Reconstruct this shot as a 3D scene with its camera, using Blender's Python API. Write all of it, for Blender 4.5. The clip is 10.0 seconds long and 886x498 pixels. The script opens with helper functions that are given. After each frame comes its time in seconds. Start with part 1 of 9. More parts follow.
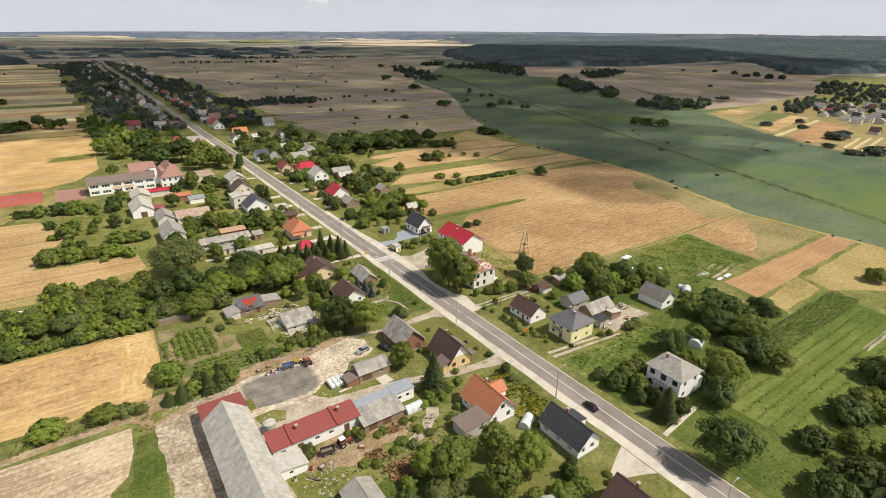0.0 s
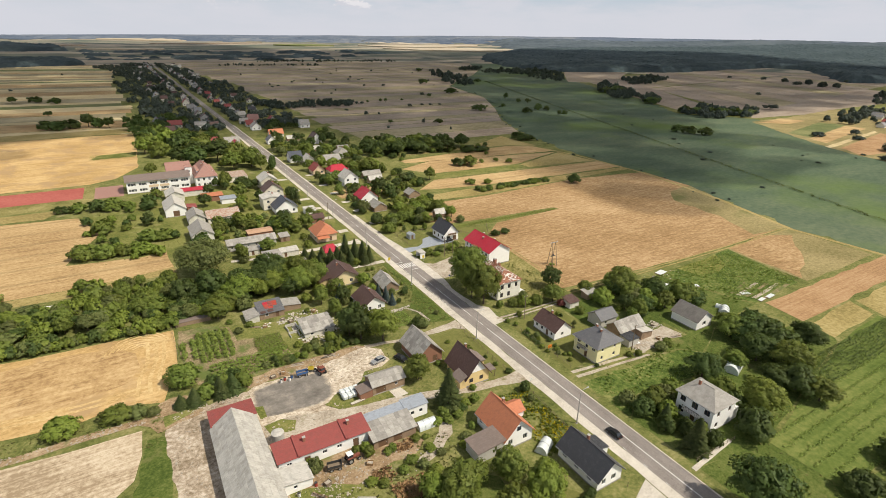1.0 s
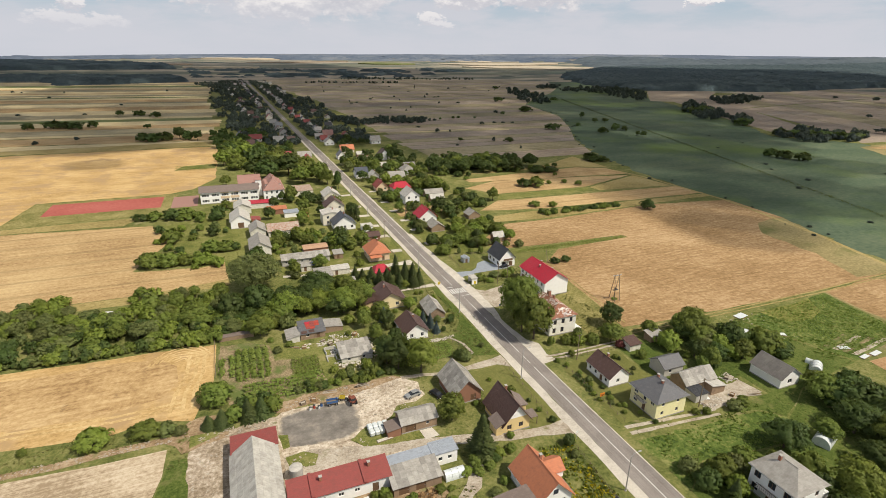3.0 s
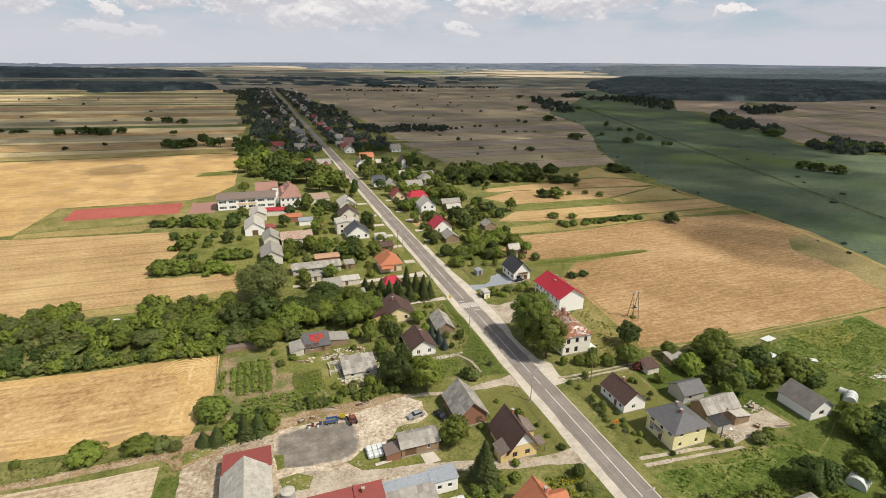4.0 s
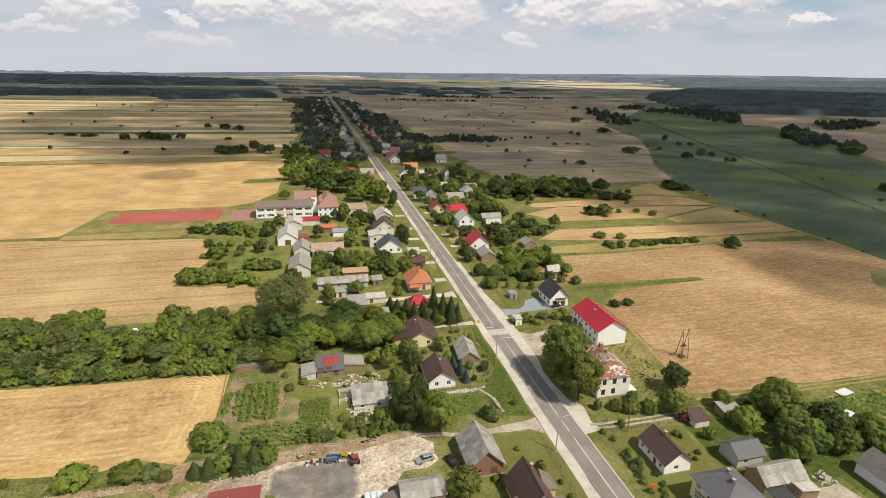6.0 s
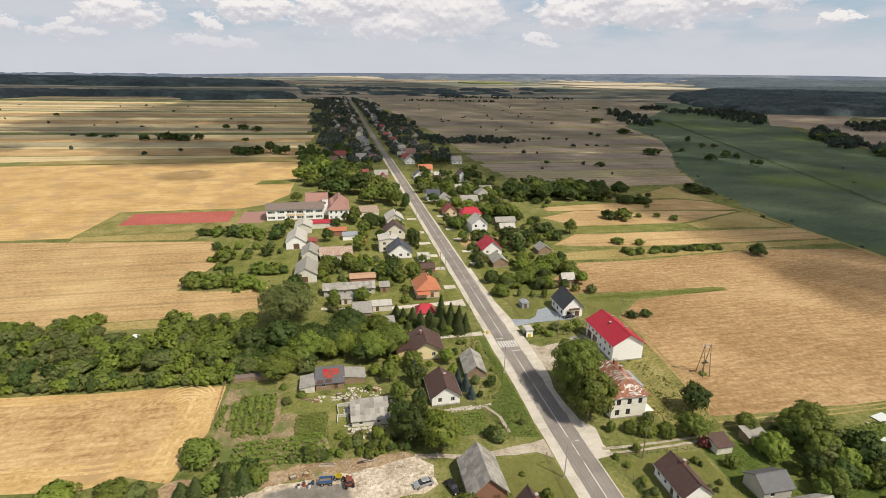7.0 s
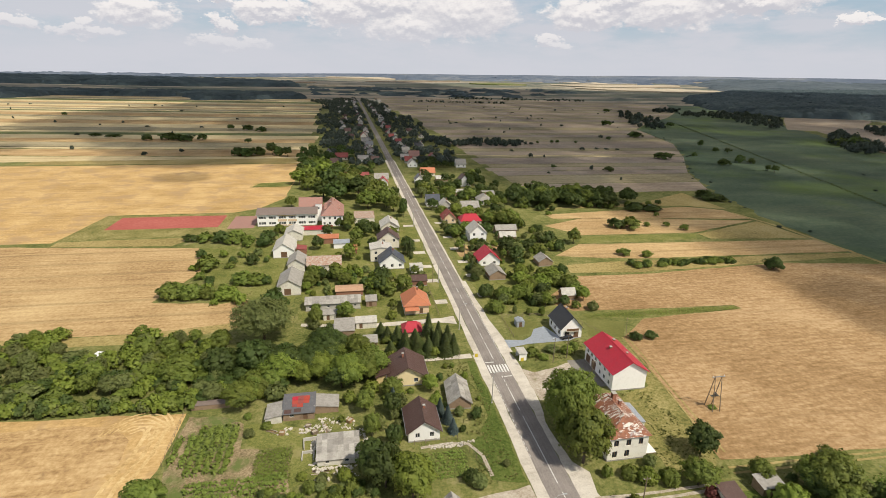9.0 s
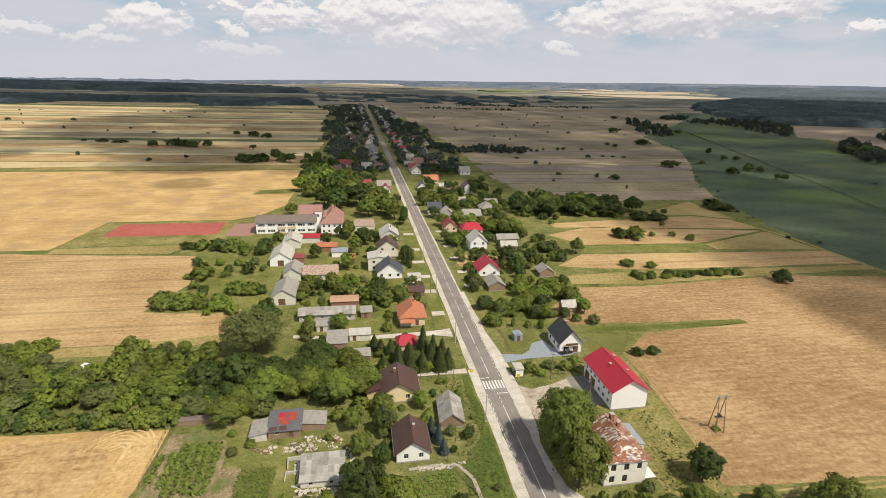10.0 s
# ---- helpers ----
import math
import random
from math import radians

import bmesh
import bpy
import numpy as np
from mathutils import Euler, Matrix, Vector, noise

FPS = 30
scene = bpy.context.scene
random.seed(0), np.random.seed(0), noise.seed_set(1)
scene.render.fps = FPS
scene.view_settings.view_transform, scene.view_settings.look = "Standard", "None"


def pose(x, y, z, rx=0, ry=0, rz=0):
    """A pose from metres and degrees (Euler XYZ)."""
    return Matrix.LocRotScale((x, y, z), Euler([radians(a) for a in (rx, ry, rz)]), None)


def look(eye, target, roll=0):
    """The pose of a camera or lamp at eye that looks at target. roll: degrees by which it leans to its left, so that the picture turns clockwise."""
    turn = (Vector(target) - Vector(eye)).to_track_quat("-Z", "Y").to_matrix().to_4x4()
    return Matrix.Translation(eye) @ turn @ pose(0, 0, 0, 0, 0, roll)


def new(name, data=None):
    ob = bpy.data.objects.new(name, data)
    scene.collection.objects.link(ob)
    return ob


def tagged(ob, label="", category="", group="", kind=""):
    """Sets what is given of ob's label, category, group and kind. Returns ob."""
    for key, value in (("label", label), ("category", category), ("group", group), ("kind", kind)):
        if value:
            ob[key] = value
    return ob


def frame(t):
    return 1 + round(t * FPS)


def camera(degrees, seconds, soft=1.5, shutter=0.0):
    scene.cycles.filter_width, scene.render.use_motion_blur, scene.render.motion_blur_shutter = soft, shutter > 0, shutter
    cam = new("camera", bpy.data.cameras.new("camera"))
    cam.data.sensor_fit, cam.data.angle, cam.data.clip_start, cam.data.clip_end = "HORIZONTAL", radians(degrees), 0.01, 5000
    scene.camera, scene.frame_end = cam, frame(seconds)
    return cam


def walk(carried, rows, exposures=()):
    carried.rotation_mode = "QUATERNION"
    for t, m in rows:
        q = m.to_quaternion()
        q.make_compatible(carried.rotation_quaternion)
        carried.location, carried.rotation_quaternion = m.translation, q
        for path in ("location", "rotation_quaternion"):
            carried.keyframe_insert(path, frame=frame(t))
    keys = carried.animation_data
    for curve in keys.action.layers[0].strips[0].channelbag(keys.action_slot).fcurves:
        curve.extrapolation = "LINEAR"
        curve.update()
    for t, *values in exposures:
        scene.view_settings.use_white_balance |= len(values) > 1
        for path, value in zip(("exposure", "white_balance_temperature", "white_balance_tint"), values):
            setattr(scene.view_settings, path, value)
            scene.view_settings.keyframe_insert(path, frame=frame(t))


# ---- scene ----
cam = camera(81.5, 10.0, soft=0.7)
PATH = [
    (0, (-83.736, -103.519, 77.784), (-82.675, -102.007, 77.016), 0.7),
    (0.5, (-81.094, -102.325, 77.633), (-80.083, -100.777, 76.871), 0.8),
    (1, (-78.494, -101.226, 77.54), (-77.539, -99.639, 76.784), 1.0),
    (1.5, (-75.983, -100.053, 77.471), (-75.09, -98.427, 76.724), 1.0),
    (2, (-73.436, -98.883, 77.427), (-72.609, -97.217, 76.693), 1.1),
    (2.5, (-70.98, -97.568, 77.471), (-70.214, -95.866, 76.753), 0.9),
    (4, (-63.134, -92.561, 77.294), (-62.493, -90.79, 76.619), 0.9),
    (4.5, (-60.553, -90.457, 77.139), (-59.957, -88.668, 76.474), 0.9),
    (5, (-57.98, -88.134, 76.977), (-57.428, -86.327, 76.32), 0.9),
    (5.5, (-55.411, -85.564, 76.87), (-54.903, -83.741, 76.221), 1.1),
    (6, (-53.097, -82.952, 76.905), (-52.638, -81.115, 76.261), 1.2),
    (7.5, (-46.002, -73.885, 76.791), (-45.63, -72.029, 76.146), 1.0),
    (8, (-43.794, -71.036, 76.911), (-43.43, -69.179, 76.264), 1.1),
    (8.5, (-41.46, -68.089, 76.899), (-41.101, -66.23, 76.253), 1.2),
    (9, (-39.229, -65.556, 76.841), (-38.878, -63.694, 76.2), 1.3),
    (9.5, (-37.059, -63.66, 77.007), (-36.721, -61.793, 76.375), 1.3),
    (10, (-35.061, -61.867, 77.029), (-34.737, -59.993, 76.41), 1.4),
]
walk(cam, [(t, look(eye, target, roll)) for t, eye, target, roll in PATH], [(0.0, -0.08), (1.5, -0.12), (2.5, -0.17), (4.0, -0.2), (10.0, -0.18)])

# ---- sky, sun, exposure ----
SUN_TO = Vector((0.50, -0.55, 1.0)).normalized()


def build_world():
    world = bpy.data.worlds.new("sky")
    scene.world = world
    world.use_nodes = True
    nt = world.node_tree
    nt.nodes.clear()
    N = nt.nodes.new
    L = nt.links.new
    out = N("ShaderNodeOutputWorld")
    bg = N("ShaderNodeBackground")
    bg.inputs["Strength"].default_value = 0.1
    sky = N("ShaderNodeTexSky")
    sky.sky_type = "NISHITA"
    sky.sun_disc = False
    sky.sun_elevation = math.asin(SUN_TO.z)
    sky.sun_rotation = math.atan2(SUN_TO.x, SUN_TO.y)
    sky.dust_density = 1.6
    sky.air_density = 1.0
    co = N("ShaderNodeTexCoord")
    sep = N("ShaderNodeSeparateXYZ")
    L(co.outputs["Generated"], sep.inputs[0])

    def calc(op, a, b=None, c=None):
        n = N("ShaderNodeMath")
        n.operation = op
        for k, x in enumerate((a, b, c)):
            if isinstance(x, (int, float)):
                n.inputs[k].default_value = x
            elif x is not None:
                L(x, n.inputs[k])
        return n.outputs[0]

    def vcalc(op, a, b):
        n = N("ShaderNodeVectorMath")
        n.operation = op
        for k, x in enumerate((a, b)):
            if isinstance(x, tuple):
                n.inputs[k].default_value = x
            else:
                L(x, n.inputs[k])
        return n.outputs["Value" if op == "LENGTH" else "Vector"]

    def ease(x, a, b, lo=0.0, hi=1.0):
        n = N("ShaderNodeMapRange")
        n.interpolation_type = "SMOOTHSTEP"
        for k, q in (("From Min", a), ("From Max", b), ("To Min", lo), ("To Max", hi)):
            n.inputs[k].default_value = q
        L(x, n.inputs["Value"])
        return n.outputs[0]

    def blend(f, a, b):
        n = N("ShaderNodeMix")
        n.data_type = "RGBA"
        for k, q in (("Factor", f), ("A", a), ("B", b)):
            if isinstance(q, tuple):
                n.inputs[k].default_value = (*q, 1)
            else:
                L(q, n.inputs[k])
        return n.outputs["Result"]

    # bearing and height above the horizon, in degrees
    join = N("ShaderNodeCombineXYZ")
    L(calc("MULTIPLY", calc("ARCTAN2", sep.outputs["X"], sep.outputs["Y"]), 57.3), join.inputs["X"])
    L(calc("MULTIPLY", calc("ARCSINE", sep.outputs["Z"]), 57.3), join.inputs["Y"])
    where = join.outputs[0]

    def grain(v, scale, detail, rough):
        n = N("ShaderNodeTexNoise")
        n.inputs["Scale"].default_value = scale
        n.inputs["Detail"].default_value = detail
        n.inputs["Roughness"].default_value = rough
        L(v, n.inputs["Vector"])
        return n

    # cumulus over the plain: bearing, height, half width, half height
    CUMULUS = [(-18.4, 4.9, 2.6, 1.1), (-22.5, 3.1, 2.1, 0.5), (-28.1, 3.5, 2.4, 0.5), (-11.3, 4.2, 1.1, 0.6), (-10.9, 2.5, 3.2, 0.6), (-7.0, 5.7, 3.3, 0.9), (-11.8, 6.5, 1.3, 0.5),
               (-0.2, 6.0, 3.0, 1.4), (6.7, 4.6, 4.1, 1.2), (11.9, 5.9, 4.9, 1.9), (3.8, 6.8, 3.4, 1.2), (24.6, 5.9, 3.7, 1.1), (27.4, 6.9, 2.8, 1.2), (32.0, 6.2, 4.0, 1.4), (38.5, 7.0, 5.2, 1.1),
               (46.7, 5.1, 1.0, 0.4), (21.0, 3.4, 1.5, 0.5), (-36.0, 5.0, 4.0, 1.2), (60.0, 6.5, 5.0, 0.9)]

    def heap(lift):
        p = vcalc("ADD", where, (0.0, lift, 0.0))
        stretched = vcalc("MULTIPLY", p, (1.0, 1.7, 1.0))
        warp = vcalc("SUBTRACT", grain(stretched, 0.5, 8.0, 0.66).outputs["Color"], (0.5, 0.5, 0.5))
        p = vcalc("ADD", p, vcalc("MULTIPLY", warp, (6.0, 3.6, 0.0)))
        best = None
        for a, e, w, h in CUMULUS:
            d = vcalc("LENGTH", vcalc("MULTIPLY", vcalc("SUBTRACT", p, (a, e, 0.0)), (0.82 / w, 0.72 / h, 0.0)), (0.0, 0.0, 0.0))
            best = d if best is None else calc("MINIMUM", best, d)
        return calc("SUBTRACT", 1.0, best)

    here, above = heap(0.0), heap(0.42)
    # fair-weather clouds over the rest of the sky
    wide = N("ShaderNodeMapping")
    wide.inputs["Scale"].default_value = (1.0, 1.0, 2.4)
    L(co.outputs["Generated"], wide.inputs["Vector"])
    rest = ease(grain(wide.outputs[0], 8.5, 8.0, 0.57).outputs["Fac"], 0.465, 0.52)
    rest = calc("MULTIPLY", calc("MULTIPLY", rest, ease(sep.outputs["Z"], 0.14, 0.2)), ease(sep.outputs["Z"], 0.36, 0.62, 1.0, 0.3))
    cover = calc("MAXIMUM", ease(here, -0.10, 0.22, 0.0, 0.95), rest)
    lit = ease(calc("SUBTRACT", here, above), -0.30, 0.34)
    tone = blend(lit, (6.8, 6.7, 7.2), (10.5, 10.0, 9.75))
    thin = ease(sep.outputs["Z"], 0.36, 0.62, 0.72, 0.25)
    clear = blend(thin, sky.outputs[0], (4.8, 6.4, 7.7))
    # a thin uneven veil between the heaps
    film = ease(grain(vcalc("MULTIPLY", where, (0.6, 2.2, 1.0)), 0.16, 5.0, 0.6).outputs["Fac"], 0.36, 0.60, 0.1, 0.85)
    clear = blend(calc("MULTIPLY", film, ease(sep.outputs["Z"], 0.2, 0.5, 1.0, 0.2)), clear, (7.2, 7.15, 7.7))
    mix = blend(cover, clear, tone)
    # pale haze low over the horizon
    low = N("ShaderNodeMapRange")
    low.interpolation_type = "SMOOTHSTEP"
    low.inputs["From Min"].default_value = 0.02
    low.inputs["From Max"].default_value = 0.105
    low.inputs["To Min"].default_value = 0.9
    low.inputs["To Max"].default_value = 0.0
    L(sep.outputs["Z"], low.inputs["Value"])
    veil = N("ShaderNodeMix")
    veil.data_type = "RGBA"
    veil.inputs["B"].default_value = (7.1, 7.2, 7.8, 1)
    L(low.outputs[0], veil.inputs["Factor"])
    L(mix, veil.inputs["A"])
    L(veil.outputs["Result"], bg.inputs["Color"])
    L(bg.outputs[0], out.inputs["Surface"])


build_world()
sun = new("sun", bpy.data.lights.new("sun", "SUN"))
sun.data.energy = 5.0
sun.data.angle = radians(0.5)
sun.data.color = (1.0, 0.915, 0.76)
sun.matrix_world = look(SUN_TO * 100, (0, 0, 0))

# ---- materials ----
def principled(name, rough=0.85, metal=0.0, spec=0.3):
    m = bpy.data.materials.new(name)
    m.use_nodes = True
    nt = m.node_tree
    b = nt.nodes["Principled BSDF"]
    b.inputs["Roughness"].default_value = rough
    b.inputs["Metallic"].default_value = metal
    b.inputs["Specular IOR Level"].default_value = spec
    return m, nt, b


def vec(nt, scale=(1, 1, 1), rot=(0, 0, 0), space="Object"):
    co = nt.nodes.new("ShaderNodeTexCoord")
    mp = nt.nodes.new("ShaderNodeMapping")
    mp.inputs["Scale"].default_value = scale
    mp.inputs["Rotation"].default_value = rot
    nt.links.new(co.outputs[space], mp.inputs["Vector"])
    return mp.outputs[0]


def world_vec(nt, scale=(1, 1, 1), rot=(0, 0, 0)):
    g = nt.nodes.new("ShaderNodeNewGeometry")
    mp = nt.nodes.new("ShaderNodeMapping")
    mp.inputs["Scale"].default_value = scale
    mp.inputs["Rotation"].default_value = rot
    nt.links.new(g.outputs["Position"], mp.inputs["Vector"])
    return mp.outputs[0]


def noise_fac(nt, v, scale, detail=5.0, rough=0.6):
    n = nt.nodes.new("ShaderNodeTexNoise")
    n.inputs["Scale"].default_value = scale
    n.inputs["Detail"].default_value = detail
    n.inputs["Roughness"].default_value = rough
    nt.links.new(v, n.inputs["Vector"])
    return n.outputs["Fac"]


def ramp(nt, fac, stops):
    r = nt.nodes.new("ShaderNodeValToRGB")
    el = r.color_ramp.elements
    while len(el) < len(stops):
        el.new(0.5)
    for e, (p, c) in zip(el, stops):
        e.position, e.color = p, (*c, 1)
    nt.links.new(fac, r.inputs["Fac"])
    return r.outputs["Color"]


def mixed(nt, fac, a, b, mode="MIX"):
    m = nt.nodes.new("ShaderNodeMix")
    m.data_type, m.blend_type = "RGBA", mode
    for sock, v in (("Factor", fac), ("A", a), ("B", b)):
        if isinstance(v, (int, float)):
            m.inputs[sock].default_value = v
        elif isinstance(v, tuple):
            m.inputs[sock].default_value = (*v, 1)
        else:
            nt.links.new(v, m.inputs[sock])
    return m.outputs["Result"]


def span(nt, v, a, b, lo=0.0, hi=1.0):
    r = nt.nodes.new("ShaderNodeMapRange")
    for k, x in (("From Min", a), ("From Max", b), ("To Min", lo), ("To Max", hi)):
        r.inputs[k].default_value = x
    nt.links.new(v, r.inputs["Value"])
    return r.outputs[0]


def bump(nt, b, fac, strength=0.4, dist=0.05):
    n = nt.nodes.new("ShaderNodeBump")
    n.inputs["Strength"].default_value = strength
    n.inputs["Distance"].default_value = dist
    nt.links.new(fac, n.inputs["Height"])
    nt.links.new(n.outputs[0], b.inputs["Normal"])


def hue_by_object(nt, col, value=0.25, hue=0.02):
    o = nt.nodes.new("ShaderNodeObjectInfo")
    h = nt.nodes.new("ShaderNodeHueSaturation")
    nt.links.new(span(nt, o.outputs["Random"], 0, 1, 1 - value, 1 + value), h.inputs["Value"])
    nt.links.new(span(nt, o.outputs["Random"], 0, 1, 0.5 - hue, 0.5 + hue), h.inputs["Hue"])
    nt.links.new(col, h.inputs["Color"])
    return h.outputs[0]


def ground_mat(name, stops, coarse=0.06, fine=1.6, streak=(1, 1, 1), rot=0.0, relief=0.5, second=None, lines=None):
    """Soil, grass or stubble: patches, grain and streaks along the way of the plough."""
    m, nt, b = principled(name, 0.95, 0, 0.1)
    p = world_vec(nt)
    big = noise_fac(nt, p, coarse, 6, 0.6)
    small = noise_fac(nt, p, fine, 5, 0.7)
    s = noise_fac(nt, world_vec(nt, streak, (0, 0, rot)), 1.0, 5, 0.65)
    f = nt.nodes.new("ShaderNodeMath")
    f.operation = "MULTIPLY_ADD"
    f.inputs[1].default_value = 0.55
    nt.links.new(small, f.inputs[0])
    g = nt.nodes.new("ShaderNodeMath")
    g.operation = "MULTIPLY_ADD"
    g.inputs[1].default_value = 0.45
    nt.links.new(s, g.inputs[0])
    nt.links.new(g.outputs[0], f.inputs[2])
    k = nt.nodes.new("ShaderNodeMath")
    k.operation = "MULTIPLY_ADD"
    k.inputs[1].default_value = 0.55
    k.inputs[2].default_value = -0.27
    nt.links.new(big, k.inputs[0])
    nt.links.new(k.outputs[0], g.inputs[2])
    col = ramp(nt, f.outputs[0], stops)
    if second:
        patch = span(nt, noise_fac(nt, p, second[1], 5, 0.65), second[2], second[3])
        col = mixed(nt, patch, col, second[0])
    if lines:
        w = nt.nodes.new("ShaderNodeTexWave")
        w.wave_type, w.bands_direction = "BANDS", "Y"
        w.inputs["Scale"].default_value = 0.314 / lines[0]
        w.inputs["Distortion"].default_value = 0.6
        w.inputs["Detail"].default_value = 2.0
        w.inputs["Detail Scale"].default_value = 0.4
        nt.links.new(world_vec(nt), w.inputs["Vector"])
        col = mixed(nt, span(nt, w.outputs["Fac"], 0.90, 1.0, 0, lines[1]), col, lines[2])
    nt.links.new(col, b.inputs["Base Color"])
    bump(nt, b, f.outputs[0], relief, 0.25)
    return m


def plaster(name, colour, stain=(0.35, 0.32, 0.27), dirt=0.35):
    m, nt, b = principled(name, 0.9, 0, 0.15)
    v = vec(nt)
    col = mixed(nt, span(nt, noise_fac(nt, v, 0.9, 6, 0.65), 0.5, 0.8, 0, dirt), colour, stain)
    col = mixed(nt, span(nt, noise_fac(nt, v, 14, 3), 0.3, 0.7, 0, 0.12), col, (0.2, 0.19, 0.17))
    nt.links.new(col, b.inputs["Base Color"])
    bump(nt, b, noise_fac(nt, v, 30, 2), 0.15, 0.01)
    return m


def roof_sheet(name, colour, worn, rough=0.6, metal=0.0, amount=(0.5, 0.7), pitch=7.0, weather=1.2):
    """Ribbed sheet roofing with weathering; ribs run down the slope."""
    m, nt, b = principled(name, rough, metal, 0.35)
    v = vec(nt)
    w = nt.nodes.new("ShaderNodeTexWave")
    w.wave_type, w.bands_direction = "BANDS", "Y"
    w.inputs["Scale"].default_value = pitch
    w.inputs["Distortion"].default_value = 0.2
    nt.links.new(v, w.inputs["Vector"])
    fac = span(nt, noise_fac(nt, v, weather, 7, 0.68), amount[0], amount[1])
    col = mixed(nt, fac, colour, worn)
    col = mixed(nt, span(nt, noise_fac(nt, vec(nt, (0.3, 2.5, 1)), 2.2, 4), 0.35, 0.75, 0, 0.25), col, (0.06, 0.055, 0.05))
    nt.links.new(col, b.inputs["Base Color"])
    bump(nt, b, w.outputs["Fac"], 0.35, 0.03)
    return m


def plain(name, colour, rough=0.7, metal=0.0, var=0.15, spec=0.3):
    m, nt, b = principled(name, rough, metal, spec)
    v = vec(nt)
    dark = tuple(c * 0.55 for c in colour)
    col = mixed(nt, span(nt, noise_fac(nt, v, 3.0, 5), 0.35, 0.75, 0, min(1, var * 3)), colour, dark)
    nt.links.new(col, b.inputs["Base Color"])
    return m


def leaf_mat(name, a, c, value=0.2):
    m = bpy.data.materials.new(name)
    m.use_nodes = True
    nt = m.node_tree
    nt.nodes.clear()
    out = nt.nodes.new("ShaderNodeOutputMaterial")
    d = nt.nodes.new("ShaderNodeBsdfPrincipled")
    d.inputs["Roughness"].default_value = 0.6
    d.inputs["Specular IOR Level"].default_value = 0.25
    tr = nt.nodes.new("ShaderNodeBsdfTranslucent")
    g = nt.nodes.new("ShaderNodeNewGeometry")
    clump = span(nt, noise_fac(nt, world_vec(nt), 0.55, 3, 0.6), 0.32, 0.68)
    col = mixed(nt, mixed(nt, 0.45, clump, g.outputs["Random Per Island"]), a, c)
    col = hue_by_object(nt, col, value, 0.012)
    nt.links.new(col, d.inputs["Base Color"])
    nt.links.new(mixed(nt, 0.4, col, (0.20, 0.23, 0.04)), tr.inputs["Color"])
    mx = nt.nodes.new("ShaderNodeMixShader")
    mx.inputs[0].default_value = 0.32
    nt.links.new(d.outputs[0], mx.inputs[1])
    nt.links.new(tr.outputs[0], mx.inputs[2])
    nt.links.new(mx.outputs[0], out.inputs["Surface"])
    return m


GRASS = ground_mat("grass", [(0.34, (0.062, 0.080, 0.020)), (0.5, (0.152, 0.160, 0.049)), (0.68, (0.28, 0.25, 0.108))], 0.07, 1.4, (0.4, 0.4, 1),
                   second=((0.30, 0.25, 0.14), 0.11, 0.62, 0.75))
LAWN = ground_mat("lawn", [(0.36, (0.085, 0.105, 0.026)), (0.5, (0.162, 0.17, 0.047)), (0.66, (0.25, 0.235, 0.086))], 0.08, 2.4,
                  second=((0.25, 0.225, 0.095), 0.16, 0.56, 0.70))
MOWN = ground_mat("mown_lawn", [(0.34, (0.115, 0.118, 0.036)), (0.5, (0.145, 0.148, 0.044)), (0.68, (0.19, 0.182, 0.064))], 0.1, 2.2, relief=0.2)
WEEDS = ground_mat("weeds", [(0.36, (0.04, 0.065, 0.015)), (0.5, (0.10, 0.14, 0.03)), (0.66, (0.25, 0.24, 0.09))], 0.12, 0.9, relief=1.0)
# paler, bluer greens put valley haze into the meadow's colour
HAZED_MEADOW = ground_mat("meadow", [(0.36, (0.062, 0.094, 0.058)), (0.5, (0.09, 0.124, 0.078)), (0.66, (0.138, 0.162, 0.098))], 0.008, 0.35, (0.02, 0.05, 1),
                    second=((0.12, 0.17, 0.045), 0.006, 0.5, 0.7))
STUBBLE = ground_mat("stubble", [(0.36, (0.27, 0.17, 0.08)), (0.5, (0.42, 0.285, 0.14)), (0.66, (0.55, 0.40, 0.21))], 0.03, 0.8, (0.03, 0.7, 1), lines=(13.5, 0.32, (0.20, 0.15, 0.075)))
STRAW = ground_mat("straw", [(0.36, (0.33, 0.21, 0.085)), (0.5, (0.49, 0.325, 0.14)), (0.66, (0.62, 0.44, 0.22))], 0.04, 0.9, (0.04, 0.8, 1), lines=(6.2, 0.16, (0.30, 0.19, 0.085)), second=((0.40, 0.27, 0.14), 0.07, 0.5, 0.62))
STRAW_WORN = ground_mat("uncombed_straw", [(0.36, (0.27, 0.165, 0.075)), (0.5, (0.43, 0.285, 0.135)), (0.64, (0.56, 0.40, 0.21))], 0.06, 0.8, (0.09, 0.6, 1), radians(-8), second=((0.25, 0.16, 0.08), 0.16, 0.60, 0.70))
CROPLAND = ground_mat("cropland", [(0.36, (0.066, 0.098, 0.02)), (0.5, (0.112, 0.148, 0.034)), (0.66, (0.19, 0.208, 0.062))], 0.04, 0.8, (0.03, 0.35, 1))
PALE_STRAW = ground_mat("pale_straw", [(0.36, (0.40, 0.31, 0.17)), (0.5, (0.52, 0.42, 0.24)), (0.66, (0.62, 0.52, 0.32))], 0.01, 0.4, (0.008, 0.22, 1))
RIPE = ground_mat("ripe_grain", [(0.36, (0.225, 0.138, 0.063)), (0.5, (0.345, 0.222, 0.111)), (0.63, (0.475, 0.33, 0.182))], 0.02, 0.7, (0.16, 0.75, 1), radians(9), 0.9, lines=(9.0, 0.3, (0.25, 0.16, 0.078)))
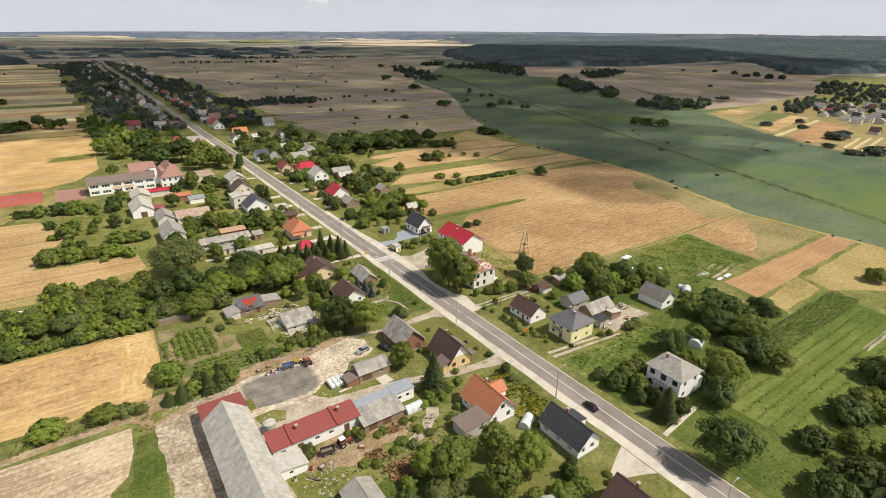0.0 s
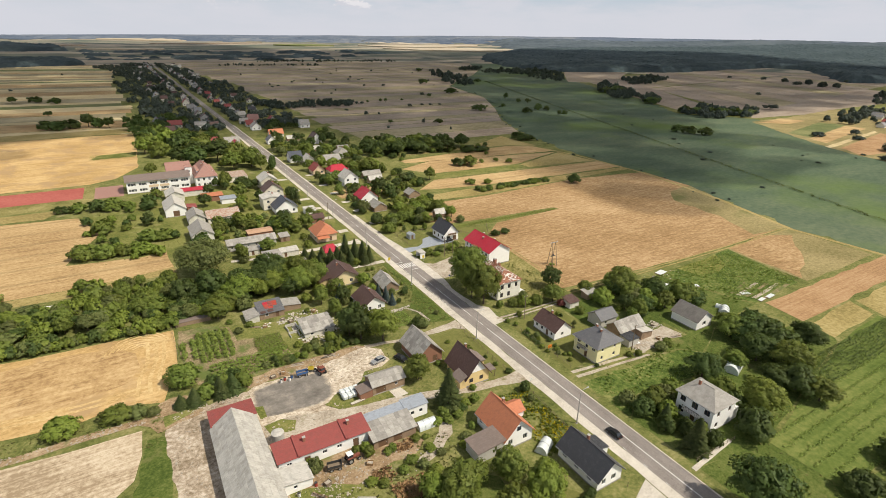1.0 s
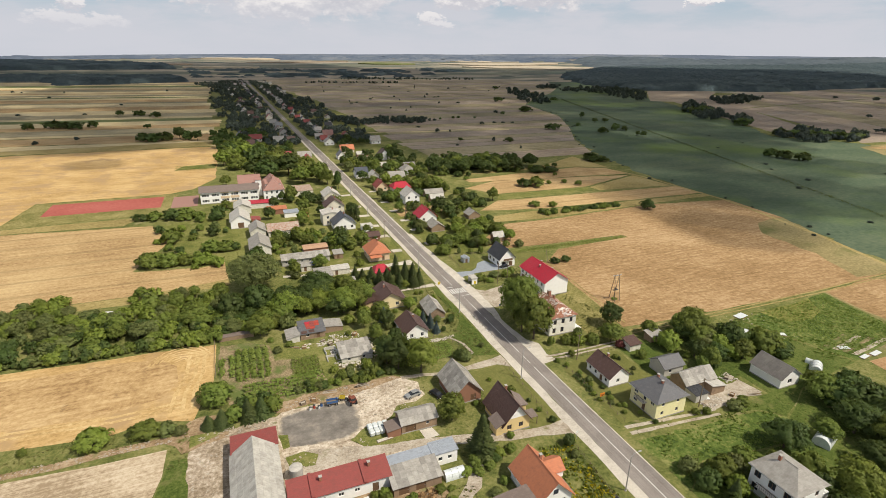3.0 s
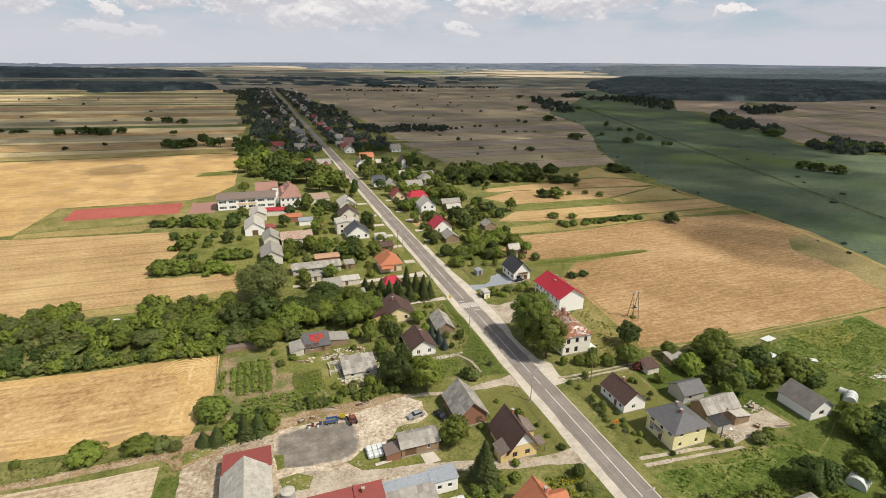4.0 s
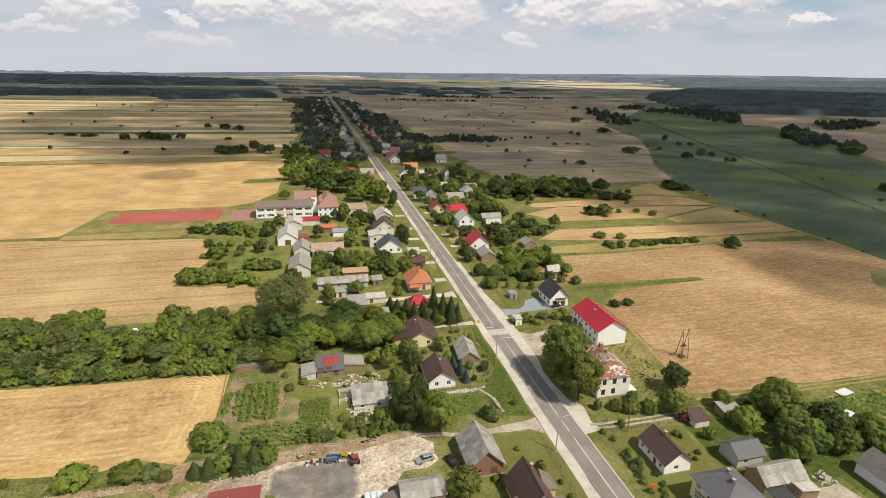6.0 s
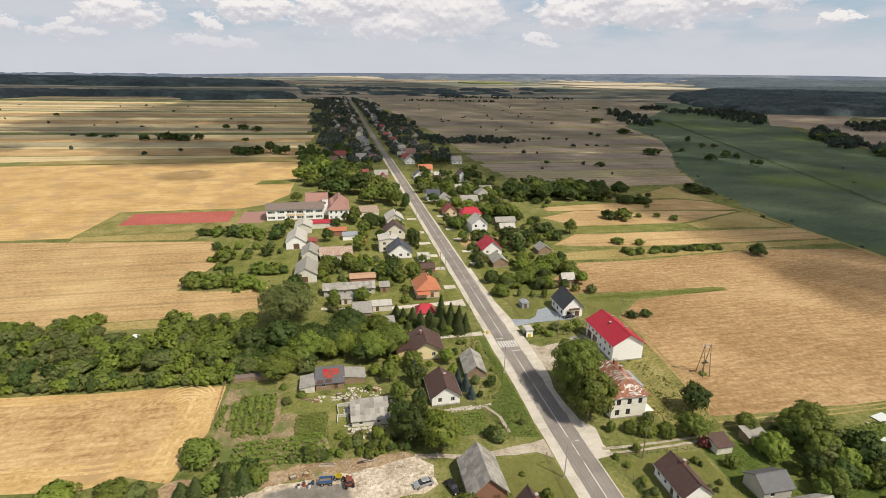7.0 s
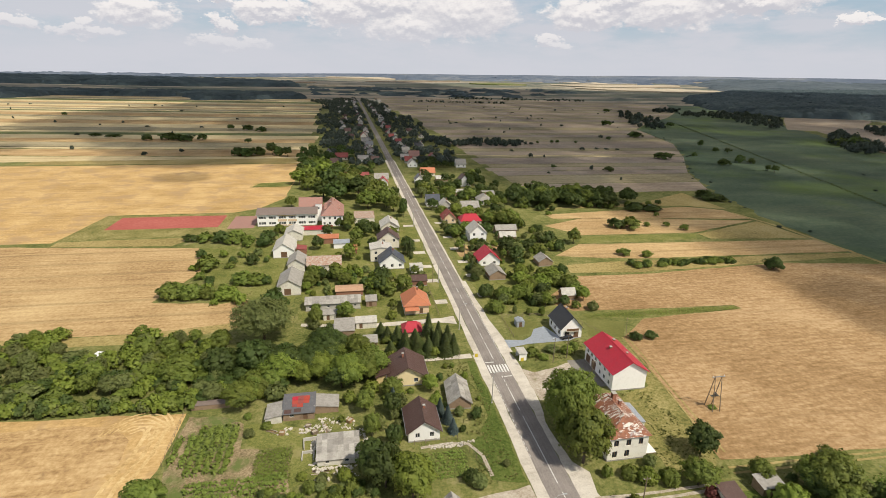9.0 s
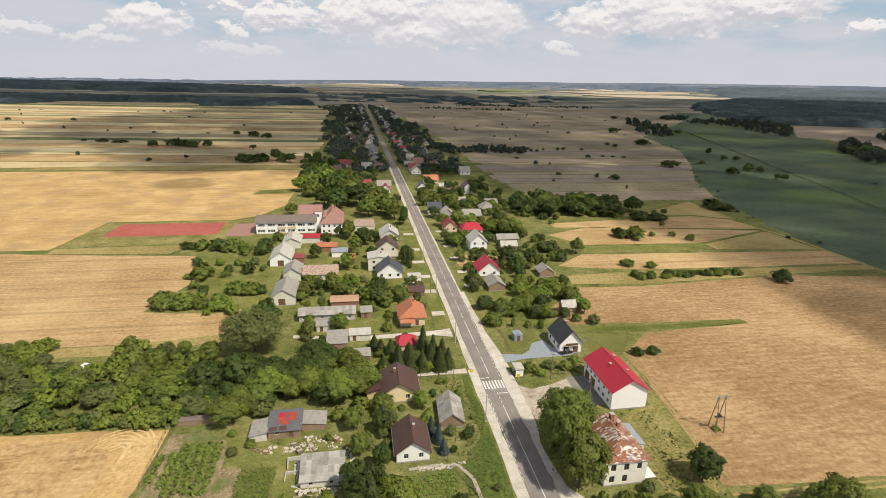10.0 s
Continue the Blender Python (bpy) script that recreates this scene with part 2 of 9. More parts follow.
DRYGRASS = ground_mat("dry_grass", [(0.36, (0.17, 0.145, 0.06)), (0.5, (0.262, 0.215, 0.10)), (0.66, (0.36, 0.29, 0.145))], 0.03, 0.7, second=((0.15, 0.155, 0.055), 0.05, 0.55, 0.72))
YELLOWWEED = ground_mat("yellowing_weeds", [(0.36, (0.10, 0.115, 0.025)), (0.5, (0.20, 0.20, 0.055)), (0.66, (0.32, 0.285, 0.10))], 0.1, 1.1, relief=0.9)
# strip field tones greyed and blued, distance haze painted into all three
HAZED_FARM_A = ground_mat("hazed_stubble", [(0.36, (0.237, 0.187, 0.140)), (0.5, (0.323, 0.260, 0.200)), (0.66, (0.399, 0.335, 0.262))], 0.012, 0.3, (0.01, 0.25, 1), lines=(9, 0.35, (0.2, 0.15, 0.08)))
HAZED_FARM_B = ground_mat("hazed_brown_field", [(0.36, (0.214, 0.168, 0.132)), (0.5, (0.285, 0.232, 0.185)), (0.66, (0.361, 0.300, 0.244))], 0.012, 0.3, (0.01, 0.2, 1))
HAZED_FARM_C = ground_mat("hazed_fallow", [(0.36, (0.209, 0.180, 0.104)), (0.5, (0.294, 0.250, 0.152)), (0.66, (0.380, 0.330, 0.220))], 0.012, 0.3, (0.01, 0.2, 1))
PASTURE = ground_mat("pasture", [(0.36, (0.085, 0.11, 0.042)), (0.5, (0.145, 0.165, 0.065)), (0.66, (0.235, 0.23, 0.105))], 0.015, 0.4, (0.02, 0.1, 1))
OLIVE = ground_mat("fallow", [(0.36, (0.20, 0.16, 0.06)), (0.5, (0.32, 0.25, 0.10)), (0.66, (0.42, 0.34, 0.16))], 0.03, 0.7)
TILLED = ground_mat("tilled_soil", [(0.36, (0.26, 0.15, 0.075)), (0.5, (0.36, 0.222, 0.115)), (0.66, (0.45, 0.30, 0.17))], 0.05, 1.0, (0.05, 1.2, 1))
DRY = ground_mat("dry_ploughland", [(0.40, (0.30, 0.225, 0.145)), (0.5, (0.455, 0.36, 0.25)), (0.61, (0.58, 0.485, 0.36))], 0.05, 1.0, (0.05, 1.5, 1), radians(8))
DUST = ground_mat("dusty_yard", [(0.36, (0.23, 0.17, 0.115)), (0.5, (0.475, 0.40, 0.31)), (0.64, (0.69, 0.615, 0.515))], 0.14, 1.3,
                  second=((0.20, 0.19, 0.09), 0.2, 0.60, 0.72))
TRACK = ground_mat("gravel_track", [(0.36, (0.26, 0.21, 0.155)), (0.5, (0.40, 0.345, 0.275)), (0.66, (0.52, 0.465, 0.39))], 0.2, 2.5, second=((0.2, 0.19, 0.09), 0.3, 0.6, 0.72))
CINDER = ground_mat("cinder_yard", [(0.3, (0.16, 0.145, 0.13)), (0.5, (0.215, 0.198, 0.178)), (0.7, (0.28, 0.26, 0.235))], 0.12, 4.0, relief=0.2)


def cinder_rim():
    """Cinders trodden out into the pale dust of the yard round them."""
    m, nt, b = principled("trodden_cinder", 0.95, 0, 0.1)
    p = world_vec(nt)
    far = nt.nodes.new("ShaderNodeVectorMath")
    far.operation = "LENGTH"
    mp = nt.nodes.new("ShaderNodeMapping")
    mp.inputs["Location"].default_value = (57.3 / 9.2, -0.9 / 6.6, 0)
    mp.inputs["Scale"].default_value = (1 / 9.2, 1 / 6.6, 0)
    nt.links.new(p, mp.inputs["Vector"])
    square = nt.nodes.new("ShaderNodeVectorMath")
    square.operation = "MULTIPLY"
    nt.links.new(mp.outputs[0], square.inputs[0])
    nt.links.new(mp.outputs[0], square.inputs[1])
    nt.links.new(square.outputs["Vector"], far.inputs[0])
    edge = nt.nodes.new("ShaderNodeMath")
    edge.operation = "MULTIPLY_ADD"
    edge.inputs[1].default_value = 0.75
    nt.links.new(noise_fac(nt, p, 0.28, 6, 0.65), edge.inputs[0])
    nt.links.new(far.outputs["Value"], edge.inputs[2])
    dark = ramp(nt, noise_fac(nt, p, 0.3, 8, 0.72), [(0.33, (0.135, 0.12, 0.105)), (0.5, (0.195, 0.176, 0.155)), (0.66, (0.30, 0.265, 0.225))])
    dust = ramp(nt, noise_fac(nt, p, 0.7, 6, 0.7), [(0.33, (0.26, 0.20, 0.14)), (0.5, (0.475, 0.40, 0.31)), (0.66, (0.67, 0.595, 0.495))])
    nt.links.new(mixed(nt, span(nt, edge.outputs[0], 1.12, 1.34), dark, dust), b.inputs["Base Color"])
    bump(nt, b, noise_fac(nt, p, 2.0, 4), 0.3, 0.1)
    return m


CINDER_RIM = cinder_rim()
SOIL = ground_mat("garden_soil", [(0.36, (0.15, 0.12, 0.065)), (0.5, (0.25, 0.19, 0.11)), (0.66, (0.35, 0.275, 0.17))], 0.2, 2.0,
                  second=((0.12, 0.15, 0.045), 0.12, 0.46, 0.58))
SWIRL = ground_mat("driven_straw", [(0.36, (0.36, 0.235, 0.10)), (0.5, (0.525, 0.365, 0.168)), (0.66, (0.64, 0.48, 0.258))], 0.1, 1.2)
CLAY = ground_mat("clay_court", [(0.36, (0.30, 0.085, 0.07)), (0.5, (0.37, 0.105, 0.085)), (0.66, (0.43, 0.14, 0.115))], 0.03, 0.6)
ASPHALT = ground_mat("asphalt", [(0.36, (0.175, 0.152, 0.138)), (0.5, (0.24, 0.213, 0.195)), (0.66, (0.295, 0.265, 0.243))], 0.15, 3.0, (2.2, 0.03, 1), relief=0.15)
CONCRETE = ground_mat("concrete_paving", [(0.36, (0.39, 0.35, 0.295)), (0.5, (0.52, 0.475, 0.41)), (0.66, (0.62, 0.575, 0.505))], 0.12, 3.0, (0.3, 0.5, 1), relief=0.15)


def hazed_far_land():
    """Patchwork of distant fields, a few hundred metres long, strips lying across the road. Distance haze is mixed into
    its cooled colours.
    """
    m, nt, b = principled("hazed_far_land", 0.95, 0, 0.1)
    v = nt.nodes.new("ShaderNodeTexVoronoi")
    v.inputs["Scale"].default_value = 1.0
    nt.links.new(world_vec(nt, (0.0016, 0.009, 0.001), (0, 0, radians(8))), v.inputs["Vector"])
    sp = nt.nodes.new("ShaderNodeSeparateColor")
    nt.links.new(v.outputs["Color"], sp.inputs[0])
    col = ramp(nt, sp.outputs[0], [(0.0, (0.11, 0.13, 0.10)), (0.22, (0.15, 0.157, 0.115)), (0.32, (0.24, 0.21, 0.165)), (0.6, (0.29, 0.25, 0.195)), (1.0, (0.36, 0.315, 0.25))])
    col = mixed(nt, span(nt, noise_fac(nt, world_vec(nt, (0.6, 1.6, 1)), 0.004, 7, 0.65), 0.52, 0.57), col, (0.075, 0.10, 0.085))
    nt.links.new(mixed(nt, span(nt, noise_fac(nt, world_vec(nt, (0.01, 0.1, 1)), 1, 5), 0.3, 0.7, 0, 0.3), col, (0.23, 0.195, 0.135)), b.inputs["Base Color"])
    return m


HAZED_FAR_LAND = hazed_far_land()
PAINT = plain("road_paint", (0.72, 0.71, 0.68), 0.7, var=0.25)
WHITE = plaster("white_render", (0.90, 0.89, 0.87), dirt=0.16)
CREAM = plaster("cream_render", (0.74, 0.69, 0.58))
YELLOW = plaster("yellow_render", (0.80, 0.74, 0.43))
OCHRE = plaster("ochre_render", (0.72, 0.55, 0.27))
PEACHY = plaster("warm_yellow_render", (0.82, 0.68, 0.41), dirt=0.2)
PEACH = plaster("peach_render", (0.72, 0.55, 0.38))
GREYWALL = plaster("grey_render", (0.50, 0.48, 0.44), dirt=0.6)
OLDWALL = plaster("old_render", (0.70, 0.67, 0.59), (0.33, 0.28, 0.22), 0.8)
BRICKWALL = plaster("brick_wall", (0.29, 0.145, 0.095), (0.26, 0.13, 0.08), 0.7)
PLANKS = plaster("weathered_planks", (0.30, 0.21, 0.14), (0.14, 0.10, 0.07), 0.8)
STONEBASE = plaster("plinth_stone", (0.34, 0.32, 0.30), dirt=0.6)
R_RED = roof_sheet("red_sheet", (0.46, 0.022, 0.045), (0.38, 0.03, 0.05), 0.45, amount=(0.45, 0.8))
R_RUST = roof_sheet("dull_red_sheet", (0.30, 0.068, 0.06), (0.23, 0.065, 0.055), 0.6, amount=(0.4, 0.75))
R_ORANGE = roof_sheet("orange_tile", (0.52, 0.19, 0.095), (0.40, 0.15, 0.085), 0.7, pitch=4.5)
R_PINK = roof_sheet("old_rose_tile", (0.36, 0.19, 0.155), (0.31, 0.22, 0.185), 0.75, pitch=12)
R_BROWN = roof_sheet("brown_sheet", (0.095, 0.052, 0.044), (0.13, 0.078, 0.068), 0.5)
R_DARK = roof_sheet("anthracite_sheet", (0.045, 0.047, 0.055), (0.07, 0.072, 0.08), 0.45)
R_BLUE = roof_sheet("slate_blue_sheet", (0.06, 0.068, 0.09), (0.09, 0.10, 0.12), 0.45)
R_GREY = roof_sheet("grey_sheet", (0.235, 0.235, 0.24), (0.31, 0.30, 0.30), 0.55)
R_ASBEST = roof_sheet("weathered_fibre_cement", (0.37, 0.35, 0.32), (0.25, 0.23, 0.205), 0.9, amount=(0.4, 0.72), pitch=5, weather=0.8)
R_PALE = roof_sheet("pale_fibre_cement", (0.54, 0.515, 0.47), (0.34, 0.32, 0.285), 0.9, amount=(0.45, 0.75), pitch=5, weather=0.8)
R_TILE = roof_sheet("patched_tile", (0.46, 0.40, 0.34), (0.34, 0.17, 0.11), 0.85, amount=(0.44, 0.58), pitch=10, weather=1.6)


def flaked_roof():
    """Old painted sheet roof: rust, dark seams and long pale flakes that run down the slope sheet by sheet."""
    m, nt, b = principled("flaking_rusty_sheet", 0.75, 0.0, 0.3)
    rust = mixed(nt, span(nt, noise_fac(nt, vec(nt), 1.1, 5, 0.6), 0.35, 0.65), (0.31, 0.125, 0.07), (0.19, 0.085, 0.055))
    w = nt.nodes.new("ShaderNodeTexBrick")
    w.offset = 0.5
    for k, x in (("Scale", 1.0), ("Mortar Size", 0.03), ("Brick Width", 1.9), ("Row Height", 0.75)):
        w.inputs[k].default_value = x
    w.inputs["Color1"].default_value = (0, 0, 0, 1)
    w.inputs["Color2"].default_value = (1, 1, 1, 1)
    nt.links.new(vec(nt), w.inputs["Vector"])
    flake = noise_fac(nt, vec(nt, (0.9, 2.6, 0.9), (0, 0, 0.35)), 1.0, 6, 0.62)
    panel = nt.nodes.new("ShaderNodeMath")
    panel.operation = "MULTIPLY_ADD"
    panel.inputs[1].default_value = 0.17
    nt.links.new(w.outputs["Color"], panel.inputs[0])
    nt.links.new(flake, panel.inputs[2])
    col = mixed(nt, span(nt, panel.outputs[0], 0.625, 0.67), rust, (0.62, 0.58, 0.53))
    col = mixed(nt, span(nt, noise_fac(nt, vec(nt), 0.45, 3, 0.5), 0.60, 0.68, 0, 0.7), col, (0.36, 0.37, 0.39))
    nt.links.new(mixed(nt, span(nt, w.outputs["Fac"], 0, 1, 0, 0.55), col, (0.10, 0.05, 0.035)), b.inputs["Base Color"])
    bump(nt, b, panel.outputs[0], 0.5, 0.05)
    return m


R_FLAKED = flaked_roof()
RUINWALL = plaster("ruin_render", (0.80, 0.77, 0.68), (0.42, 0.36, 0.28), 0.55)
R_FADED = roof_sheet("faded_orange_sheet", (0.50, 0.31, 0.20), (0.42, 0.25, 0.16), 0.8)
R_METAL = roof_sheet("galvanised_sheet", (0.42, 0.46, 0.52), (0.34, 0.36, 0.40), 0.4, 0.3)
GLASS, _nt, _b = principled("window_glass", 0.08, 0, 0.6)
_b.inputs["Base Color"].default_value = (0.03, 0.035, 0.045, 1)
FRAME = plain("window_frame", (0.72, 0.71, 0.68), 0.5)
WOODFRAME = plain("brown_frame", (0.16, 0.09, 0.05), 0.6)
DOORWOOD = plain("door_wood", (0.17, 0.10, 0.06), 0.6)
CHIMBRICK = plain("chimney_brick", (0.33, 0.15, 0.10), 0.9)
STEEL = plain("galvanised_steel", (0.42, 0.43, 0.44), 0.45, 0.5)
POLECON = plain("pole_concrete", (0.42, 0.40, 0.37), 0.9)
DARKSTEEL = plain("dark_steel", (0.07, 0.07, 0.07), 0.5, 0.4)
PLASTIC = plain("greenhouse_film", (0.66, 0.70, 0.70), 0.35, spec=0.5)
WOODPOST = plain("post_wood", (0.22, 0.17, 0.12), 0.9)
BARK = plain("bark", (0.09, 0.07, 0.05), 0.95)
YELLOWPAINT = plain("yellow_paint", (0.62, 0.47, 0.05), 0.5)
BLUEPAINT = plain("blue_paint", (0.05, 0.12, 0.30), 0.5)
REDPAINT = plain("red_paint", (0.38, 0.065, 0.045), 0.6)
ORANGEPAINT = plain("orange_paint", (0.70, 0.23, 0.03), 0.6)
WHITEPAINT = plain("white_paint", (0.78, 0.78, 0.76), 0.5)
SILVERPAINT = plain("silver_paint", (0.45, 0.46, 0.48), 0.35, 0.5)
BLACKPAINT = plain("black_paint", (0.02, 0.02, 0.023), 0.3)
RUBBER = plain("rubber", (0.02, 0.02, 0.02), 0.9)
RUBBLE = plain("rubble_stone", (0.44, 0.385, 0.315), 0.95, var=0.3)
HAY = plain("hay", (0.38, 0.24, 0.12), 0.95, var=0.3)
LEAF_A = leaf_mat("leaf_mid_green", (0.096, 0.136, 0.022), (0.218, 0.255, 0.052))
LEAF_B = leaf_mat("leaf_dark_green", (0.040, 0.068, 0.016), (0.108, 0.145, 0.036))
LEAF_C = leaf_mat("leaf_olive", (0.10, 0.125, 0.038), (0.21, 0.232, 0.075))
LEAF_L = leaf_mat("leaf_light_green", (0.125, 0.175, 0.022), (0.265, 0.305, 0.058))
NEEDLE = leaf_mat("needle_green", (0.055, 0.085, 0.025), (0.145, 0.175, 0.052))
NEEDLE_BLUE = leaf_mat("needle_blue", (0.06, 0.09, 0.085), (0.13, 0.17, 0.16))
CROP = leaf_mat("crop_leaf", (0.122, 0.180, 0.029), (0.261, 0.319, 0.072), 0.15)
GRASSLEAF = leaf_mat("grass_blade", (0.125, 0.14, 0.04), (0.28, 0.265, 0.10), 0.1)
FLOWER = leaf_mat("yellow_flower", (0.42, 0.34, 0.02), (0.60, 0.46, 0.03), 0.1)
# leaf greens pulled towards blue-grey to carry far haze
HAZED_WOODLAND = leaf_mat("hazed_woodland_leaf", (0.04, 0.058, 0.052), (0.083, 0.106, 0.09), 0.1)
# bluish lift in these greens stands in for air haze over the forest
HAZED_CANOPY = ground_mat("hazed_canopy", [(0.3, (0.040, 0.056, 0.062)), (0.5, (0.056, 0.077, 0.085)), (0.7, (0.078, 0.10, 0.107))], 0.004, 0.12, (0.06, 0.06, 1), relief=0.6)
EARTH = ground_mat("earth_bank", [(0.36, (0.19, 0.125, 0.07)), (0.5, (0.30, 0.21, 0.125)), (0.66, (0.44, 0.34, 0.23))], 0.2, 1.8, second=((0.16, 0.16, 0.06), 0.25, 0.55, 0.7))
R_SLATE = roof_sheet("slate_grey_sheet", (0.125, 0.125, 0.135), (0.16, 0.16, 0.165), 0.5)
R_TAUPE = roof_sheet("taupe_sheet", (0.20, 0.155, 0.135), (0.25, 0.20, 0.18), 0.6)
RUSTPAINT = plain("rusty_red_paint", (0.23, 0.075, 0.05), 0.8, var=0.3)
DULLBLUE = plain("faded_blue_paint", (0.06, 0.13, 0.30), 0.7, var=0.2)
# far village foliage: haze is put into this paler, bluer green
HAZED_VILLAGE_LEAF = leaf_mat("hazed_village_leaf", (0.047, 0.066, 0.058), (0.105, 0.126, 0.104), 0.1)
CLOUDMAT, _nt, _b = principled("cloud_white", 1.0, 0, 0.0)
_b.inputs["Base Color"].default_value = (0.88, 0.88, 0.9, 1)
_b.inputs["Alpha"].default_value = 0.29


def piece_mat(name, colour, worn, tint=0.22, rough=0.9):
    """For single sheets and boards: each piece has its own tone, stains run across them."""
    m, nt, b = principled(name, rough, 0, 0.2)
    v = world_vec(nt)
    col = mixed(nt, span(nt, noise_fac(nt, v, 0.9, 7, 0.68), 0.42, 0.72), colour, worn)
    col = mixed(nt, span(nt, noise_fac(nt, world_vec(nt, (0.5, 2.4, 0.5)), 2.0, 4), 0.35, 0.75, 0, 0.25), col, (0.08, 0.075, 0.065))
    nt.links.new(hue_by_object(nt, col, tint, 0.006), b.inputs["Base Color"])
    w = nt.nodes.new("ShaderNodeTexWave")
    w.wave_type, w.bands_direction = "BANDS", "Y"
    w.inputs["Scale"].default_value = 2.0
    nt.links.new(v, w.inputs["Vector"])
    bump(nt, b, w.outputs["Fac"], 0.3, 0.03)
    return m


SHEET_PALE = piece_mat("pale_roof_sheet", (0.50, 0.48, 0.44), (0.34, 0.32, 0.285), tint=0.1)
SHEET_GREY = piece_mat("grey_roof_sheet", (0.37, 0.35, 0.32), (0.25, 0.23, 0.205))
SHEET_DARK = piece_mat("dark_grey_roof_sheet", (0.19, 0.175, 0.16), (0.14, 0.13, 0.12), 0.12)

FAR_PALE = ground_mat("far_pale_stubble", [(0.36, (0.36, 0.30, 0.22)), (0.5, (0.44, 0.37, 0.275)), (0.66, (0.52, 0.45, 0.345))], 0.004, 0.05, (0.003, 0.03, 1), relief=0.0)
# slope greens mixed with blue as painted distance haze
HAZED_SLOPE = ground_mat("hazed_wooded_slope", [(0.36, (0.062, 0.08, 0.095)), (0.5, (0.082, 0.102, 0.118)), (0.66, (0.11, 0.13, 0.14))], 0.003, 0.03, (0.004, 0.012, 1), relief=0.3)
# blue-grey here is distance haze put into the hills' base colour
HAZED_HILLS = ground_mat("hazed_hills", [(0.38, (0.085, 0.108, 0.148)), (0.5, (0.115, 0.14, 0.182)), (0.64, (0.19, 0.205, 0.225))], 0.0012, 0.006, (0.0006, 0.004, 1), relief=0.0)
FALLOWGREEN = ground_mat("dry_weeds", [(0.36, (0.10, 0.105, 0.03)), (0.5, (0.21, 0.19, 0.065)), (0.66, (0.34, 0.285, 0.125))], 0.1, 1.2, relief=0.8)
WESTYARD = ground_mat("rubble_yard", [(0.36, (0.19, 0.145, 0.095)), (0.5, (0.355, 0.285, 0.21)), (0.64, (0.58, 0.50, 0.41))], 0.16, 1.1, second=((0.17, 0.17, 0.07), 0.16, 0.58, 0.7))
LUSH = ground_mat("lush_grass", [(0.36, (0.045, 0.07, 0.014)), (0.5, (0.088, 0.118, 0.026)), (0.66, (0.155, 0.168, 0.052))], 0.07, 1.8, relief=0.8, second=((0.19, 0.17, 0.07), 0.13, 0.6, 0.74))
REDLEAF = leaf_mat("red_leaf", (0.10, 0.03, 0.03), (0.22, 0.07, 0.06), 0.1)
PALESTONE = plain("pale_broken_stone", (0.60, 0.55, 0.47), 0.95, var=0.3)

# ---- building blocks ----
def mesh_ob(name, verts, faces, material, parent=None, label=""):
    me = bpy.data.meshes.new(name)
    me.from_pydata(verts, [], faces)
    if material:
        me.materials.append(material)
    ob = new(name, me)
    if parent:
        ob.parent = parent
    if label:
        ob["label"] = label
    return ob


def part(name, bm, material, parent, label=""):
    me = bpy.data.meshes.new(name)
    bm.to_mesh(me)
    bm.free()
    me.materials.append(material)
    ob = new(name, me)
    ob.parent = parent
    if label:
        ob["label"] = label
    return ob


def box(bm, x0, x1, y0, y1, z0, z1, bev=0.0):
    m = pose((x0 + x1) / 2, (y0 + y1) / 2, (z0 + z1) / 2) @ Matrix.Diagonal((x1 - x0, y1 - y0, z1 - z0, 1))
    r = bmesh.ops.create_cube(bm, size=1, matrix=m)
    if bev:
        edges = {e for v in r["verts"] for e in v.link_edges}
        bmesh.ops.bevel(bm, geom=list(edges), offset=bev, segments=1, affect="EDGES")


def tube(bm, a, b, r0, r1=None, seg=8):
    a, b = Vector(a), Vector(b)
    d = b - a
    m = Matrix.Translation((a + b) / 2) @ d.to_track_quat("Z", "Y").to_matrix().to_4x4()
    bmesh.ops.create_cone(bm, cap_ends=True, segments=seg, radius1=r0, radius2=r0 if r1 is None else r1, depth=d.length, matrix=m)


def quads(bm, pts):
    bm.faces.new([bm.verts.new(p) for p in pts])


def root(name, label, category, at=(0, 0, 0), yaw=0.0, group="", kind=""):
    ob = new(name)
    ob.empty_display_size = 0.3
    ob.matrix_basis = pose(at[0], at[1], at[2], 0, 0, yaw)
    return tagged(ob, label, category, group, kind)


def patch(name, outline, z, material, label, wobble=0.0, step=6.0, seed=1, thick=0.0):
    """A level piece of ground with an uneven edge."""
    rnd = random.Random(seed)
    pts = []
    n = len(outline)
    for i in range(n):
        (x0, y0), (x1, y1) = outline[i], outline[(i + 1) % n]
        d = math.hypot(x1 - x0, y1 - y0)
        k = max(1, min(40, int(d / step))) if wobble else 1
        for j in range(k):
            f = j / k
            w = wobble * (0 if j == 0 else 1)
            pts.append((x0 + (x1 - x0) * f + rnd.uniform(-w, w), y0 + (y1 - y0) * f + rnd.uniform(-w, w), z))
    bm = bmesh.new()
    f = bm.faces.new([bm.verts.new(p) for p in pts])
    if f.normal.z < 0 or f.calc_area() and (f.normal_update() or f.normal.z < 0):
        f.normal_flip()
    if thick:
        r = bmesh.ops.extrude_face_region(bm, geom=[f])
        bmesh.ops.translate(bm, vec=(0, 0, -thick), verts=[v for v in r["geom"] if isinstance(v, bmesh.types.BMVert)])
        bmesh.ops.recalc_face_normals(bm, faces=bm.faces)
    bmesh.ops.triangulate(bm, faces=bm.faces)
    me = bpy.data.meshes.new(name)
    bm.to_mesh(me)
    bm.free()
    me.materials.append(material)
    return tagged(new(name, me), label, name.replace("_", " "), kind="structure")


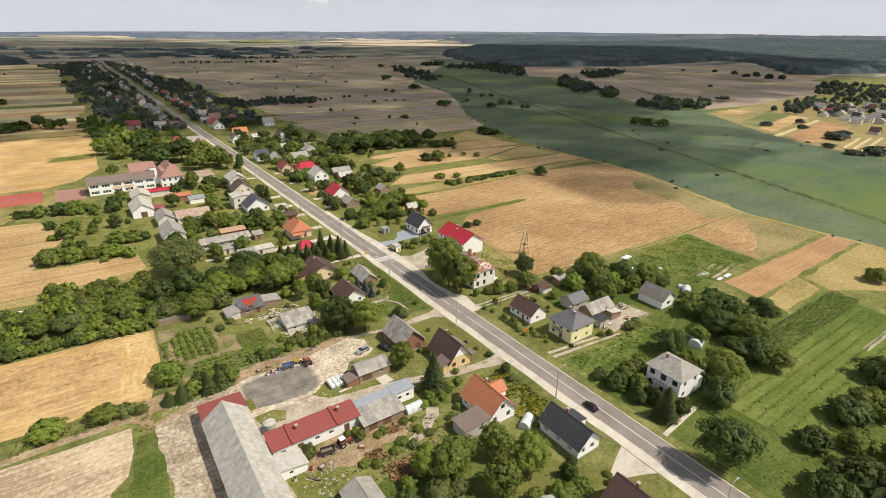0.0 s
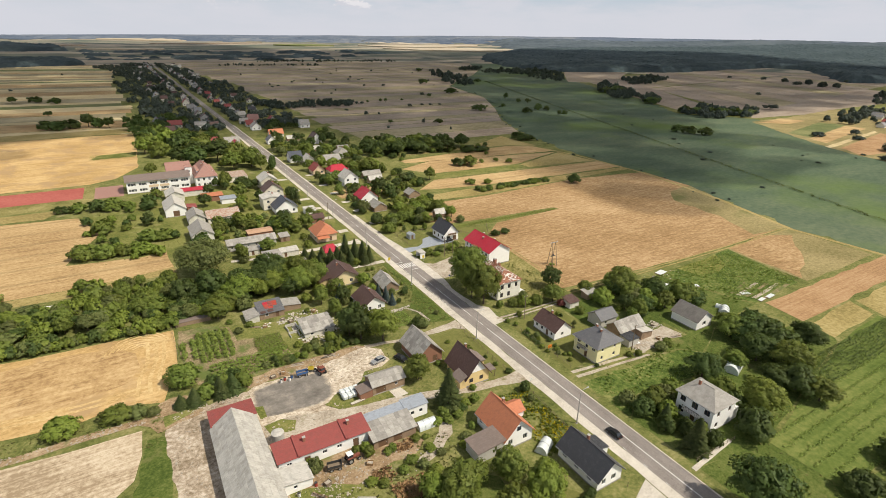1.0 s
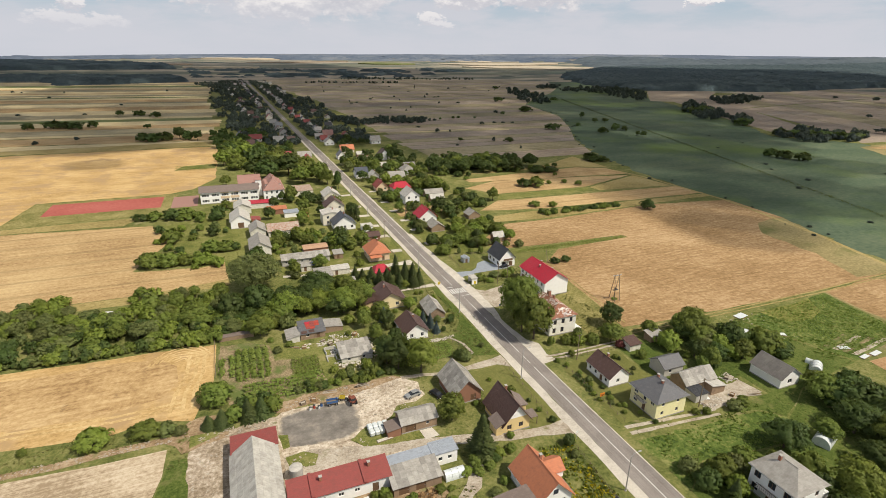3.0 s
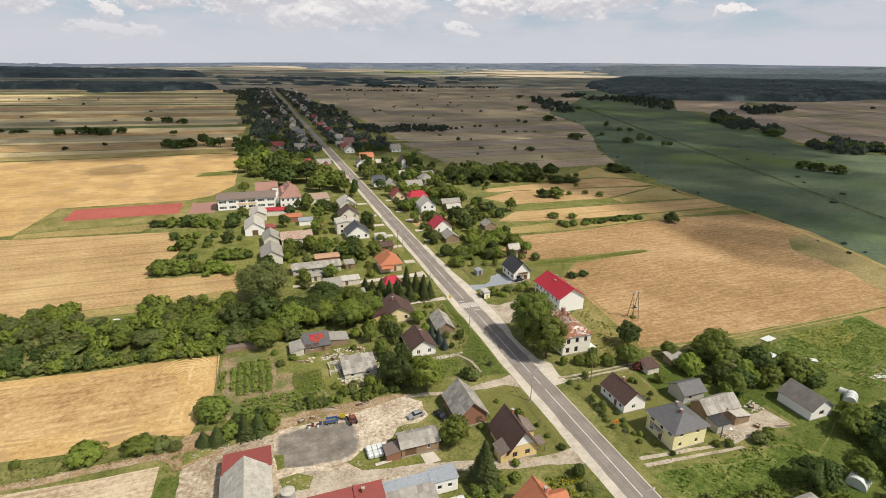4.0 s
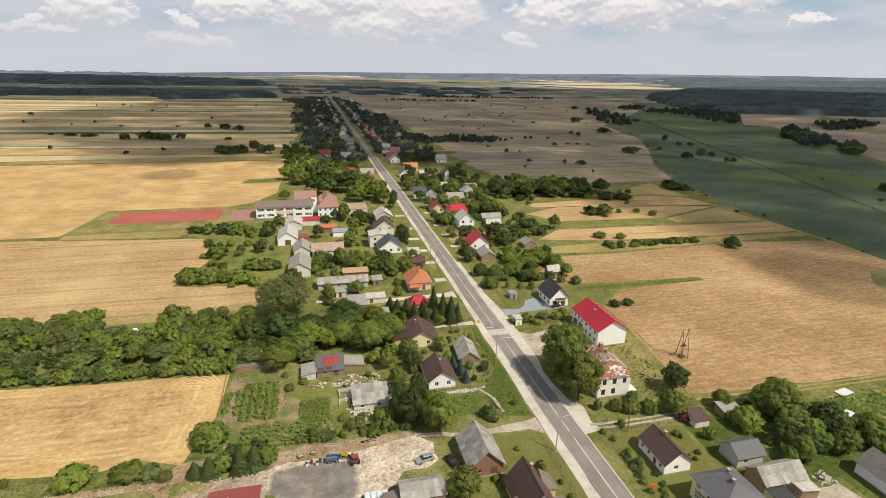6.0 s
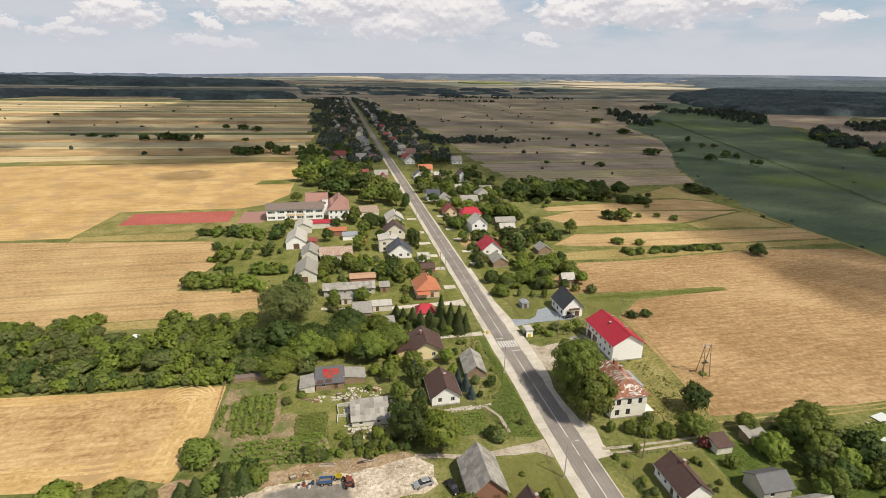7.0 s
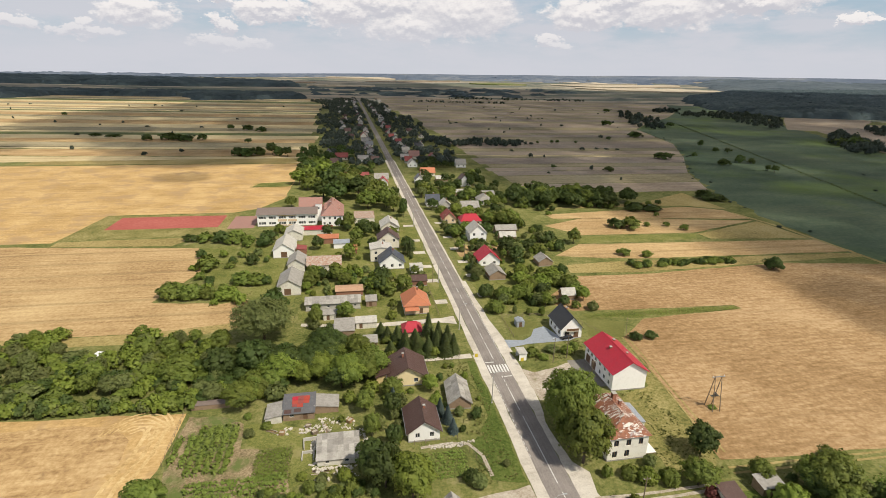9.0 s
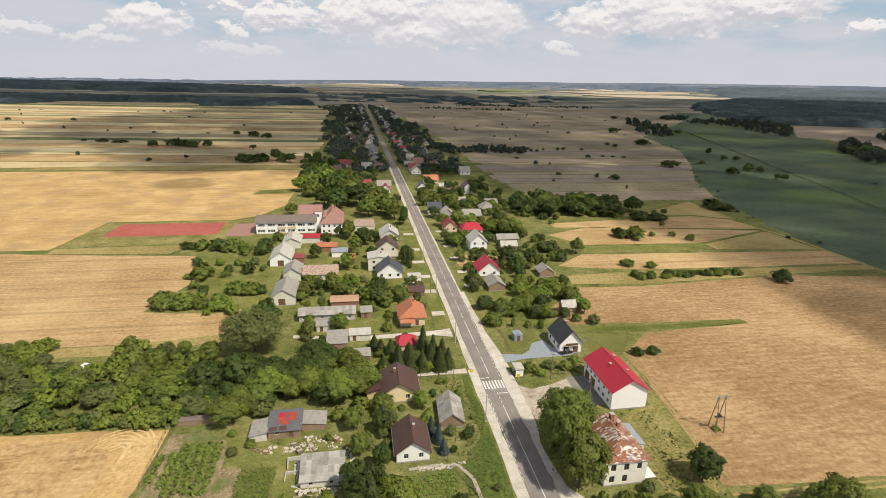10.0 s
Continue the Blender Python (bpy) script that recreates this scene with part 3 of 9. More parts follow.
def rect(x0, x1, y0, y1):
    return [(x0, y0), (x1, y0), (x1, y1), (x0, y1)]


# ---- the land ----
def land_height(x, y):
    r = math.hypot(x + 50, y + 80)
    if r < 1900:
        return 0.0
    k = min(1.0, (r - 1900) / 2300)
    k = k * k * (3 - 2 * k)
    n = noise.noise(Vector((x * 0.0006, y * 0.0006, 0.3))) + 0.5 * noise.noise(Vector((x * 0.0017, y * 0.0017, 1.3)))
    return k * (46 + 26 * n + 0.008 * x)


def build_ground():
    rings = [0] + [40 * 1.12 ** i for i in range(43) if 40 * 1.12 ** i < 4700] + [4800]
    seg = 120
    verts = [(-50, -80, 0)]
    for r in rings[1:]:
        for s in range(seg):
            a = 2 * math.pi * s / seg
            x, y = -50 + r * math.cos(a), -80 + r * math.sin(a)
            verts.append((x, y, land_height(x, y)))
    faces, far = [], []
    for s in range(seg):
        faces.append((0, 1 + s, 1 + (s + 1) % seg))
        far.append(0)
    for i in range(len(rings) - 2):
        for s in range(seg):
            a, b = 1 + i * seg + s, 1 + i * seg + (s + 1) % seg
            faces.append((a, a + seg, b + seg, b))
            far.append(1 if rings[i + 1] > 1500 else 0)
    ob = mesh_ob("ground", verts, faces, GRASS)
    ob.data.materials.append(HAZED_FAR_LAND)
    for p, k in zip(ob.data.polygons, far):
        p.material_index = k
    ob.data.shade_smooth()
    tagged(ob, "wide grassy plain of village land reaching the low hills", "ground", kind="structure")


build_ground()

# road along the y axis, with its pavement, kerb and shoulders
patch("road", rect(-3.35, 2.65, -160, 1640), 0.05, ASPHALT, "straight two-lane grey asphalt road through the village", thick=0.0)
patch("pavement", rect(-5.75, -3.35, -160, 62), 0.045, CONCRETE, "pale worn concrete pavement along the road", 0.22, 5)
patch("pavement", rect(-5.2, -3.35, 62, 420), 0.045, CONCRETE, "pale worn concrete pavement along the road", 0.2, 7, seed=3)
patch("kerb", rect(2.65, 2.95, -160, 3.4), 0.14, CONCRETE, "low pale concrete kerb between road and verge", thick=0.12)
patch("shoulder", [(2.65, 3.4), (7.2, 4.0), (6.4, 7.5), (7.4, 13), (5.0, 16.5), (4.2, 30), (5.6, 37), (6.2, 54), (5.4, 62), (2.65, 62)], 0.046, CONCRETE, "pale dusty gravel shoulder before the derelict house", 0.3, 3, seed=4)
patch("shoulder", [(2.65, 62), (6.4, 62), (6.0, 72), (4.9, 84), (4.6, 118), (2.65, 118)], 0.046, CONCRETE, "pale worn shoulder along the road", 0.25, 4, seed=2)
patch("shoulder", rect(2.65, 3.5, 118, 420), 0.046, CONCRETE, "pale worn shoulder along the road", 0.2, 7, seed=6)


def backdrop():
    """The rim of the plain: a long low line of hills, distance haze put into their blue-grey."""
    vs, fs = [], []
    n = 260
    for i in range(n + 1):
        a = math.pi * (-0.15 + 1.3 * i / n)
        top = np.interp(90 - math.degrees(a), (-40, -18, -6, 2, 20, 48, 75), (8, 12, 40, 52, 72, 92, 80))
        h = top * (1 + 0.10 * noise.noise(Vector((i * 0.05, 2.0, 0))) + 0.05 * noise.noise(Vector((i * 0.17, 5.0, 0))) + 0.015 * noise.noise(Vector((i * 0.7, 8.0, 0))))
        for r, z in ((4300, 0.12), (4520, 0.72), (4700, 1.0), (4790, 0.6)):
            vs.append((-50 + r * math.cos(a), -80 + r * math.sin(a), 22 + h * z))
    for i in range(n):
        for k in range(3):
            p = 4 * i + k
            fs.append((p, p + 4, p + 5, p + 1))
    ob = mesh_ob("backdrop", vs, fs, HAZED_HILLS)
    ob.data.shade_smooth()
    tagged(ob, "distant hills closing the plain, blue-grey haze in their colour", "hills", kind="structure")


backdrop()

def far_field(a0, a1, r0, r1, material, label, seed):
    """A field on the far slopes, lying on the rising land: bearings in degrees, distances in metres."""
    rnd = random.Random(seed)
    n, m = 14, 5
    vs, fs = [], []
    for i in range(n + 1):
        a = radians(a0 + (a1 - a0) * i / n)
        taper = min(1.0, 2.4 * min(i, n - i) / n + 0.25)
        for k in range(m + 1):
            r = (r0 + r1) / 2 + (r1 - r0) * (max(k - 1, 0) / (m - 1) - 0.5) * taper + (rnd.uniform(-25, 25) if k == m else 0)
            x, y = -35 + r * math.sin(a), -62 + r * math.cos(a)
            vs.append((x, y, land_height(x, y) + (5 if k else -6)))
    for i in range(n):
        for k in range(m):
            p = i * (m + 1) + k
            fs.append((p, p + m + 1, p + m + 2, p + 1))
    tagged(mesh_ob("field", vs, fs, material), label, "field", kind="structure")


for _n, (_a, _b, _c, _d, _m) in enumerate(((21.5, 34, 3150, 3480, FAR_PALE), (24, 38, 2780, 3060, FAR_PALE), (21, 30, 3600, 3760, FAR_PALE), (-2, 6, 3700, 3860, FAR_PALE), (2, 12, 3300, 3420, HAZED_FARM_A), (13, 19, 3000, 3180, PASTURE), (-14, -3, 2900, 3050, HAZED_FARM_A), (-4, 3, 2600, 2700, FAR_PALE))):
    far_field(_a, _b, _c, _d, _m, "pale harvested field on the distant slope", 300 + _n)

# ---- fields, verges, tracks and yards ----
def fields():
    F = lambda outline, mat, label, z=0.06, wob=0.5, seed=1, nm="field": patch(nm, outline, z, mat, label, wob, 2.4 if all(-135 < px < 60 and py < 70 for px, py in outline) else 7.0, seed)
    # west of the road
    F([(-240, 16), (-121, 16.4), (-99.4, 13.6), (-92, 15.5), (-83.5, 12.2), (-79.4, 27), (-78.8, 45.5), (-103, 47.2), (-129, 49.2), (-240, 57)], STRAW,
      "harvested grain field with golden straw and wheel tracks", seed=3)
    F([(-240, 24), (-120, 23), (-100, 21.6), (-90.5, 24), (-87.6, 30), (-88.4, 37.5), (-92.5, 42.2), (-110, 44.4), (-240, 52)], STRAW_WORN, "browner uncombed stubble inside the golden field rim", 0.066, 1.3, seed=301)
    F([(-88.7, 7.0), (-84.4, 12.2), (-82, 13.2), (-79, 12.6), (-76.3, 8.8), (-76.5, 4.0), (-84, 2.0), (-85.3, 1.8)], EARTH, "bare tan earth between field and farmyard", 0.07, 0.7, seed=302, nm="yard")
    F([(-240, -4), (-116, 5.8), (-101, 4.6), (-88.2, 4.4), (-88.5, -3.2), (-90.1, -10), (-93, -12.6), (-98, -40), (-240, -60)], DRY, "pale dry ploughed field beside the barn", seed=4)
    F([(-87.4, 0.6), (-84.2, 0.2), (-83.9, -13), (-84.4, -38), (-96.6, -38), (-91.6, -18), (-89.2, -11), (-88.4, -4)], LUSH, "strip of green grass beside the ploughed field", 0.075, 0.4, seed=5, nm="grass_strip")
    F([(-240, 5), (-116, 6.8), (-101, 6.6), (-89, 6.6), (-85, 3.6), (-83.5, 6.4), (-89, 8.6), (-101, 8.8), (-116, 8.6), (-240, 9)], EARTH, "earthy strip of stones and weeds along the field edge", 0.068, 0.7, seed=211, nm="field_margin")
    F([(-260, 92), (-150.5, 89.5), (-102.5, 88.6), (-74.6, 93.2), (-75.8, 111), (-84, 108), (-98, 110), (-108, 112), (-98, 143), (-107, 171), (-200, 183), (-330, 196)], STUBBLE,
      "harvested stubble field with faint mowing lines", seed=6)
    F([(-380, 198), (-200, 186), (-174, 186), (-169, 234), (-104, 235), (-92, 243), (-80, 268), (-79, 297), (-78, 405), (-320, 400), (-520, 390)], STRAW,
      "wide golden stubble field behind the school", seed=7)
    F([(-300, 408), (-160, 404), (-74, 410), (-72, 436), (-160, 432), (-300, 424)], OLIVE, "dry olive grass strip behind the grain", 0.09, 1.5, 220)
    F([(-106, 304), (-80, 306), (-79, 322), (-102, 318)], LAWN, "small plot of green vegetables in the stubble", 0.09, seed=8, nm="vegetable_plot")
    F([(-174, 188), (-112, 192), (-101, 198), (-100, 234), (-168, 233)], FALLOWGREEN, "mown green grass round the red sports pitch", 0.05, seed=9, nm="grass_strip")
    F(rect(-160, -106.5, 205.5, 229), CLAY, "red synthetic sports pitch beside the school", 0.08, 0.0, nm="sports_pitch")
    F(rect(-101.5, -88.5, 202, 226), R_PINK, "reddish paved yard beside the school", 0.07, 0.0, nm="paved_yard")
    F([(-172, 180), (-120, 176), (-112, 189), (-172, 187)], OLIVE, "strip of pale cut crop beside the pitch", 0.08, seed=11)
    F([(-150, 84), (-100, 82), (-74, 88), (-74.6, 93.2), (-102.5, 88.6), (-150.5, 89.5)], OLIVE, "dry grassy field margin along the thicket", 0.05, seed=12, nm="field_margin")
    # long strips to the north-west
    rnd = random.Random(5)
    y = 408.0
    mats = [PALE_STRAW, STUBBLE, PALE_STRAW, HAZED_FARM_C, STUBBLE, PALE_STRAW, PASTURE, PALE_STRAW, HAZED_FARM_C]
    i = 0
    while y < 1560:
        d = rnd.uniform(12, 38) * (1 + y / 1500)
        east = -72 - rnd.uniform(0, 10) - 14 * min(1, max(0, (y - 500) / 400))
        F([(-1050, y + 60), (-500, y + rnd.uniform(-6, 6) + 20), (east, y), (east, y + d - 0.9), (-500, y + d - 0.8 + 20), (-1050, y + d + 59)], mats[i % len(mats)],
          "long narrow harvested strip field across the plain", 0.06, 1.2, 20 + i)
        y += d
        i += 1
    # east of the road
    F([(44, 66), (40, 30), (37, 12), (76, 9.5), (124, 8), (171, 9.5), (186, 54), (196, 76), (143, 74.5), (97.5, 80), (57, 77)], RIPE,
      "broad tawny field of ripe flattened grain", seed=40)
    F([(148.6, 11), (172, 9.2), (187.4, 54), (197, 76), (176, 74), (163, 62), (160, 34)], DRYGRASS, "dry grassy slope between the grain and the meadow", 0.075, 1.6, 240, "field_margin")
    F([(37.6, 83.4), (96, 82.6), (97.5, 80.2), (57, 77.8), (39, 79.4)], LAWN, "narrow green strip of beet between the grain fields", 0.07, 0.3, seed=41, nm="crop_strip")
    F([(29, 95), (36, 86), (96.5, 82.8), (97.8, 79.4), (143, 73.6), (197, 75.2), (201, 113), (150, 121), (80, 116), (50, 117)], RIPE, "tawny ripe grain field", 0.065, seed=42)
    F([(50, 121), (80, 118), (128, 121), (200, 124), (200, 129), (88, 132), (52, 130)], OLIVE, "fallow grassy strip with shrubs", 0.07, seed=43)
    F([(8.4, 146), (33, 147.5), (33, 160.6), (9, 161.6)], STUBBLE, "small harvested plot beside the road", 0.07, seed=44)
    F([(52, 142), (88, 134), (201, 131), (198, 150), (70, 157)], STUBBLE, "tawny stubble field", 0.065, seed=45)
    F([(70, 158), (135, 158), (141, 167), (78, 169)], LAWN, "green grass strip between fields", 0.07, seed=46, nm="grass_strip")
    F([(143, 158), (197, 153), (194, 186), (142, 167)], OLIVE, "dry grassy field", 0.07, seed=47)
    F([(65, 190), (78, 171), (141, 169), (193, 188), (94, 203)], STUBBLE, "tawny stubble field", 0.066, seed=48)
    F([(74, 213), (75, 204), (194, 192), (192, 212), (172, 223)], STUBBLE, "brownish harvested field", 0.066, seed=49)
    F([(75, 226), (172, 226), (196, 214), (197, 262), (150, 236)], OLIVE, "rough grass below the wood", 0.06, seed=50)
    edge = [(206, 207), (267, 224), (340, 256), (420, 307), (533, 369), (717, 424), (842, 520), (963, 637), (1122, 760), (1500, 980), (2100, 1300)]

    def rim(v):
        for (a, xa), (b, xb) in zip(edge, edge[1:]):
            if v <= b:
                return xa + (xb - xa) * (v - a) / (b - a)
        return edge[-1][1]

    y, i = 268.0, 0
    while y < 1900:
        d = rnd.uniform(10, 27) * (1 + y / 900)
        w0 = 78 + rnd.uniform(0, 10) - 24 * min(1, max(0, (y - 850) / 300))
        F([(w0, y), (rim(y) - 1, y), (rim(y + d / 2) - 1, y + d / 2), (rim(y + d) - 1, y + d - 1.4), (w0, y + d - 1.4)], [HAZED_FARM_A, HAZED_FARM_C, HAZED_FARM_B, HAZED_FARM_A, HAZED_FARM_C, HAZED_FARM_B, HAZED_FARM_C][i % 7],
          "long harvested strip field across the plain", 0.06, 0.0, 60 + i)
        y += d
        i += 1
    # the low-lying meadow and its ditch
    F([(176, -400), (174, -48), (172, 6), (188, 53), (200, 112), (196, 147), (205, 192), (223, 262), (256, 340), (307, 420), (369, 533), (424, 717), (520, 842), (637, 963), (760, 1122), (980, 1500),
       (1240, 1500), (960, 1240), (792, 832), (658, 586), (576, 425), (485, 296), (524, 228), (463, 151), (400, 60), (378, 12), (330, -60), (300, -400)], HAZED_MEADOW,
      "lush green marshy meadow in the valley", 0.05, 4.0, 90, "meadow")
    F([(463, 170), (500, 216), (600, 220), (720, 235), (760, 120), (640, 40), (500, 20), (392, 10), (386, 42), (396, 72), (410, 98), (445, 146)], DRYGRASS, "dry pasture on the far side of the meadow", 0.064, 1.5, 91)
    F([(505, 302), (545, 268), (760, 552), (985, 905), (965, 940), (740, 690), (690, 600), (590, 448)], HAZED_FARM_B, "brown stubble along the valley meadow", 0.058, 0.6, 258)
    F([(530, 232), (640, 222), (720, 234), (900, 240), (1150, 330), (1160, 380), (566, 268)], HAZED_FARM_B, "brown stubble behind the hamlet", 0.061, 0.6, 250)
    F([(444, 131), (564, 154), (565, 136), (433, 112)], STUBBLE, "small golden-brown plot beside the hamlet", 0.08, 0.6, 110)
    F([(458, 157), (564, 180), (573, 157), (451, 133)], PASTURE, "olive plot beside the hamlet", 0.075, 0.6, 251)
    F([(414, 104), (555, 124), (545, 118), (409, 98)], PALE_STRAW, "pale track between the plots", 0.09, 0.4, 111)
    F([(420, 95), (543, 115), (531, 85), (429, 67), (398, 71)], TILLED, "brown ploughed plot beside the hamlet", 0.08, 0.6, 252)
    F([(500, 209), (557, 216), (566, 194), (521, 188)], STUBBLE, "small harvested plot beside the hamlet", 0.08, 0.6, 253)
    for k in range(3):
        F([(404 - 6 * k, 48 - 7 * k), (466 + 10 * k, 58 - 5 * k), (463 + 10 * k, 55 - 5 * k), (402 - 6 * k, 45 - 7 * k)], PALE_STRAW, "pale cut strip beside the hamlet", 0.085, 0.3, 254 + k)
    for k in range(17):
        a, b = (566 + 64 * k, 262 + 12 * k), (566 + 64 * k + 62, 262 + 12 * k + 11)
        F([a, b, (b[0] + 190, b[1] + 290), (a[0] + 190, a[1] + 290)], [HAZED_FARM_B, HAZED_FARM_A, HAZED_FARM_C, HAZED_FARM_A][k % 4], "brown harvested strip field beyond the meadow", 0.07, 0.0, 92 + k)
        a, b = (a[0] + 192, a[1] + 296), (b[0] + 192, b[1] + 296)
        F([a, b, (b[0] + 170, b[1] + 250), (a[0] + 170, a[1] + 250)], [HAZED_FARM_A, HAZED_FARM_C, HAZED_FARM_A, HAZED_FARM_B][k % 4], "brown harvested strip field beyond the meadow", 0.07, 0.0, 192 + k)
    F([(710, 722), (880, 915), (960, 1000), (1120, 945), (1090, 900), (900, 760), (760, 690)], HAZED_FARM_A, "brown harvested field before the forest", 0.065, 1.0, 210)
    # gardens and crops east of the road
    F([(76, 2), (122, 6), (114, -25), (85, -26.5)], WEEDS, "leafy vegetable field", 0.07, 0.6, 112, "vegetable_plot")
    F([(86, 3.4), (112, 5.4), (106, -3), (97, -6), (88, -4)], YELLOWWEED, "yellowing corner of the vegetable field", 0.08, 1.6, 214, "vegetable_plot")
    for k in range(5):
        F([(84 + 1.2 * k, -18 - 1.9 * k), (97 + 3 * k, -15.5 - 2 * k), (97.5 + 3 * k, -16.6 - 2 * k), (84.5 + 1.2 * k, -19.2 - 1.9 * k)], TRACK if k % 2 else SOIL, "pale bare bed between vegetable rows", 0.085, 0.2, 215 + k, "garden_bed")
    F([(122, 7.2), (170, 8.6), (169, -26), (118, -26)], DRYGRASS, "tawny fallow field", 0.065, 0.6, 113)
    F([(123, 6.6), (151, 8.6), (163, 2), (140, -14), (119, -24)], RIPE, "small field of ripe flattened grain", 0.075, 0.8, 241)
    F([(88, -28), (173, -29), (171, -39), (86, -40.5)], TILLED, "bare reddish tilled field", 0.07, 0.5, 114)
    F([(86, -42.5), (114, -41), (110.5, -49), (84, -50)], OLIVE, "yellowing square of grain", 0.07, 0.5, 115)
    F([(116, -42), (172, -41), (170, -90), (112, -52)], OLIVE, "rough dry pasture", 0.06, 0.8, 116)
    F([(25, -64), (82, -52), (111, -50), (107, -69), (78, -78), (25, -79)], CROPLAND, "bright green row-crop field", 0.06, 0.6, 117, "crop_field")
    F([(79, -71.4), (96, -71.6), (96, -73.2), (79, -73)], TRACK, "short pale sandy track", 0.09, 0.2, 118, "track")
    F([(5.5, -29.5), (39, -32), (44, -36), (38, -42), (14, -39), (5.5, -44)], WEEDS, "overgrown green vegetable plot", 0.06, 0.6, 119, "vegetable_plot")
    F([(6.4, -0.5), (13, 2.4), (26, 1.8), (26, -24), (6.2, -24)], MOWN, "mown lawn round the yellow house", 0.06, 0.3, 120, "lawn")
    F([(4.3, -60.1), (18.4, -58.9), (18.4, -59.8), (4.3, -61.2)], CONCRETE, "pale path from the road to the villa", 0.08, 0.1, 260, "path")
    F([(5.6, -61), (25, -63.6), (25, -79.4), (78, -78.4), (107, -69.6), (116, -130), (5.4, -150)], LUSH, "lush green pasture beside the road", 0.04, 0.6, 221, "pasture")
    F([(5.4, -44.4), (14, -39.4), (38, -42.4), (44, -36.4), (58, -30), (84, -42), (84, -50), (82, -51.6), (25, -63.4), (5.6, -60.6)], LUSH, "overgrown green garden round the villa", 0.045, 0.5, 222, "garden")
    F([(28, 3.6), (66, 2), (75, 1.6), (84, -27), (58, -29.6), (44, -35.6), (40, -31.6), (31, -29.6), (48, -28), (48, -20), (27, -20), (27, 1)], LUSH, "weedy orchard ground behind the houses", 0.042, 0.5, 223, "garden")
    F(rect(6.4, 48, 88, 160), LAWN, "green garden plots beside the road", 0.03, 0.8, 224, "garden")
    F(rect(-57, -6.4, 90, 204), LAWN, "green garden plots beside the road", 0.03, 0.8, 225, "garden")
    # drives and yards east
    F([(6.0, -24.6), (30, -27.4), (30, -28.2), (6.0, -25.6)], TRACK, "gravel drive with a grass strip down its middle", 0.08, 0.1, 121, "drive")
    F([(5.8, -26.6), (30, -29.0), (30, -29.8), (5.8, -27.6)], TRACK, "gravel drive with a grass strip down its middle", 0.08, 0.1, 122, "drive")
    F([(28, -22), (46, -21), (47, -27), (30, -28)], TRACK, "bare concrete farmyard with clutter", 0.075, 0.4, 123, "yard")
    F([(5.4, 4.2), (14, 3.9), (30, 4.2), (30, 4.9), (14, 4.6), (5.4, 5.0)], TRACK, "rutted track past the white ruin", 0.08, 0.1, 124, "track")
    F([(5.4, 5.8), (14, 5.4), (30, 5.6), (30, 6.2), (14, 6.1), (5.4, 6.6)], TRACK, "rutted track past the white ruin", 0.08, 0.1, 125, "track")
    F([(6, 38), (6, 53), (9, 50.5), (20.4, 54.2), (20.4, 42), (16, 42), (10, 38)], TRACK, "dusty gravel forecourt before the red-roofed building", 0.07, 0.4, 126, "forecourt")
    F(rect(20.4, 25.6, 41.5, 55.2), CINDER, "grey paved strip before the garage doors", 0.074, 0.0, 180, "forecourt")
    F([(6.1, 64.5), (6.1, 69.5), (12, 68.5), (15, 70.5), (17.5, 75), (21.5, 76.5), (23.5, 70.5), (31, 68.8), (26, 66.2), (12.5, 66)], R_METAL, "grey paved drive of the white house", 0.075, 0.0, 127, "drive")
    F([(-33, -56.5), (-24, -44), (-17.6, -57.4), (-8.6, -60.6), (-9.4, -72), (-40, -72)], MOWN, "mown lawn behind the dark-roofed house", 0.06, 0.4, 133, "lawn")
    F([(-52, -38), (-38, -37), (-30, -43), (-33.4, -57), (-41, -72), (-60, -60)], LUSH, "overgrown green orchard ground", 0.055, 0.5, 134, "garden")
    F([(9.5, 71), (15, 72.2), (16.5, 76), (20, 78), (18, 82), (9.5, 84)], MOWN, "green front lawn", 0.06, 0.3, 128, "lawn")
    F([(33, 68), (44, 66), (50, 76), (38, 80)], MOWN, "fenced green back garden", 0.062, 0.3, 129, "lawn")
    F([(30, 6.6), (36, 12), (40, 32), (43, 66), (37, 66), (37, 40), (24, 36), (24, 12)], FALLOWGREEN, "dry weedy strip behind the ruin", 0.055, 0.5, 130, "weeds")
    for k, o in enumerate(([(-65.7, -6.9), (-62, -6.4), (-59.2, -8.3), (-60.3, -11.2), (-65, -10.6)], [(-51.7, -6.8), (-49.5, -4.9), (-47.7, -8), (-37.3, -8.9), (-37.3, -11.6), (-43.6, -11.1), (-49.8, -9.6)], [(-66.4, 0.5), (-64.4, -0.1), (-64.4, -4.1), (-65.8, -4.4)],
                           [(-66, -27), (-58, -29), (-50, -34), (-58, -39), (-65, -36)], [(-84, 3), (-78, 5.4), (-78, 7), (-84, 7)])):
        F(o, LAWN, "small patch of green weeds on the farmyard", 0.085, 0.5, 170 + k, "grass_patch")
    F([(-37.3, -9.2), (-34.4, -9.2), (-33.7, -12.2), (-37, -12.3)], CONCRETE, "pale concrete apron before the garage", 0.09, 0.05, 226, "drive")
    # west verge: ditch bank, lawn, lanes
    F([(-6.2, 12.2), (-6.2, 59), (-8, 59), (-8.6, 34), (-15.2, 24), (-13, 14)], LUSH, "rough green ditch bank beside the road", 0.055, 0.3, 131, "verge")
    F([(-18, 6.6), (-6.1, 7.4), (-6.1, -17.6), (-9.2, -18.4), (-13.4, -18.8), (-13.4, -6), (-18.5, -5)], MOWN, "mown lawn beside the wooden house", 0.06, 0.3, 132, "lawn")
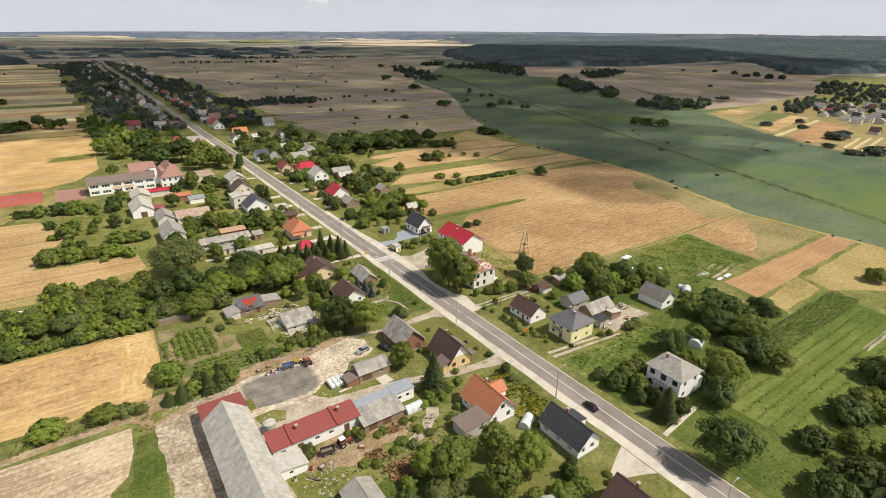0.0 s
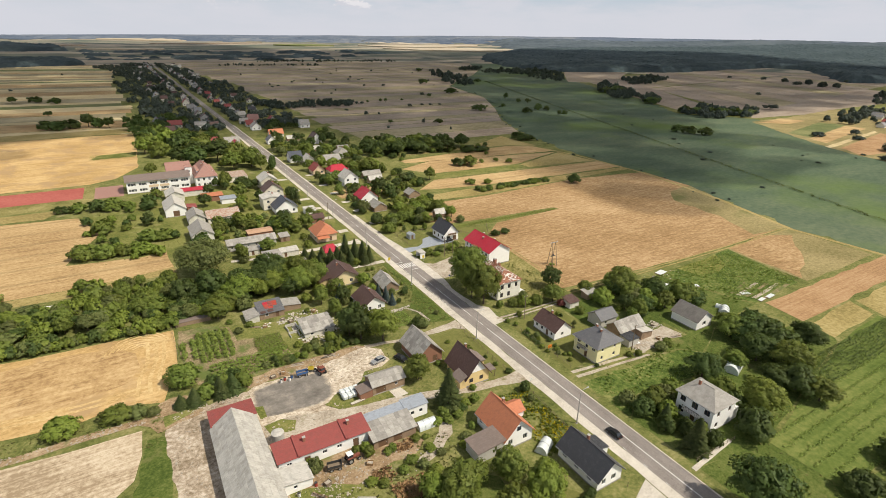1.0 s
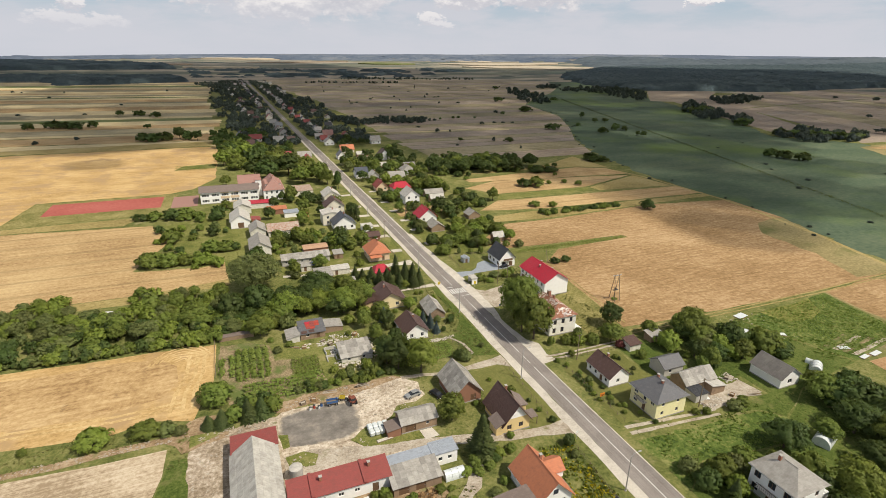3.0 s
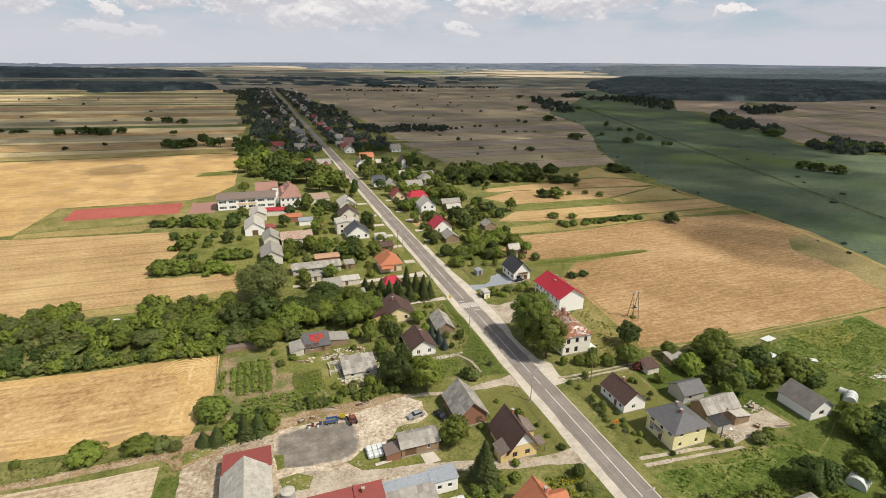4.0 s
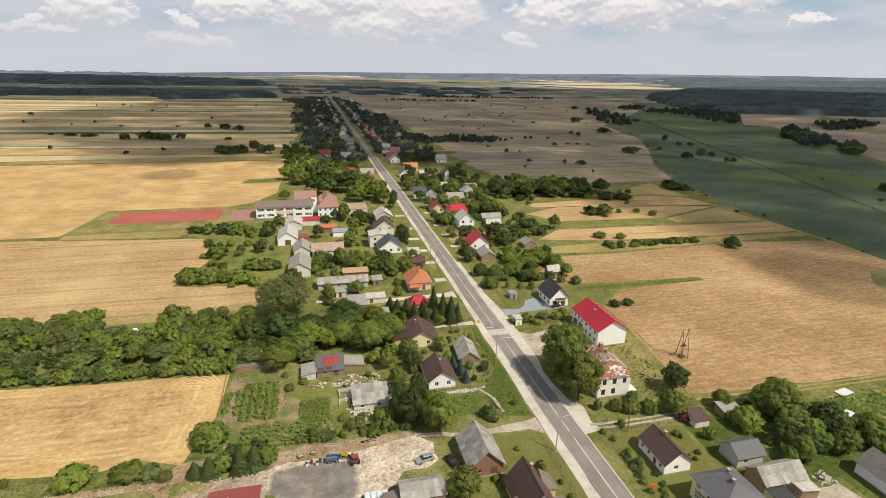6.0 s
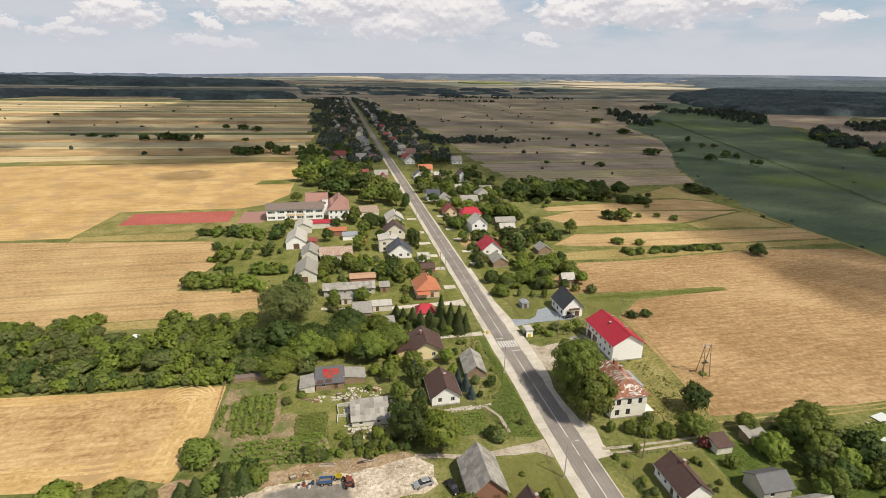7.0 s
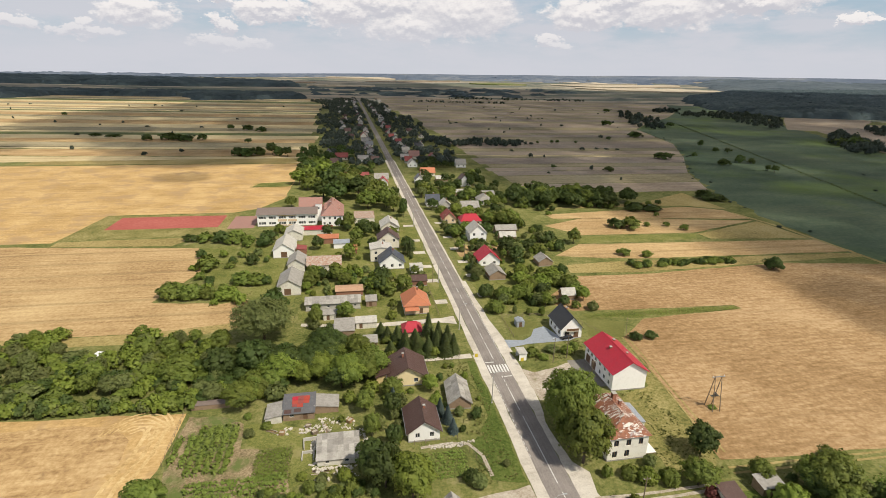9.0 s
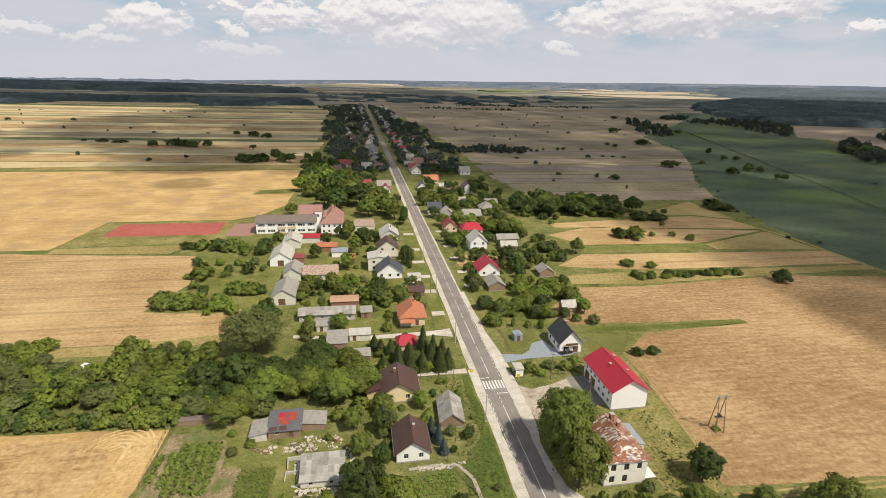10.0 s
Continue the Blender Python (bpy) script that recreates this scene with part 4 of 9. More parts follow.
    F([(-6, 5.4), (-6, 11.6), (-9, 10.8), (-19.5, 9.8), (-27, 10.4), (-35, 12), (-35, 10.6), (-27, 9.0), (-19, 8.2), (-9, 7.8)], TRACK, "sandy lane leading from the road to the yard", 0.07, 0.3, 133, "lane")
    F([(-6, -17.6), (-6, -22.6), (-13, -20.4), (-20, -19.4), (-33, -15.6), (-46, -13.2), (-62, -13.6), (-66, -10), (-66, -6.6), (-60, -6.4), (-46, -10.6), (-36, -12.2), (-20, -16.2), (-13, -17.9)], TRACK,
      "gravel lane between the houses and the farmyard", 0.075, 0.3, 134, "lane")
    F([(-83.9, 3.4), (-79.7, 6.4), (-75, 6.2), (-66.2, 7.0), (-64, 6.4), (-64, -4), (-66, -22), (-62, -40), (-70, -60), (-84, -40), (-84, -13)], WESTYARD, "pale dusty farmyard ground with rubble", 0.05, 1.0, 135, "yard")
    F([(-66.4, 6.8), (-64, 8.8), (-53, 9.0), (-43, 10.0), (-35, 11.2), (-31.6, 8), (-31.6, 2.6), (-34.6, 0.8), (-39.5, 0.8), (-43.5, -3.4), (-47.5, -3.6), (-52.2, -6.6), (-49.5, -10), (-43, -11.6), (-36, -12.6), (-36, -14), (-46.8, -14.8), (-54, -15), (-66, -15), (-66, -4)], DUST, "pale dusty yard", 0.06, 0.8, 136, "yard")
    F([(-66, 12.4), (-53.7, 13), (-36.6, 13), (-34.6, 11.2), (-43, 9.6), (-53, 8.6), (-66, 8.0)], EARTH, "bank of brown earth with debris along the garden", 0.066, 0.6, 212, "yard")
    F([(-66.2, 5.6), (-62.5, 8.0), (-54.7, 7.2), (-48.6, 6.4), (-47.0, 2.8), (-47.4, -3.0), (-51.2, -6.2), (-58.2, -5.4), (-64.6, -4.2), (-66.2, 0)], CINDER_RIM, "dark cinder surface of the farmyard trodden into pale dust", 0.08, 0.7, 137, "yard")
    F([(-65, -23), (-60, -22), (-48, -23), (-41, -24.5), (-37.4, -27), (-42, -30.4), (-48.5, -30), (-54.3, -31.5), (-58.6, -33), (-64, -33)], EARTH, "brown earth behind the stable", 0.055, 0.7, 138, "yard")
    F([(-26.6, -17.2), (-30.6, -21.6), (-33.8, -26.6), (-37, -29.4), (-42, -31.4), (-42, -33.8), (-36.4, -32.0), (-31.6, -28.6), (-28.6, -23.6), (-24.4, -18.6)], TRACK, "earth track beside the orange-roofed house", 0.07, 0.3, 139, "track")
    F([(-6, -57.5), (-6, -66), (-13, -63), (-14, -61)], CONCRETE, "pale concrete yard entrance beside the road", 0.07, 0.2, 140, "drive")
    F([(-6.2, 60.4), (-6.2, 63), (-24, 62), (-24, 60.6)], CONCRETE, "narrow paved path to the yellow house", 0.07, 0.1, 141, "path")
    F([(-6.2, 82), (-6.2, 88), (-10, 87), (-38, 85.6), (-56, 89), (-56, 87), (-38, 83.4), (-12, 83.8)], CONCRETE, "paved drive beside the orange house", 0.07, 0.1, 142, "drive")
    F([(-65, 39), (-57.3, 39.4), (-45, 31), (-44.6, 20), (-53, 18), (-53.4, 30), (-60.2, 30.4), (-63, 32)], LAWN, "green garden lawn before the shack", 0.056, 0.5, 213, "lawn")
    F([(-77.8, 44), (-70, 43), (-65, 39.6), (-64.2, 31), (-60, 30.2), (-53.4, 30), (-53.4, 20.6), (-52, 13.4), (-73, 13), (-76, 15.5), (-78.2, 27)], SOIL, "bare brown garden soil", 0.055, 0.4, 143, "garden_bed")
    F([(-84, 105), (-60, 106), (-58, 150), (-72, 176), (-106, 171), (-98, 143), (-92, 122)], LAWN, "green orchard grass behind the farm", 0.05, 0.5, 144, "orchard_grass")
    for k, yy in enumerate((98, 118, 134, 152, 170, 196)):
        F(rect(-10.5 - k % 2, -6.1, yy, yy + 3.4), CONCRETE, "short paved drive from the road", 0.072, 0.1, 150 + k, "drive")
        F(rect(6.2, 10.5 + k % 2, yy + 4, yy + 7.2), CONCRETE, "short paved drive from the road", 0.072, 0.1, 160 + k, "drive")


fields()


def road_marks():
    base = root("road_marking", "white painted road lines and zebra crossing, slightly worn", "road marking", (0, 0, 0.056), kind="structure")
    bar_mesh = {}

    def bar(name, x, y, w, l):
        key = (round(w, 2), round(l, 2))
        if key not in bar_mesh:
            me = bpy.data.meshes.new(name)
            me.from_pydata([(-w / 2, -l / 2, 0), (w / 2, -l / 2, 0), (w / 2, l / 2, 0), (-w / 2, l / 2, 0)], [], [(0, 1, 2, 3)])
            me.materials.append(PAINT)
            bar_mesh[key] = me
        ob = new(name, bar_mesh[key])
        ob.parent = base
        ob.location = (x, y, 0)

    y = -150.0
    while y < 640:
        solid = -80 < y < 3 or 12 < y < 29 or 36 < y < 44 or 58 < y < 66 or 76 < y < 92
        if not 45 < y < 58:
            if solid:
                bar("centre_line", -0.35, y, 0.19, 2.0)
            elif int(y / 2) % 3 < (2 if y < 66 else 1.5):
                bar("centre_line", -0.35, y, 0.17, 1.7)
        y += 2.0
    for k in range(16):
        bar("edge_line", -3.15, 19.5 + 2.0 * k, 0.14, 1.15)
        if k > 4:
            bar("edge_line", -3.15, -24 - 5.2 * k, 0.12, 1.0)
    for k in range(27):
        bar("edge_line", 2.45, 58.5 + 2.1 * k, 0.14, 1.2)
    for k in range(7):
        bar("zebra_stripe", -2.85 + k * 0.84, 54.0, 0.46, 3.8)
    bar("stop_line", -1.9, 57.4, 2.5, 0.35)
    bar("stop_line", 1.2, 49.9, 2.4, 0.35)
    for k in range(3):
        bar("centre_line", -0.35, 46.0 + 1.9 * k, 0.19, 1.0)


road_marks()

# ---- vegetation ----
def leaf_cloud(rs, centres, radii, n, size, squash=0.85, up=0.35, middle=None):
    """Leaf faces spread over the outsides of many small lobes: their corners, and the way each leaf looks."""
    k = len(centres)
    pick = rs.choice(k, n, p=radii ** 2 / (radii ** 2).sum())
    d = rs.normal(size=(n, 3))
    d /= np.linalg.norm(d, axis=1)[:, None]
    d[:, 2] = np.where(d[:, 2] < -0.35, -d[:, 2], d[:, 2])
    rad = radii[pick] * rs.uniform(0.62, 1.12, n)
    c = centres[pick] + d * rad[:, None] * np.array([1, 1, squash])
    out = d.copy()
    if middle is not None:
        w = c - middle
        w /= np.linalg.norm(w, axis=1)[:, None] + 1e-6
        out = 0.62 * d + 0.5 * w
    nrm = out + rs.normal(scale=0.6, size=(n, 3)) + np.array([0, 0, up])
    nrm *= np.where((nrm * out).sum(1) < 0, -1, 1)[:, None]
    nrm /= np.linalg.norm(nrm, axis=1)[:, None]
    soft = out + 0.45 * nrm + np.array([0, 0, 0.15])
    soft /= np.linalg.norm(soft, axis=1)[:, None]
    t = np.cross(nrm, rs.normal(size=(n, 3)))
    t /= np.linalg.norm(t, axis=1)[:, None]
    b = np.cross(nrm, t)
    s = size * rs.uniform(0.6, 1.3, n)
    v = np.empty((n, 4, 3))
    v[:, 0] = c - t * s[:, None] * 0.62
    v[:, 1] = c - b * s[:, None] * 0.42 + nrm * s[:, None] * 0.1
    v[:, 2] = c + t * s[:, None] * 0.62
    v[:, 3] = c + b * s[:, None] * 0.42 - nrm * s[:, None] * 0.06
    return v.reshape(-1, 3), np.repeat(soft, 4, axis=0)


SOFT = {}


def leaf_mesh(name, v, material, soft=None):
    """One mesh of leaves; soft gives the rounded shading of the crown's lobes."""
    me = bpy.data.meshes.new(name)
    q = np.arange(len(v)).reshape(-1, 4)
    me.from_pydata(v.tolist(), [], q.tolist())
    me.materials.append(material)
    if soft is not None:
        me.shade_smooth()
        me.normals_split_custom_set_from_vertices(soft.tolist())
        SOFT[me.name] = soft
    return me


def limb_mesh(name, rs, lobes, trunk, top):
    bm = bmesh.new()
    tube(bm, (0, 0, -0.02), (0.01, 0.0, top), trunk, trunk * 0.45, 7)
    for c in lobes:
        z = rs.uniform(0.45, 0.95) * top
        tube(bm, (0, 0, z), tuple(c), trunk * 0.38, trunk * 0.1, 5)
    me = bpy.data.meshes.new(name)
    bm.to_mesh(me)
    bm.free()
    me.materials.append(BARK)
    return me


def tree_kind(seed, n, leaf, material, low=0.18, lobes=16, shape=1.0):
    """Unit tree: crown radius 1, height 1. Returns the crown and trunk meshes."""
    rs = np.random.RandomState(seed)
    tall = 1.9 if low else 1.35
    mid, half = (0.55, 0.42) if low else (0.34, 0.56)
    cs, rr = [], []
    ph = rs.uniform(0, 6.28, 4)
    floor_u = -0.62 if low else -0.35
    for i in range(lobes):
        # lobes spread evenly over the crown, each a little out of place
        u = min(0.98, floor_u + (0.98 - floor_u) * (i + rs.uniform(0.1, 0.9)) / lobes)
        a = i * 2.39996 + rs.uniform(-0.5, 0.5)
        w = math.sqrt(1 - u * u)
        swell = 1 + 0.12 * math.sin(2 * a + ph[0]) + 0.09 * math.sin(3 * a + ph[1] + 2 * u) + 0.08 * math.sin(5 * a + ph[2])
        reach = rs.uniform(0.52, 0.80) * swell * shape
        cs.append((reach * w * math.cos(a), reach * w * math.sin(a), mid + half * u * rs.uniform(0.68, 0.9) * (1 + 0.1 * math.sin(a + ph[3]))))
        rr.append(rs.uniform(0.15, 0.27) * (1.12 - 0.28 * max(0, u)))
    cs, rr = np.array(cs), np.array(rr)
    big = np.array([1, 1, tall])
    core = np.array([0, 0, mid * tall])
    v, soft = leaf_cloud(rs, cs * big, rr, n, leaf, 0.85, middle=core)
    # the dense inside of the crown: coarse sprays of leaves
    cv, cn = leaf_cloud(rs, core[None, :], np.array([0.62]), 30 if n < 450 else 70, 0.5 if n < 450 else 0.36, tall * half / 0.85, middle=core)
    v, soft = np.concatenate([v, cv]) / big, np.concatenate([soft, cn]) * big
    soft /= np.linalg.norm(soft, axis=1)[:, None]
    v[:, 2] = np.clip(v[:, 2], 0.02, 1.05)
    return leaf_mesh("crown", v, material, soft), limb_mesh("trunk", rs, [tuple(c) for c in cs[:7]], 0.055, 0.55)


def conifer_kind(seed, n, material):
    rs = np.random.RandomState(seed)
    h = rs.uniform(0, 1, n) ** 1.25
    tier = np.floor(h * 13) / 13
    rad = (1 - tier) * (1 - 0.55 * (h - tier) * 13 * 0.6) * rs.uniform(0.35, 1.0, n) ** 0.5
    a = rs.uniform(0, 2 * math.pi, n)
    lump = 1 + 0.12 * np.sin(a * 5 + tier * 40) + 0.08 * np.sin(a * 9 + tier * 70)
    rad = np.clip(rad * lump, 0.02, 1.1)
    c = np.stack([rad * np.cos(a), rad * np.sin(a), 0.05 + 0.93 * h - 0.035 * rad], 1)
    out = np.stack([np.cos(a), np.sin(a), -0.12 + 0 * a], 1)
    side = np.stack([-np.sin(a), np.cos(a), 0 * a], 1)
    s = rs.uniform(0.10, 0.2, n) * (1.15 - 0.6 * h)
    v = np.empty((n, 4, 3))
    flat = np.array([1, 1, 0.25])
    v[:, 0] = c - out * s[:, None] * flat
    v[:, 1] = c - side * s[:, None] * 0.6 - np.array([0, 0, 0.012])
    v[:, 2] = c + out * s[:, None] * flat
    v[:, 3] = c + side * s[:, None] * 0.6 - np.array([0, 0, 0.012])
    soft = np.repeat(np.stack([np.cos(a), np.sin(a), np.full(n, 1.1)], 1) + rs.normal(scale=0.3, size=(n, 3)), 4, axis=0)
    soft /= np.linalg.norm(soft, axis=1)[:, None]
    bm = bmesh.new()
    tube(bm, (0, 0, -0.02), (0, 0, 0.93), 0.06, 0.01, 6)
    me = bpy.data.meshes.new("trunk")
    bm.to_mesh(me)
    bm.free()
    me.materials.append(BARK)
    return leaf_mesh("crown", v.reshape(-1, 3), material, soft), me


KINDS = {}


def kind_of(key):
    if key not in KINDS:
        fam, i, far = key
        mats = [LEAF_A, LEAF_B, LEAF_C, LEAF_L] if far not in ("far", "speck") else [LEAF_B, LEAF_B, LEAF_C, LEAF_A]
        if fam == "tree":
            n, size = {"speck": (130, 0.40), "far": (400, 0.27), "mid": (1150, 0.165), "near": (2700, 0.108), "close": (5600, 0.076), "huge": (11000, 0.055)}[far]
            KINDS[key] = tree_kind(10 + i, n, size, mats[[0, 1, 0, 1, 3, 2][i]], 0.05 if far in ("far", "speck") else 0.16, (16 if n < 450 else 34 if n < 1200 else 52 if n < 6000 else 70) + 3 * i)
        elif fam == "bush":
            n, size = {"speck": (70, 0.42), "far": (180, 0.30), "mid": (460, 0.215), "near": (1200, 0.145), "close": (2700, 0.098)}[far]
            KINDS[key] = tree_kind(40 + i, n, size, mats[[0, 3, 1, 2][i]], 0.0, (11 if n < 250 else 20 if n < 700 else 32) + 2 * i, 0.92)
        elif fam == "spruce":
            KINDS[key] = conifer_kind(60 + i, {"far": 350, "mid": 600, "near": 1500, "close": 2600}[far], [NEEDLE, NEEDLE, NEEDLE_BLUE][i])
    return KINDS[key]


LABELS = {
    ("tree", 0): "broad deciduous tree with a dense mid-green crown", ("tree", 1): "tall deciduous tree with a dark green crown",
    ("tree", 2): "round-crowned deciduous tree with mid-green leaves", ("tree", 3): "old deciduous tree with a heavy dark crown",
    ("tree", 4): "light green leafy tree with a loose crown", ("tree", 5): "olive-green tree with a wide billowing crown",
    ("bush", 0): "leafy green bush standing in the grass", ("bush", 1): "light green shrub standing in the grass", ("bush", 2): "dense dark green shrub in the grass", ("bush", 3): "straggling olive-green shrub in rough grass",
    ("spruce", 0): "dark green spruce with a pointed crown", ("spruce", 1): "slender dark green spruce with pointed top", ("spruce", 2): "small blue-grey spruce in the garden"}
_plants = random.Random(77)


def plant(fam, i, x, y, r, h, far=False, group=""):
    level = "far" if far else "huge" if fam == "tree" and y < 100 and r > 6.5 else "mid" if y > 120 else "close" if y < 60 and (r > 4.2 or fam == "bush" and r > 2.8) else "near"
    if fam == "tree" and h < 1.45 * r:
        crown, stem = kind_of(("bush", (0, 2, 0, 2, 1, 3)[i], "close" if level == "huge" else level))
    else:
        crown, stem = kind_of((fam, i, level))
    name = {"tree": "tree", "bush": "bush", "spruce": "spruce_tree"}[fam]
    ob = new(name)
    ob.empty_display_size = 0.3
    k = _plants.uniform(0.92, 1.08)
    ob.matrix_basis = pose(x, y, 0, 0, 0, _plants.uniform(0, 360)) @ Matrix.Diagonal((r * k, r / k, h, 1))
    tagged(ob, LABELS[(fam, i)], "tree" if fam != "bush" else "bush", group)
    for nm, me in (("crown", crown), ("trunk", stem)):
        p = new(nm if fam != "bush" else {"crown": "foliage", "trunk": "stem"}[nm], me)
        p.parent = ob
    return ob


def plants(fam, rows, kinds=None, far=False, group=""):
    for j, (x, y, r, h) in enumerate(rows):
        n = {"tree": 6, "bush": 4, "spruce": 2}[fam]
        plant(fam, kinds[j % len(kinds)] if kinds else _plants.randrange(n), x, y, r, h, far, group)


def scatter(fam, x0, x1, y0, y1, n, h0, h1, ratio=0.5, kinds=None, far=False, group="", seed=3, slope=0.0, joined=""):
    rnd = random.Random(seed)
    rows = []
    for _ in range(n):
        h = rnd.uniform(h0, h1)
        x = rnd.uniform(x0, x1)
        y, r = rnd.uniform(y0, y1) + slope * (x - x1), h * ratio * rnd.uniform(0.8, 1.25)
        if free_spot(x, y, r * 0.8):
            rows.append((x, y, r, h))
    if joined:
        merged_plants(group.replace(" ", "_"), joined, [(fam, kinds[j % len(kinds)] if kinds else rnd.randrange(4), *r) for j, r in enumerate(rows)])
    else:
        plants(fam, rows, kinds, far, group)


def merged_plants(name, label, rows, material=None):
    """Plants past counting, joined into one mesh: (family, kind, x, y, radius, height)."""
    vs, mats, keys, soft = [], [], [], []
    rnd = np.random.RandomState(len(rows))
    for fam, i, x, y, r, h in rows:
        crown = kind_of((fam, i, "mid" if y < 260 else "far" if y < 460 else "speck"))[0]
        co = np.empty(len(crown.vertices) * 3)
        crown.vertices.foreach_get("co", co)
        co = co.reshape(-1, 3)
        a = rnd.uniform(0, 6.28)
        c, s = math.cos(a), math.sin(a)
        turn, size = np.array([[c, s, 0], [-s, c, 0], [0, 0, 1]]), np.array([r, r, h])
        co = co @ turn * size + np.array([x, y, land_height(x, y)])
        vs.append(co)
        soft.append(SOFT[crown.name] @ turn / size)
        m = material or crown.materials[0]
        if m not in mats:
            mats.append(m)
        keys.append(np.full(len(co) // 4, mats.index(m)))
    v = np.concatenate(vs)
    me = bpy.data.meshes.new(name)
    me.from_pydata(v.tolist(), [], np.arange(len(v)).reshape(-1, 4).tolist())
    for m in mats:
        me.materials.append(m)
    me.polygons.foreach_set("material_index", np.concatenate(keys).astype(np.int32))
    soft = np.concatenate(soft)
    soft /= np.linalg.norm(soft, axis=1)[:, None]
    me.shade_smooth()
    me.normals_split_custom_set_from_vertices(soft.tolist())
    return tagged(new(name, me), label, "trees" if rows[0][0] == "tree" else "bushes", kind="stuff")

# ---- houses ----
FOOT = []


def free_spot(x, y, gap=1.0):
    """True where no building stands and no road runs."""
    return abs(x) > 7.2 and not any(abs(x - a) < w / 2 + gap and abs(y - b) < l / 2 + gap for a, b, w, l in FOOT)


def wall_skin(bm, a, b, h, holes, deep=0.14):
    """An upright wall from a to b (outside on its right hand) with recessed openings: (centre along, sill, width, height)."""
    a, b = Vector((*a, 0)), Vector((*b, 0))
    d = (b - a).normalized()
    n = Vector((d.y, -d.x, 0))
    length = (b - a).length
    xs = sorted({0.0, length, *[round(c + s * w / 2, 3) for c, _, w, _ in holes for s in (-1, 1)]})
    zs = sorted({0.0, h, *[round(z, 3) for _, z, _, _ in holes], *[round(z + k, 3) for _, z, _, k in holes]})
    P = lambda u, z, k=0.0: a + d * u + Vector((0, 0, z)) - n * k
    for u0, u1 in zip(xs, xs[1:]):
        for z0, z1 in zip(zs, zs[1:]):
            um, zm = (u0 + u1) / 2, (z0 + z1) / 2
            if not any(abs(um - c) < w / 2 and z < zm < z + k for c, z, w, k in holes):
                quads(bm, [P(u0, z0), P(u1, z0), P(u1, z1), P(u0, z1)])
    for c, z, w, k in holes:
        u0, u1, z1 = c - w / 2, c + w / 2, z + k
        for (ua, za), (ub, zb) in (((u0, z), (u1, z)), ((u1, z), (u1, z1)), ((u1, z1), (u0, z1)), ((u0, z1), (u0, z))):
            quads(bm, [P(ua, za), P(ua, za, deep), P(ub, zb, deep), P(ub, zb)])


PANES = {}


def window_meshes(w, h, dark):
    key = (round(w, 2), round(h, 2), dark)
    if key not in PANES:
        bm = bmesh.new()
        t = 0.09
        box(bm, -w / 2, -w / 2 + t, -0.04, 0.0, 0, h)
        box(bm, w / 2 - t, w / 2, -0.04, 0.0, 0, h)
        box(bm, -w / 2 + t, w / 2 - t, -0.04, 0.0, 0, t)
        box(bm, -w / 2 + t, w / 2 - t, -0.04, 0.0, h - t, h)
        if w > 0.9:
            box(bm, -0.035, 0.035, -0.038, 0.0, t, h - t)
        fr = bpy.data.meshes.new("window")
        bm.to_mesh(fr)
        bm.free()
        fr.materials.append(WOODFRAME if dark else FRAME)
        bm = bmesh.new()
        box(bm, -w / 2 + t * 0.5, w / 2 - t * 0.5, -0.012, -0.004, t * 0.5, h - t * 0.5)
        pn = bpy.data.meshes.new("pane")
        bm.to_mesh(pn)
        bm.free()
        pn.materials.append(GLASS)
        PANES[key] = fr, pn
    return PANES[key]


def openings(house, a, b, holes, dark=False, deep=0.14):
    a, b = Vector((*a, 0)), Vector((*b, 0))
    d = (b - a).normalized()
    n = Vector((d.y, -d.x, 0))
    turn = Matrix((d, -n, Vector((0, 0, 1)))).transposed().to_4x4()
    for c, z, w, h in holes:
        m = Matrix.Translation(a + d * c + Vector((0, 0, z)) - n * deep) @ turn
        if z < 0.35:
            bm = bmesh.new()
            box(bm, -w / 2, w / 2, -0.05, 0.0, 0, h, 0.01)
            for k in (0.25, 0.6):
                box(bm, -w * 0.35, w * 0.35, -0.075, -0.05, h * k, h * (k + 0.25))
            p = part("door" if w < 1.6 else "gate", bm, DOORWOOD, house)
            p.matrix_basis = m
            bm = bmesh.new()
            box(bm, w * 0.36, w * 0.42, -0.10, -0.05, h * 0.45, h * 0.5)
            hd = part("handle", bm, STEEL, p)
        else:
            fr, pn = window_meshes(w, h, dark)
            o = new("window", fr)
            o.parent = house
            o.matrix_basis = m
            q = new("pane", pn)
            q.parent = o


def roof_slab(bm, pts, t=0.14):
    """A slab under the upper face pts (counter-clockwise from above)."""
    top = [Vector(p) for p in pts]
    n = (top[1] - top[0]).cross(top[-1] - top[0]).normalized()
    bot = [p - n * t for p in top]
    quads(bm, top)
    quads(bm, list(reversed(bot)))
    for i in range(len(top)):
        j = (i + 1) % len(top)
        quads(bm, [top[j], top[i], bot[i], bot[j]])


def chimney(house, x, y, z, h=1.2, s=0.5, material=None):
    bm = bmesh.new()
    box(bm, x - s / 2, x + s / 2, y - s / 2, y + s / 2, z - 0.9, z + h, 0.02)
    c = part("chimney", bm, material or CHIMBRICK, house)
    bm = bmesh.new()
    box(bm, x - s / 2 - 0.07, x + s / 2 + 0.07, y - s / 2 - 0.07, y + s / 2 + 0.07, z + h, z + h + 0.1, 0.02)
    part("chimney_cap", bm, POLECON, c)


